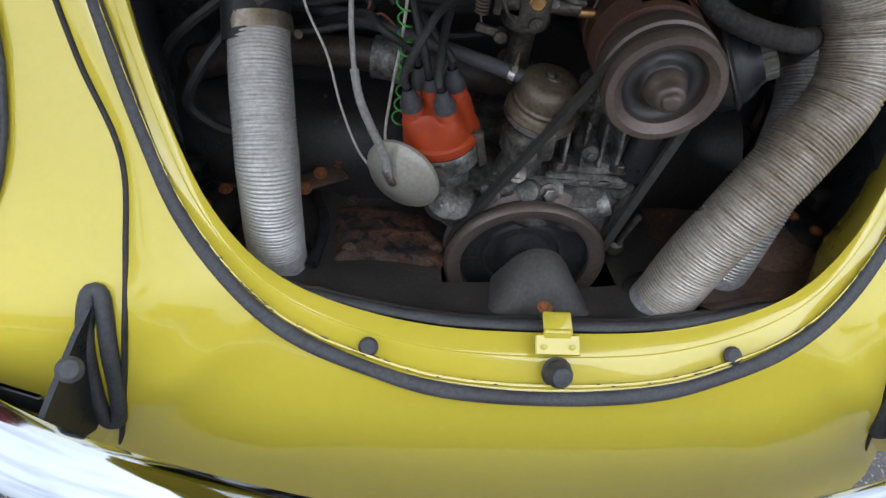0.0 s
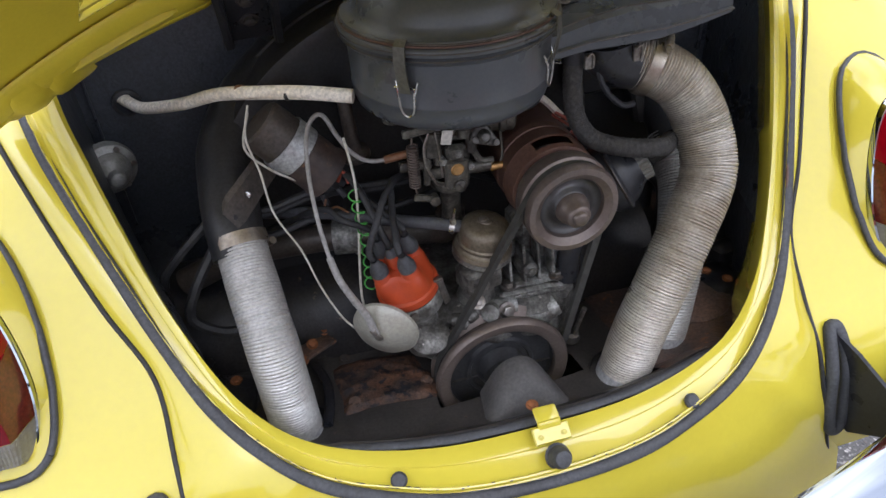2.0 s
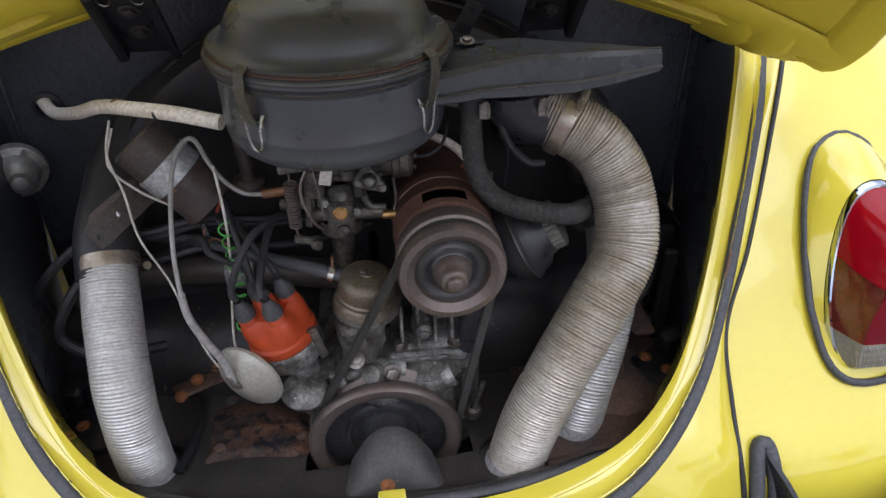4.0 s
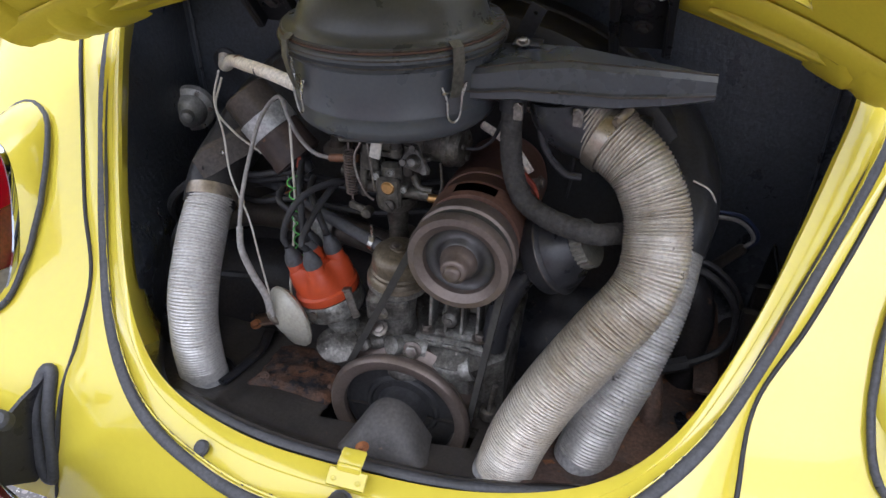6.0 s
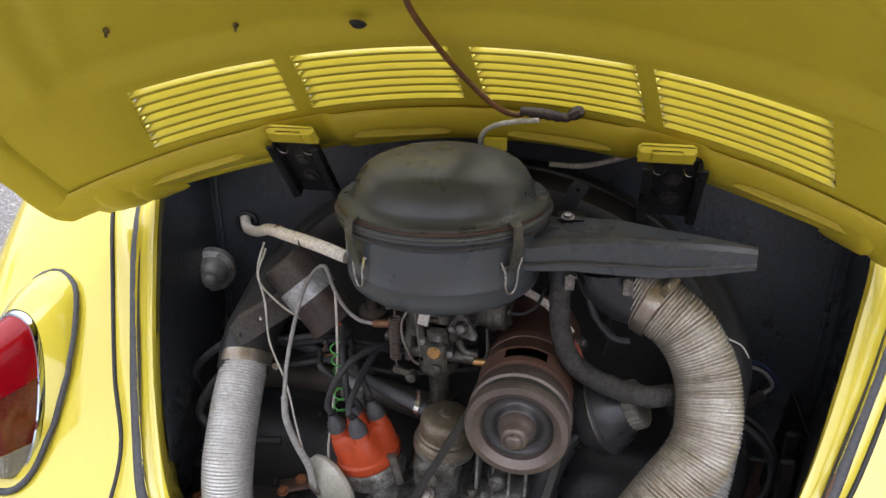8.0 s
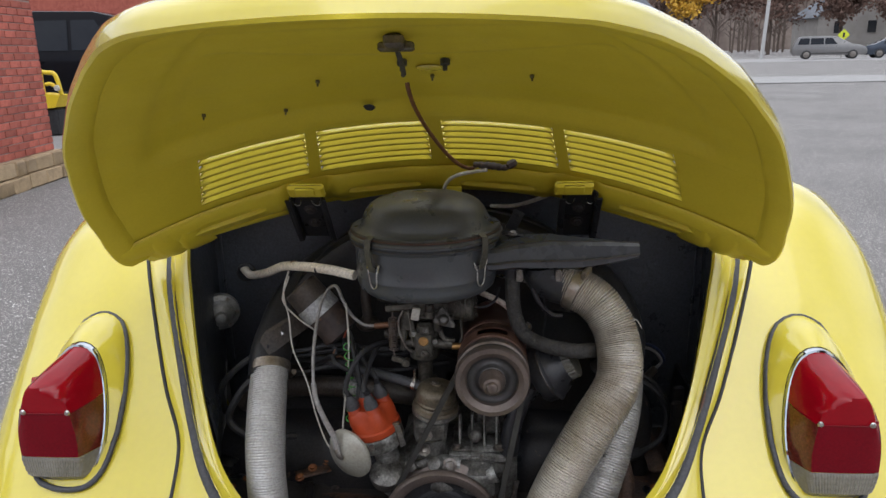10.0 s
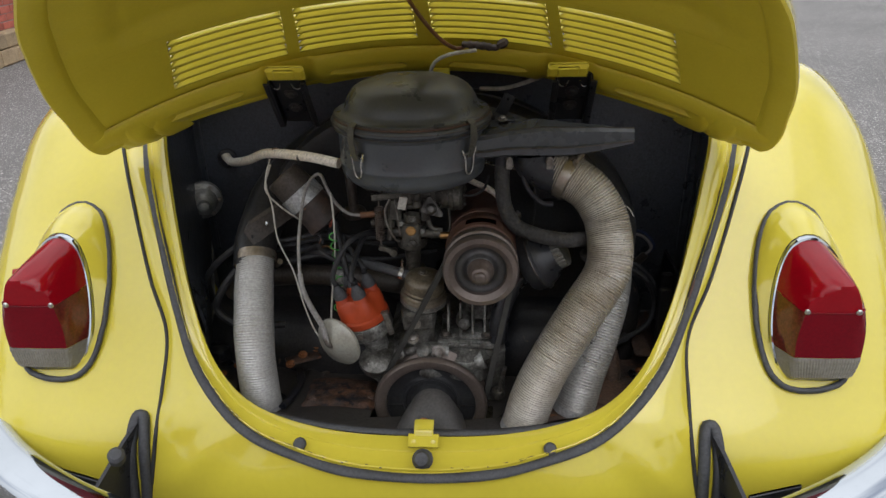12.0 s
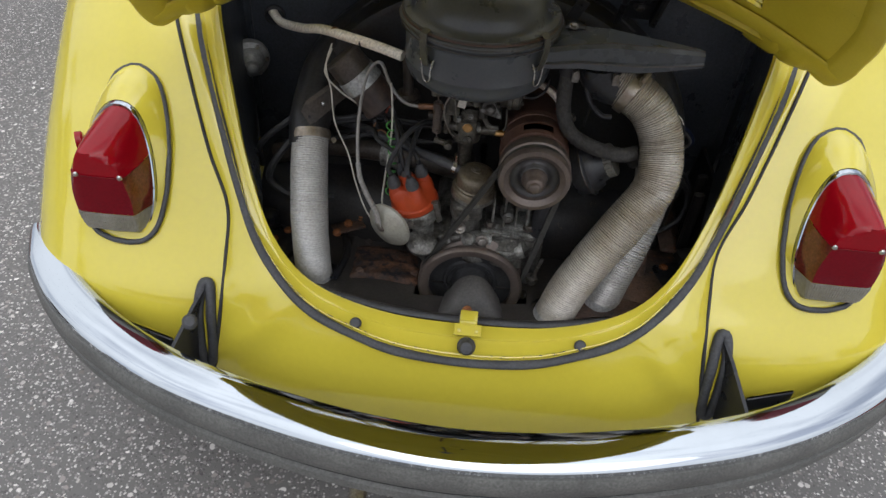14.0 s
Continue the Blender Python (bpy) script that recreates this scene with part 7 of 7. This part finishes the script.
wire(RUBBER_DARK, "black cable beside the bay wall", [(-0.33, 0.34, 0.735), (-0.38, 0.32, 0.70), (-0.41, 0.33, 0.66), (-0.42, 0.36, 0.60)], 0.006)
fp = thing("fuel_filter", (-0.145, 0.34, 0.80), "brown throttle-side fitting on a pale pipe", "fitting")
s = Shape()
s.turn([(0.018, -0.004), (0.021, 0.0), (0.020, 0.006), (0.011, 0.010), (0.008, 0.02)], (-0.141, 0.358, 0.776), (0, -0.2, 1), 22)
s.tube([(-0.141, 0.358, 0.785), (-0.145, 0.362, 0.86)], 0.009, 12)
part("fitting_body", s, COIL, fp)
# right side: cables, connector and white-tipped lead
wire(RUBBER_DARK, "black cable looped beside the bay wall", [(0.315, 0.365, 0.672), (0.340, 0.362, 0.670), (0.368, 0.360, 0.650), (0.385, 0.360, 0.620), (0.388, 0.358, 0.590), (0.378, 0.352, 0.563), (0.352, 0.342, 0.547), (0.315, 0.330, 0.538)], 0.0050, 50)
wire(RUBBER_DARK, "second black cable beside the bay wall", [(0.315, 0.375, 0.680), (0.345, 0.372, 0.676), (0.375, 0.372, 0.652), (0.392, 0.372, 0.618), (0.396, 0.372, 0.580)], 0.0038, 40)
wire(RUBBER_DARK, "thick black lead on the tin", [(0.285, 0.318, 0.534), (0.31, 0.328, 0.537), (0.34, 0.338, 0.543)], 0.0100, 10)
wire(WHITE_WIRE, "frayed white wire end", [(0.283, 0.250, 0.555), (0.276, 0.244, 0.548), (0.270, 0.240, 0.538)], 0.0014, 8)
wire(WHITE_WIRE, "thin frayed white wire strand", [(0.283, 0.250, 0.555), (0.292, 0.246, 0.556), (0.298, 0.244, 0.562)], 0.0012, 8)
cn = thing("wire_connector", (0.38, 0.50, 0.60), "small dark plug connector on two wires", "connector")
s = Shape()
s.box((0.056, 0.014, 0.014), Matrix.Translation((0.379, 0.500, 0.612)) @ Matrix.Rotation(radians(-49), 4, "Y"), 0.003)
part("connector_shell", s, COIL, cn)
part("connector_wire", Shape().tube([(0.396, 0.500, 0.632), (0.406, 0.500, 0.646), (0.396, 0.498, 0.664), (0.378, 0.495, 0.676), (0.350, 0.49, 0.680)], 0.0030, 8, n=24), GREY_HOSE, cn)
part("connector_wire", Shape().tube([(0.398, 0.502, 0.630), (0.412, 0.502, 0.647), (0.401, 0.500, 0.669), (0.380, 0.497, 0.683), (0.350, 0.492, 0.687)], 0.0026, 8, n=24), BLUE_WIRE, cn)
wire(WHITE_WIRE, "white wire behind the long duct", [(0.305, 0.345, 0.80), (0.325, 0.345, 0.79), (0.335, 0.345, 0.77), (0.332, 0.345, 0.75)], 0.0012, 16)
wire(STEEL, "bright throttle rod under the air cleaner", [(0.045, 0.36, 0.875), (0.10, 0.34, 0.870), (0.175, 0.315, 0.862)], 0.0028, 8)
wire(RED_WIRE, "red wire loop behind the generator", [(0.110, 0.30, 0.815), (0.132, 0.29, 0.800), (0.140, 0.285, 0.782), (0.128, 0.29, 0.79)], 0.0022, 20)
wire(RED_WIRE, "red wire behind the generator", [(0.108, 0.305, 0.810), (0.136, 0.292, 0.788), (0.134, 0.288, 0.768)], 0.0018, 20)
wire(RUBBER_DARK, "thin black wire down the shroud", [(0.165, 0.36, 0.84), (0.17, 0.345, 0.80), (0.165, 0.34, 0.76)], 0.002, 20)
wire(CREAM, "pale strap beside the generator", [(0.060, 0.34, 0.842), (0.10, 0.325, 0.826), (0.125, 0.315, 0.800)], 0.005, 12)
s = Shape()
s.box((0.02, 0.03, 0.12), Matrix.Translation((0.255, 0.37, 0.80)) @ Matrix.Rotation(-0.25, 4, "Y"), 0.005)
s.box((0.09, 0.02, 0.06), Matrix.Translation((0.21, 0.385, 0.82)), 0.006)
single("shroud_bracket", s, SHROUD, (0.25, 0.38, 0.76), "grey sheet-metal bracket on the shroud", "bracket")
# lid spring, wire harness and stay under the arch
s = Shape()
for x0 in (-0.005, 0.045):
    n = 14 * 8
    s.tube([(x0 + 0.045 * k / n, 0.50 + 0.011 * math.cos(2 * math.pi * k / 14), 1.008 + 0.011 * math.sin(2 * math.pi * k / 14)) for k in range(n + 1)], 0.0022, 6)
single("lid_spring", s, PULLEY_DARK, (0.04, 0.50, 1.0), "dark coiled torsion spring of the lid", "spring")
wire(WHITE_WIRE, "long pale stay rod behind the air cleaner", [(0.075, 0.47, 0.965), (0.12, 0.468, 0.966), (0.17, 0.462, 0.982), (0.21, 0.455, 1.002)], 0.0038, 16)
cw = thing("lamp_wire", (0.0, 0.40, 1.04), "brown plate-lamp wire with a taped connector", "wire")
s = Shape()
s.tube([lid_point(0.312, -0.034, -0.008), lid_point(0.302, -0.032, 0.004), lid_point(0.24, -0.027, 0.012), lid_point(0.16, -0.008, 0.018), lid_point(0.10, 0.018, 0.022), lid_point(0.070, 0.042, 0.020), V(0.062, 0.352, 1.062)], 0.0032, 8, n=40)
part("brown_lead", s, BROWN_WIRE, cw)
s = Shape()
s.tube([(0.050, 0.350, 1.060), (0.064, 0.349, 1.059), (0.082, 0.350, 1.057), (0.100, 0.351, 1.054), (0.112, 0.350, 1.057)], lambda u, l: 0.0075 * (0.6 + 0.5 * math.sin(2.6 * u + 0.4)) + 0.0008 * math.sin(40 * u), 12, n=26, flat=0.75)
s.box((0.018, 0.014, 0.014), Matrix.Translation((0.112, 0.350, 1.060)) @ Matrix.Rotation(-0.5, 4, "Y"), 0.004)
part("taped_connector", s, FLAKING_COIL, cw, "grimy brown taped connector")
s = Shape()
s.tube([(0.072, 0.342, 1.052), (0.050, 0.346, 1.049), (0.022, 0.352, 1.042), (0.004, 0.365, 1.028), (-0.002, 0.385, 1.005), (0.006, 0.41, 0.97)], 0.0030, 10, n=24)
part("pale_lead", s, WHITE_WIRE, cw, "pale stained lead")
s = Shape()
s.box((0.030, 0.010, 0.018), Matrix.Translation((0.012, 0.408, 1.005)), 0.002)
single("wire_clip", s, YELLOW, (0.012, 0.408, 1.005), "small yellow painted wire clip on the arch", "clip")


# ---- surroundings ----
def strip(name, pts, z, material, label, category, kind="structure"):
    s = Shape()
    s.cap([(x, y, z) for x, y in pts])
    return single(name, s, material, (*pts[0], z), label, category, kind=kind)


strip("pavement", [(2, 24.0), (60, 20.5), (60, 25.0), (2, 29.0)], 0.02, CONCRETE, "pale concrete pavement strip across the car park", "pavement")
strip("road", [(-80, 58), (160, 44), (160, 56), (-80, 70)], 0.01, CONCRETE, "pale grey road beyond the car park", "road")

# brick building with a stone plinth; bricks of the near corner are separate
wall = thing("wall_brick", (-4.9, 6.9, 0), "red brick building corner on a buff stone plinth", "wall", kind="structure")
U = V(0.10, -1.0, 0).normalized()
N = V(1.0, 0.10, 0).normalized()
P0 = V(-4.82, 6.80, 0)
s = Shape()
s.grid([[P0 + U * a + N * 0.024 + V(0, 0, z) for a in (0.012, 1.5, 3.1)] for z in (0.0, 1.5, 3.2)], flip=False)
s.grid([[P0 - N * a + U * 0.012 + V(0, 0, z) for a in (-0.024, 3, 12)] for z in (0.0, 1.5, 3.2)], flip=True)
part("mortar_bed", s, MORTAR, wall, "recessed pale mortar")
rot = math.atan2(U.y, U.x)
rnd = random.Random(4)
sizes = {k: Shape().box((w, 0.06, 0.0655), Matrix(), 0.004).mesh("brick", BRICK) for k, w in (("whole", 0.188), ("half", 0.090))}
for r in range(21):
    a = 0.0
    while a < 2.75:
        k = "half" if r % 2 and a == 0.0 else "whole"
        w = 0.188 if k == "whole" else 0.090
        ob = new("brick", sizes[k])
        p = P0 + U * (a + w / 2) + N * 0.002 + V(0, 0, 0.338 + 0.073 * r)
        ob.parent = wall
        ob.matrix_basis = Matrix.Translation(p - wall.location + N * rnd.uniform(-0.004, 0.003) + V(0, 0, rnd.uniform(-0.002, 0.002))) @ Matrix.Rotation(rot + rnd.uniform(-0.012, 0.012), 4, "Z")
        a += w + 0.009
part("upper_wall", Shape().box((3.1, 0.05, 1.32), Matrix.Translation(P0 + U * 1.562 + N * 0.004 + V(0, 0, 2.51)) @ Matrix.Rotation(rot, 4, "Z")), BRICK, wall)
# rough buff stones in two uneven courses
for r, (z, h) in enumerate(((0.075, 0.145), (0.226, 0.148))):
    a = -0.02
    while a < 3.0:
        w = rnd.uniform(0.16, 0.38)
        sh = Shape().box((w - 0.010, 0.22, h), Matrix(), 0.014)
        sh.v = [(x + rnd.uniform(-0.006, 0.006), y + rnd.uniform(-0.008, 0.008), q + rnd.uniform(-0.004, 0.004)) for x, y, q in sh.v]
        ob = new("plinth_stone", sh.mesh("plinth_stone", STONE))
        ob.parent = wall
        ob.matrix_basis = Matrix.Translation(P0 + U * (a + w / 2) + N * (0.028 + 0.016 * (1 - r)) + V(0, 0, z) - wall.location) @ Matrix.Rotation(rot, 4, "Z")
        a += w
far = thing("building_far", (-14, 26, 0), "red brick building behind the parked car", "building", kind="structure")
part("wall", Shape().box((14, 1, 8), Matrix.Translation((-15, 26, 4)) @ Matrix.Rotation(0.5, 4, "Z")), BRICK, far)


def parked_car(base, turn, paint, label, length=4.8, width=1.85, height=1.7, van=True):
    ob = thing("parked_car", base, label, "car")
    ob.rotation_euler.z = turn
    h = height
    if van:
        prof = [(-0.47, 0.16), (-0.495, 0.24), (-0.50, 0.42), (-0.485, 0.58), (-0.455, 0.80), (-0.43, 0.93), (-0.38, 0.985), (-0.20, 1.0), (0.02, 0.985), (0.12, 0.93), (0.22, 0.76), (0.29, 0.645), (0.40, 0.59), (0.465, 0.52), (0.495, 0.40), (0.50, 0.24), (0.47, 0.16)]
        glazing = ((-0.425, -0.27), (-0.255, -0.08), (-0.065, 0.10))
        belt, top = 0.62, 0.91
    else:
        prof = [(-0.47, 0.17), (-0.495, 0.26), (-0.50, 0.50), (-0.48, 0.63), (-0.38, 0.68), (-0.30, 0.80), (-0.20, 0.94), (-0.08, 1.0), (0.04, 0.98), (0.14, 0.86), (0.24, 0.70), (0.38, 0.64), (0.46, 0.56), (0.495, 0.42), (0.50, 0.26), (0.47, 0.17)]
        glazing = ((-0.25, -0.10), (-0.085, 0.09))
        belt, top = 0.68, 0.93

    def side(z):
        """Half the width at a share of the height: full at the waist, leaning in above the belt."""
        return width / 2 * (1 - 0.05 * max(0, 0.35 - z) / 0.2 - 0.17 * max(0, z - belt) / (1 - belt))

    rows = []
    for w, inset in ((-1, 0.035), (-0.985, 0.012), (-0.95, 0.0), (-0.5, -0.004), (0.5, -0.004), (0.95, 0.0), (0.985, 0.012), (1, 0.035)):
        rows.append([V(x * length * (1 - inset), w * side(z), (0.5 + (z - 0.5) * (1 - inset)) * h) for x, z in prof])
    sh = Shape().grid(rows, flip=True)
    sh.cap(rows[0])
    sh.cap(rows[-1], flip=True)
    local_part("body", sh, paint, ob)
    for sd in (-1, 1):
        for i, (x0, x1) in enumerate(glazing):
            lean0 = 0.03 if i == 0 else 0.0
            lean1 = -0.07 if i == len(glazing) - 1 else 0.0
            q = Shape().grid([[V((x0 + lean0 * u + (x1 + lean1 * u - x0 - lean0 * u) * v) * length, sd * (side(belt + 0.02 + (top - belt - 0.02) * u) + 0.006), (belt + 0.02 + (top - belt - 0.02) * u) * h) for v in (0, 0.5, 1)] for u in (0, 0.5, 1)])
            local_part("window", q, GLASS, ob)
        for x in (-0.30, 0.315):
            q = Shape().turn([(0.0, 0.09), (0.2, 0.10), (0.22, 0.09), (0.33, 0.08), (0.34, 0.0), (0.33, -0.1)], (x * length, sd * (width / 2 - 0.08), 0.34), (0, sd, 0), 26)
            wh = local_part("wheel", q, RUBBER_DARK, ob)
            q = Shape().turn([(0.0, 0.105), (0.19, 0.11), (0.215, 0.10)], (x * length, sd * (width / 2 - 0.08), 0.34), (0, sd, 0), 20)
            local_part("rim", q, STEEL_DULL, wh)
        for x in (-0.20, -0.03):
            q = Shape().box((0.20, 0.03, 0.028), Matrix.Translation((x * length, sd * (side(belt - 0.08) + 0.008), (belt - 0.08) * h)), 0.01)
            local_part("door_handle", q, paint, ob)
        q = Shape().box((0.62 * length, 0.02, 0.05), Matrix.Translation((0, sd * (side(0.26) + 0.006), 0.26 * h)), 0.008)
        local_part("sill_moulding", q, RUBBER_DARK, ob)
    return ob


def local_part(name, shape, material, parent):
    ob = new(name, shape.mesh(name, material))
    ob.parent = parent
    return ob


parked_car((-8.5, 15.2, 0), radians(4), CAR_BLACK, "black parked van seen behind the brick corner", 5.3, 2.0, 2.25)
parked_car((25.2, 58.5, 0), radians(-18), CAR_SILVER, "silver minivan parked across the road", 5.1, 1.95, 1.70)
parked_car((29.9, 57.6, 0), radians(-14), CAR_BLUE, "dark blue car parked across the road", 4.7, 1.85, 1.5, van=False)
mc = thing("yellow_machine", (-7.40, 11.3, 0), "yellow machine with an open guard and small lamp", "machine")
s = Shape()
s.tube([(-7.56, 11.1, 0.62), (-7.56, 11.1, 1.03), (-7.44, 11.1, 1.05), (-7.34, 11.1, 1.04), (-7.29, 11.1, 0.94), (-7.25, 11.1, 0.68)], 0.036, 12, n=24)
part("guard", s, EQUIP, mc)
s = Shape()
s.tube([(-7.50, 11.1, 0.86), (-7.42, 11.1, 0.87), (-7.35, 11.1, 0.83)], 0.030, 10, n=10)
part("grip_bar", s, EQUIP, mc)
s = Shape()
s.prism([(-0.18, 0.0), (0.06, 0.02), (0.16, 0.22), (-0.18, 0.26)], 0.30, Matrix(((1, 0, 0, -7.42), (0, 0, 1, 11.05), (0, 1, 0, 0.46), (0, 0, 0, 1))))
part("housing", s, EQUIP, mc)
s = Shape()
s.box((0.26, 0.26, 0.46), Matrix.Translation((-7.50, 11.22, 0.23)), 0.03)
part("base", s, RUBBER_DARK, mc)
s = Shape()
s.turn([(0.05, 0), (0.045, 0.03), (0, 0.04)], (-7.26, 11.02, 0.80), (0, -1, 0), 14)
part("lamp", s, WHITE_WIRE, mc)


def tree(base, height, spread, leaf, label, seed, clumps=500, size=0.5):
    rnd = random.Random(seed)
    ob = thing("tree", base, label, "tree", "trees across the road")
    b = Vector(base)
    s = Shape()
    s.tube([b, b + V(0.1, 0, height * 0.3), b + V(0, 0.1, height * 0.7)], lambda u, l: 0.22 * (1 - 0.75 * u) * height / 9, 9, n=8)
    tips = []
    for k in range(16):
        a, h = rnd.uniform(0, 6.28), rnd.uniform(0.25, 0.7)
        e = b + V(math.cos(a) * spread * rnd.uniform(0.5, 1), math.sin(a) * spread * rnd.uniform(0.5, 1), height * min(1, h + rnd.uniform(0.15, 0.4)))
        s.tube([b + V(0, 0, height * h), (b + V(0, 0, height * h)).lerp(e, 0.5) + V(0, 0, 0.3), e], lambda u, l: 0.07 * (1 - 0.85 * u) * height / 9, 6, n=6)
        tips.append(e)
    part("trunk", s, BARK, ob)
    c = Shape()
    for k in range(clumps):
        t = rnd.choice(tips)
        p = t.lerp(b + V(0, 0, height * 0.55), rnd.random() * 0.6) + V(rnd.gauss(0, 0.16), rnd.gauss(0, 0.16), rnd.gauss(0, 0.14)) * spread
        n = V(rnd.gauss(0, 1), rnd.gauss(0, 1), rnd.gauss(0, 1)).normalized()
        u = n.orthogonal().normalized() * size * rnd.uniform(0.4, 1)
        w = n.cross(u) * rnd.uniform(0.5, 1)
        c.cap([p + u, p + w * 0.8 + u * 0.2, p - u * 0.9, p - w])
    part("crown", c, leaf, ob)


tree((19.5, 78, 0), 9.0, 2.6, LEAF_GOLD, "golden autumn tree across the road", 1, 2600, 0.26)
tree((26, 92, 0), 10, 4.5, LEAF_RUSSET, "nearly bare russet tree across the road", 2, 2600, 0.28)
tree((31, 88, 0), 9, 4.0, LEAF_RUSSET, "nearly bare brown tree across the road", 3, 2600, 0.28)
tree((42.0, 74, 0), 9, 4.5, LEAF_DARK, "dark red-brown tree across the road", 4, 2600, 0.28)
tree((22, 96, 0), 10, 4.5, LEAF_RUSSET, "bare brown tree across the road", 5, 2600, 0.28)
tree((37, 84, 0), 8, 3.6, LEAF_RUSSET, "bare brown tree in front of the house", 6, 2600, 0.28)
tree((47, 90, 0), 9, 4.2, LEAF_RUSSET, "bare russet tree beside the house", 7, 2600, 0.28)
house = thing("house", (44, 100, 0), "grey gabled house with a slate roof", "house")
s = Shape()
s.box((9, 8, 4.4), Matrix.Translation((44, 100, 2.2)))
s.prism([(-4.5, 0), (4.5, 0), (0, 3.0)], 8, Matrix(((1, 0, 0, 44), (0, 0, 1, 96), (0, 1, 0, 4.4), (0, 0, 0, 1))))
part("wall", s, HOUSE_WALL, house)
s = Shape()
for sg in (-1, 1):
    s.box((6.2, 9, 0.15), Matrix.Translation((44 + sg * 2.45, 100, 5.85)) @ Matrix.Rotation(sg * 0.588, 4, "Y"))
part("roof", s, ROOFING, house)
for x in (42, 46):
    q = Shape().box((1.0, 0.1, 1.4), Matrix.Translation((x, 95.97, 3)), 0.02)
    part("window", q, GLASS, house)
# bare woods beyond the road: thin trunks and twigs too many to count
woods = Shape()
rnd = random.Random(11)
for k in range(150):
    b = V(rnd.uniform(2, 95), rnd.uniform(104, 135), 0)
    h = rnd.uniform(6, 12)
    woods.tube([b, b + V(rnd.uniform(-0.4, 0.4), 0, h * 0.5), b + V(rnd.uniform(-0.8, 0.8), 0, h)], lambda u, l: 0.16 * (1 - 0.85 * u), 5, n=4)
    for j in range(12):
        z = h * rnd.uniform(0.2, 0.9)
        e = b + V(rnd.uniform(-2.2, 2.2), rnd.uniform(-1, 1), z + rnd.uniform(0.6, 2.2))
        woods.tube([b + V(0, 0, z), (b + V(0, 0, z)).lerp(e, 0.5) + V(0, 0, 0.2), e], lambda u, l: 0.07 * (1 - 0.7 * u), 4, n=3)
single("far_woods", woods, BARK, (40, 120, 0), "bare grey-brown woods beyond the road", "woods", kind="stuff")
ut = thing("utility_pole", (21.5, 62, 0), "pale weathered utility pole", "pole")
part("pole", Shape().tube([(21.5, 62, 0), (21.9, 62, 9)], 0.14, 10, n=4), SIDING, ut)
sg_ = thing("road_sign", (26.9, 60, 0), "lime-yellow diamond warning sign on a post", "sign")
part("post", Shape().tube([(26.9, 60.05, 0), (26.9, 60.05, 1.75)], 0.03, 8), STEEL_DULL, sg_)
part("panel", Shape().box((0.66, 0.02, 0.66), Matrix.Translation((26.9, 60, 1.75)) @ Matrix.Rotation(radians(45), 4, "Y"), 0.005), SIGN_LIME, sg_)
part("symbol", Shape().box((0.16, 0.01, 0.36), Matrix.Translation((26.9, 59.985, 1.75)), 0.004), RUBBER_DARK, sg_)
hl = Shape()
rows = []
for k in range(61):
    a = radians(-10 + 200 * k / 60)
    rows.append([V(170 * math.cos(a), 170 * math.sin(a), z) for z in (0, 15 + 2.5 * math.sin(k * 1.7) + 1.5 * math.sin(k * 4.1))])
hl.grid(rows)
single("backdrop", hl, BACKWOODS, (0, 170, 0), "distant brown wooded hills", "backdrop", kind="structure")

# unseen, added across the yard behind the viewer for reflections: brick building, tree belt
yard = thing("building_yard", (-6, -24, 0), "unseen long brick building, added across the yard for reflections", "building", kind="structure")
s = Shape()
s.box((34, 8, 6.5), Matrix.Translation((-8, -28, 3.25)), 0.05)
part("wall", s, BRICK, yard)
s = Shape()
s.box((34.6, 8.6, 0.4), Matrix.Translation((-8, -28, 6.7)), 0.05)
part("roof_edge", s, CONCRETE, yard)
for k in range(8):
    part("window", Shape().box((1.6, 0.12, 2.0), Matrix.Translation((-22 + 4 * k, -24.0, 2.6)), 0.03), GLASS, yard)
for k, (x, y) in enumerate(((16, -30), (24, -26), (31, -18), (36, -8), (38, 4), (-30, -14), (-33, -2))):
    tree((x, y, 0), 8 + k % 3, 3.6, LEAF_RUSSET if k % 2 else LEAF_DARK, "unseen brown autumn tree, added at the yard's edge for reflections", 20 + k, 420, 0.6)

# another unseen building, added to darken the horizon mirrored in the paint
side = thing("building_side", (34, -12, 0), "unseen plain brick building, added beside the yard to darken reflections", "building", kind="structure")
part("wall", Shape().box((6, 22, 7), Matrix.Translation((37, -12, 3.5)), 0.05), BRICK, side)
part("roof_edge", Shape().box((6.5, 22.5, 0.4), Matrix.Translation((37, -12, 7.2)), 0.05), CONCRETE, side)
for k in range(5):
    part("window", Shape().box((0.12, 1.6, 2.0), Matrix.Translation((34.0, -21 + 4.5 * k, 2.8)), 0.03), GLASS, side)
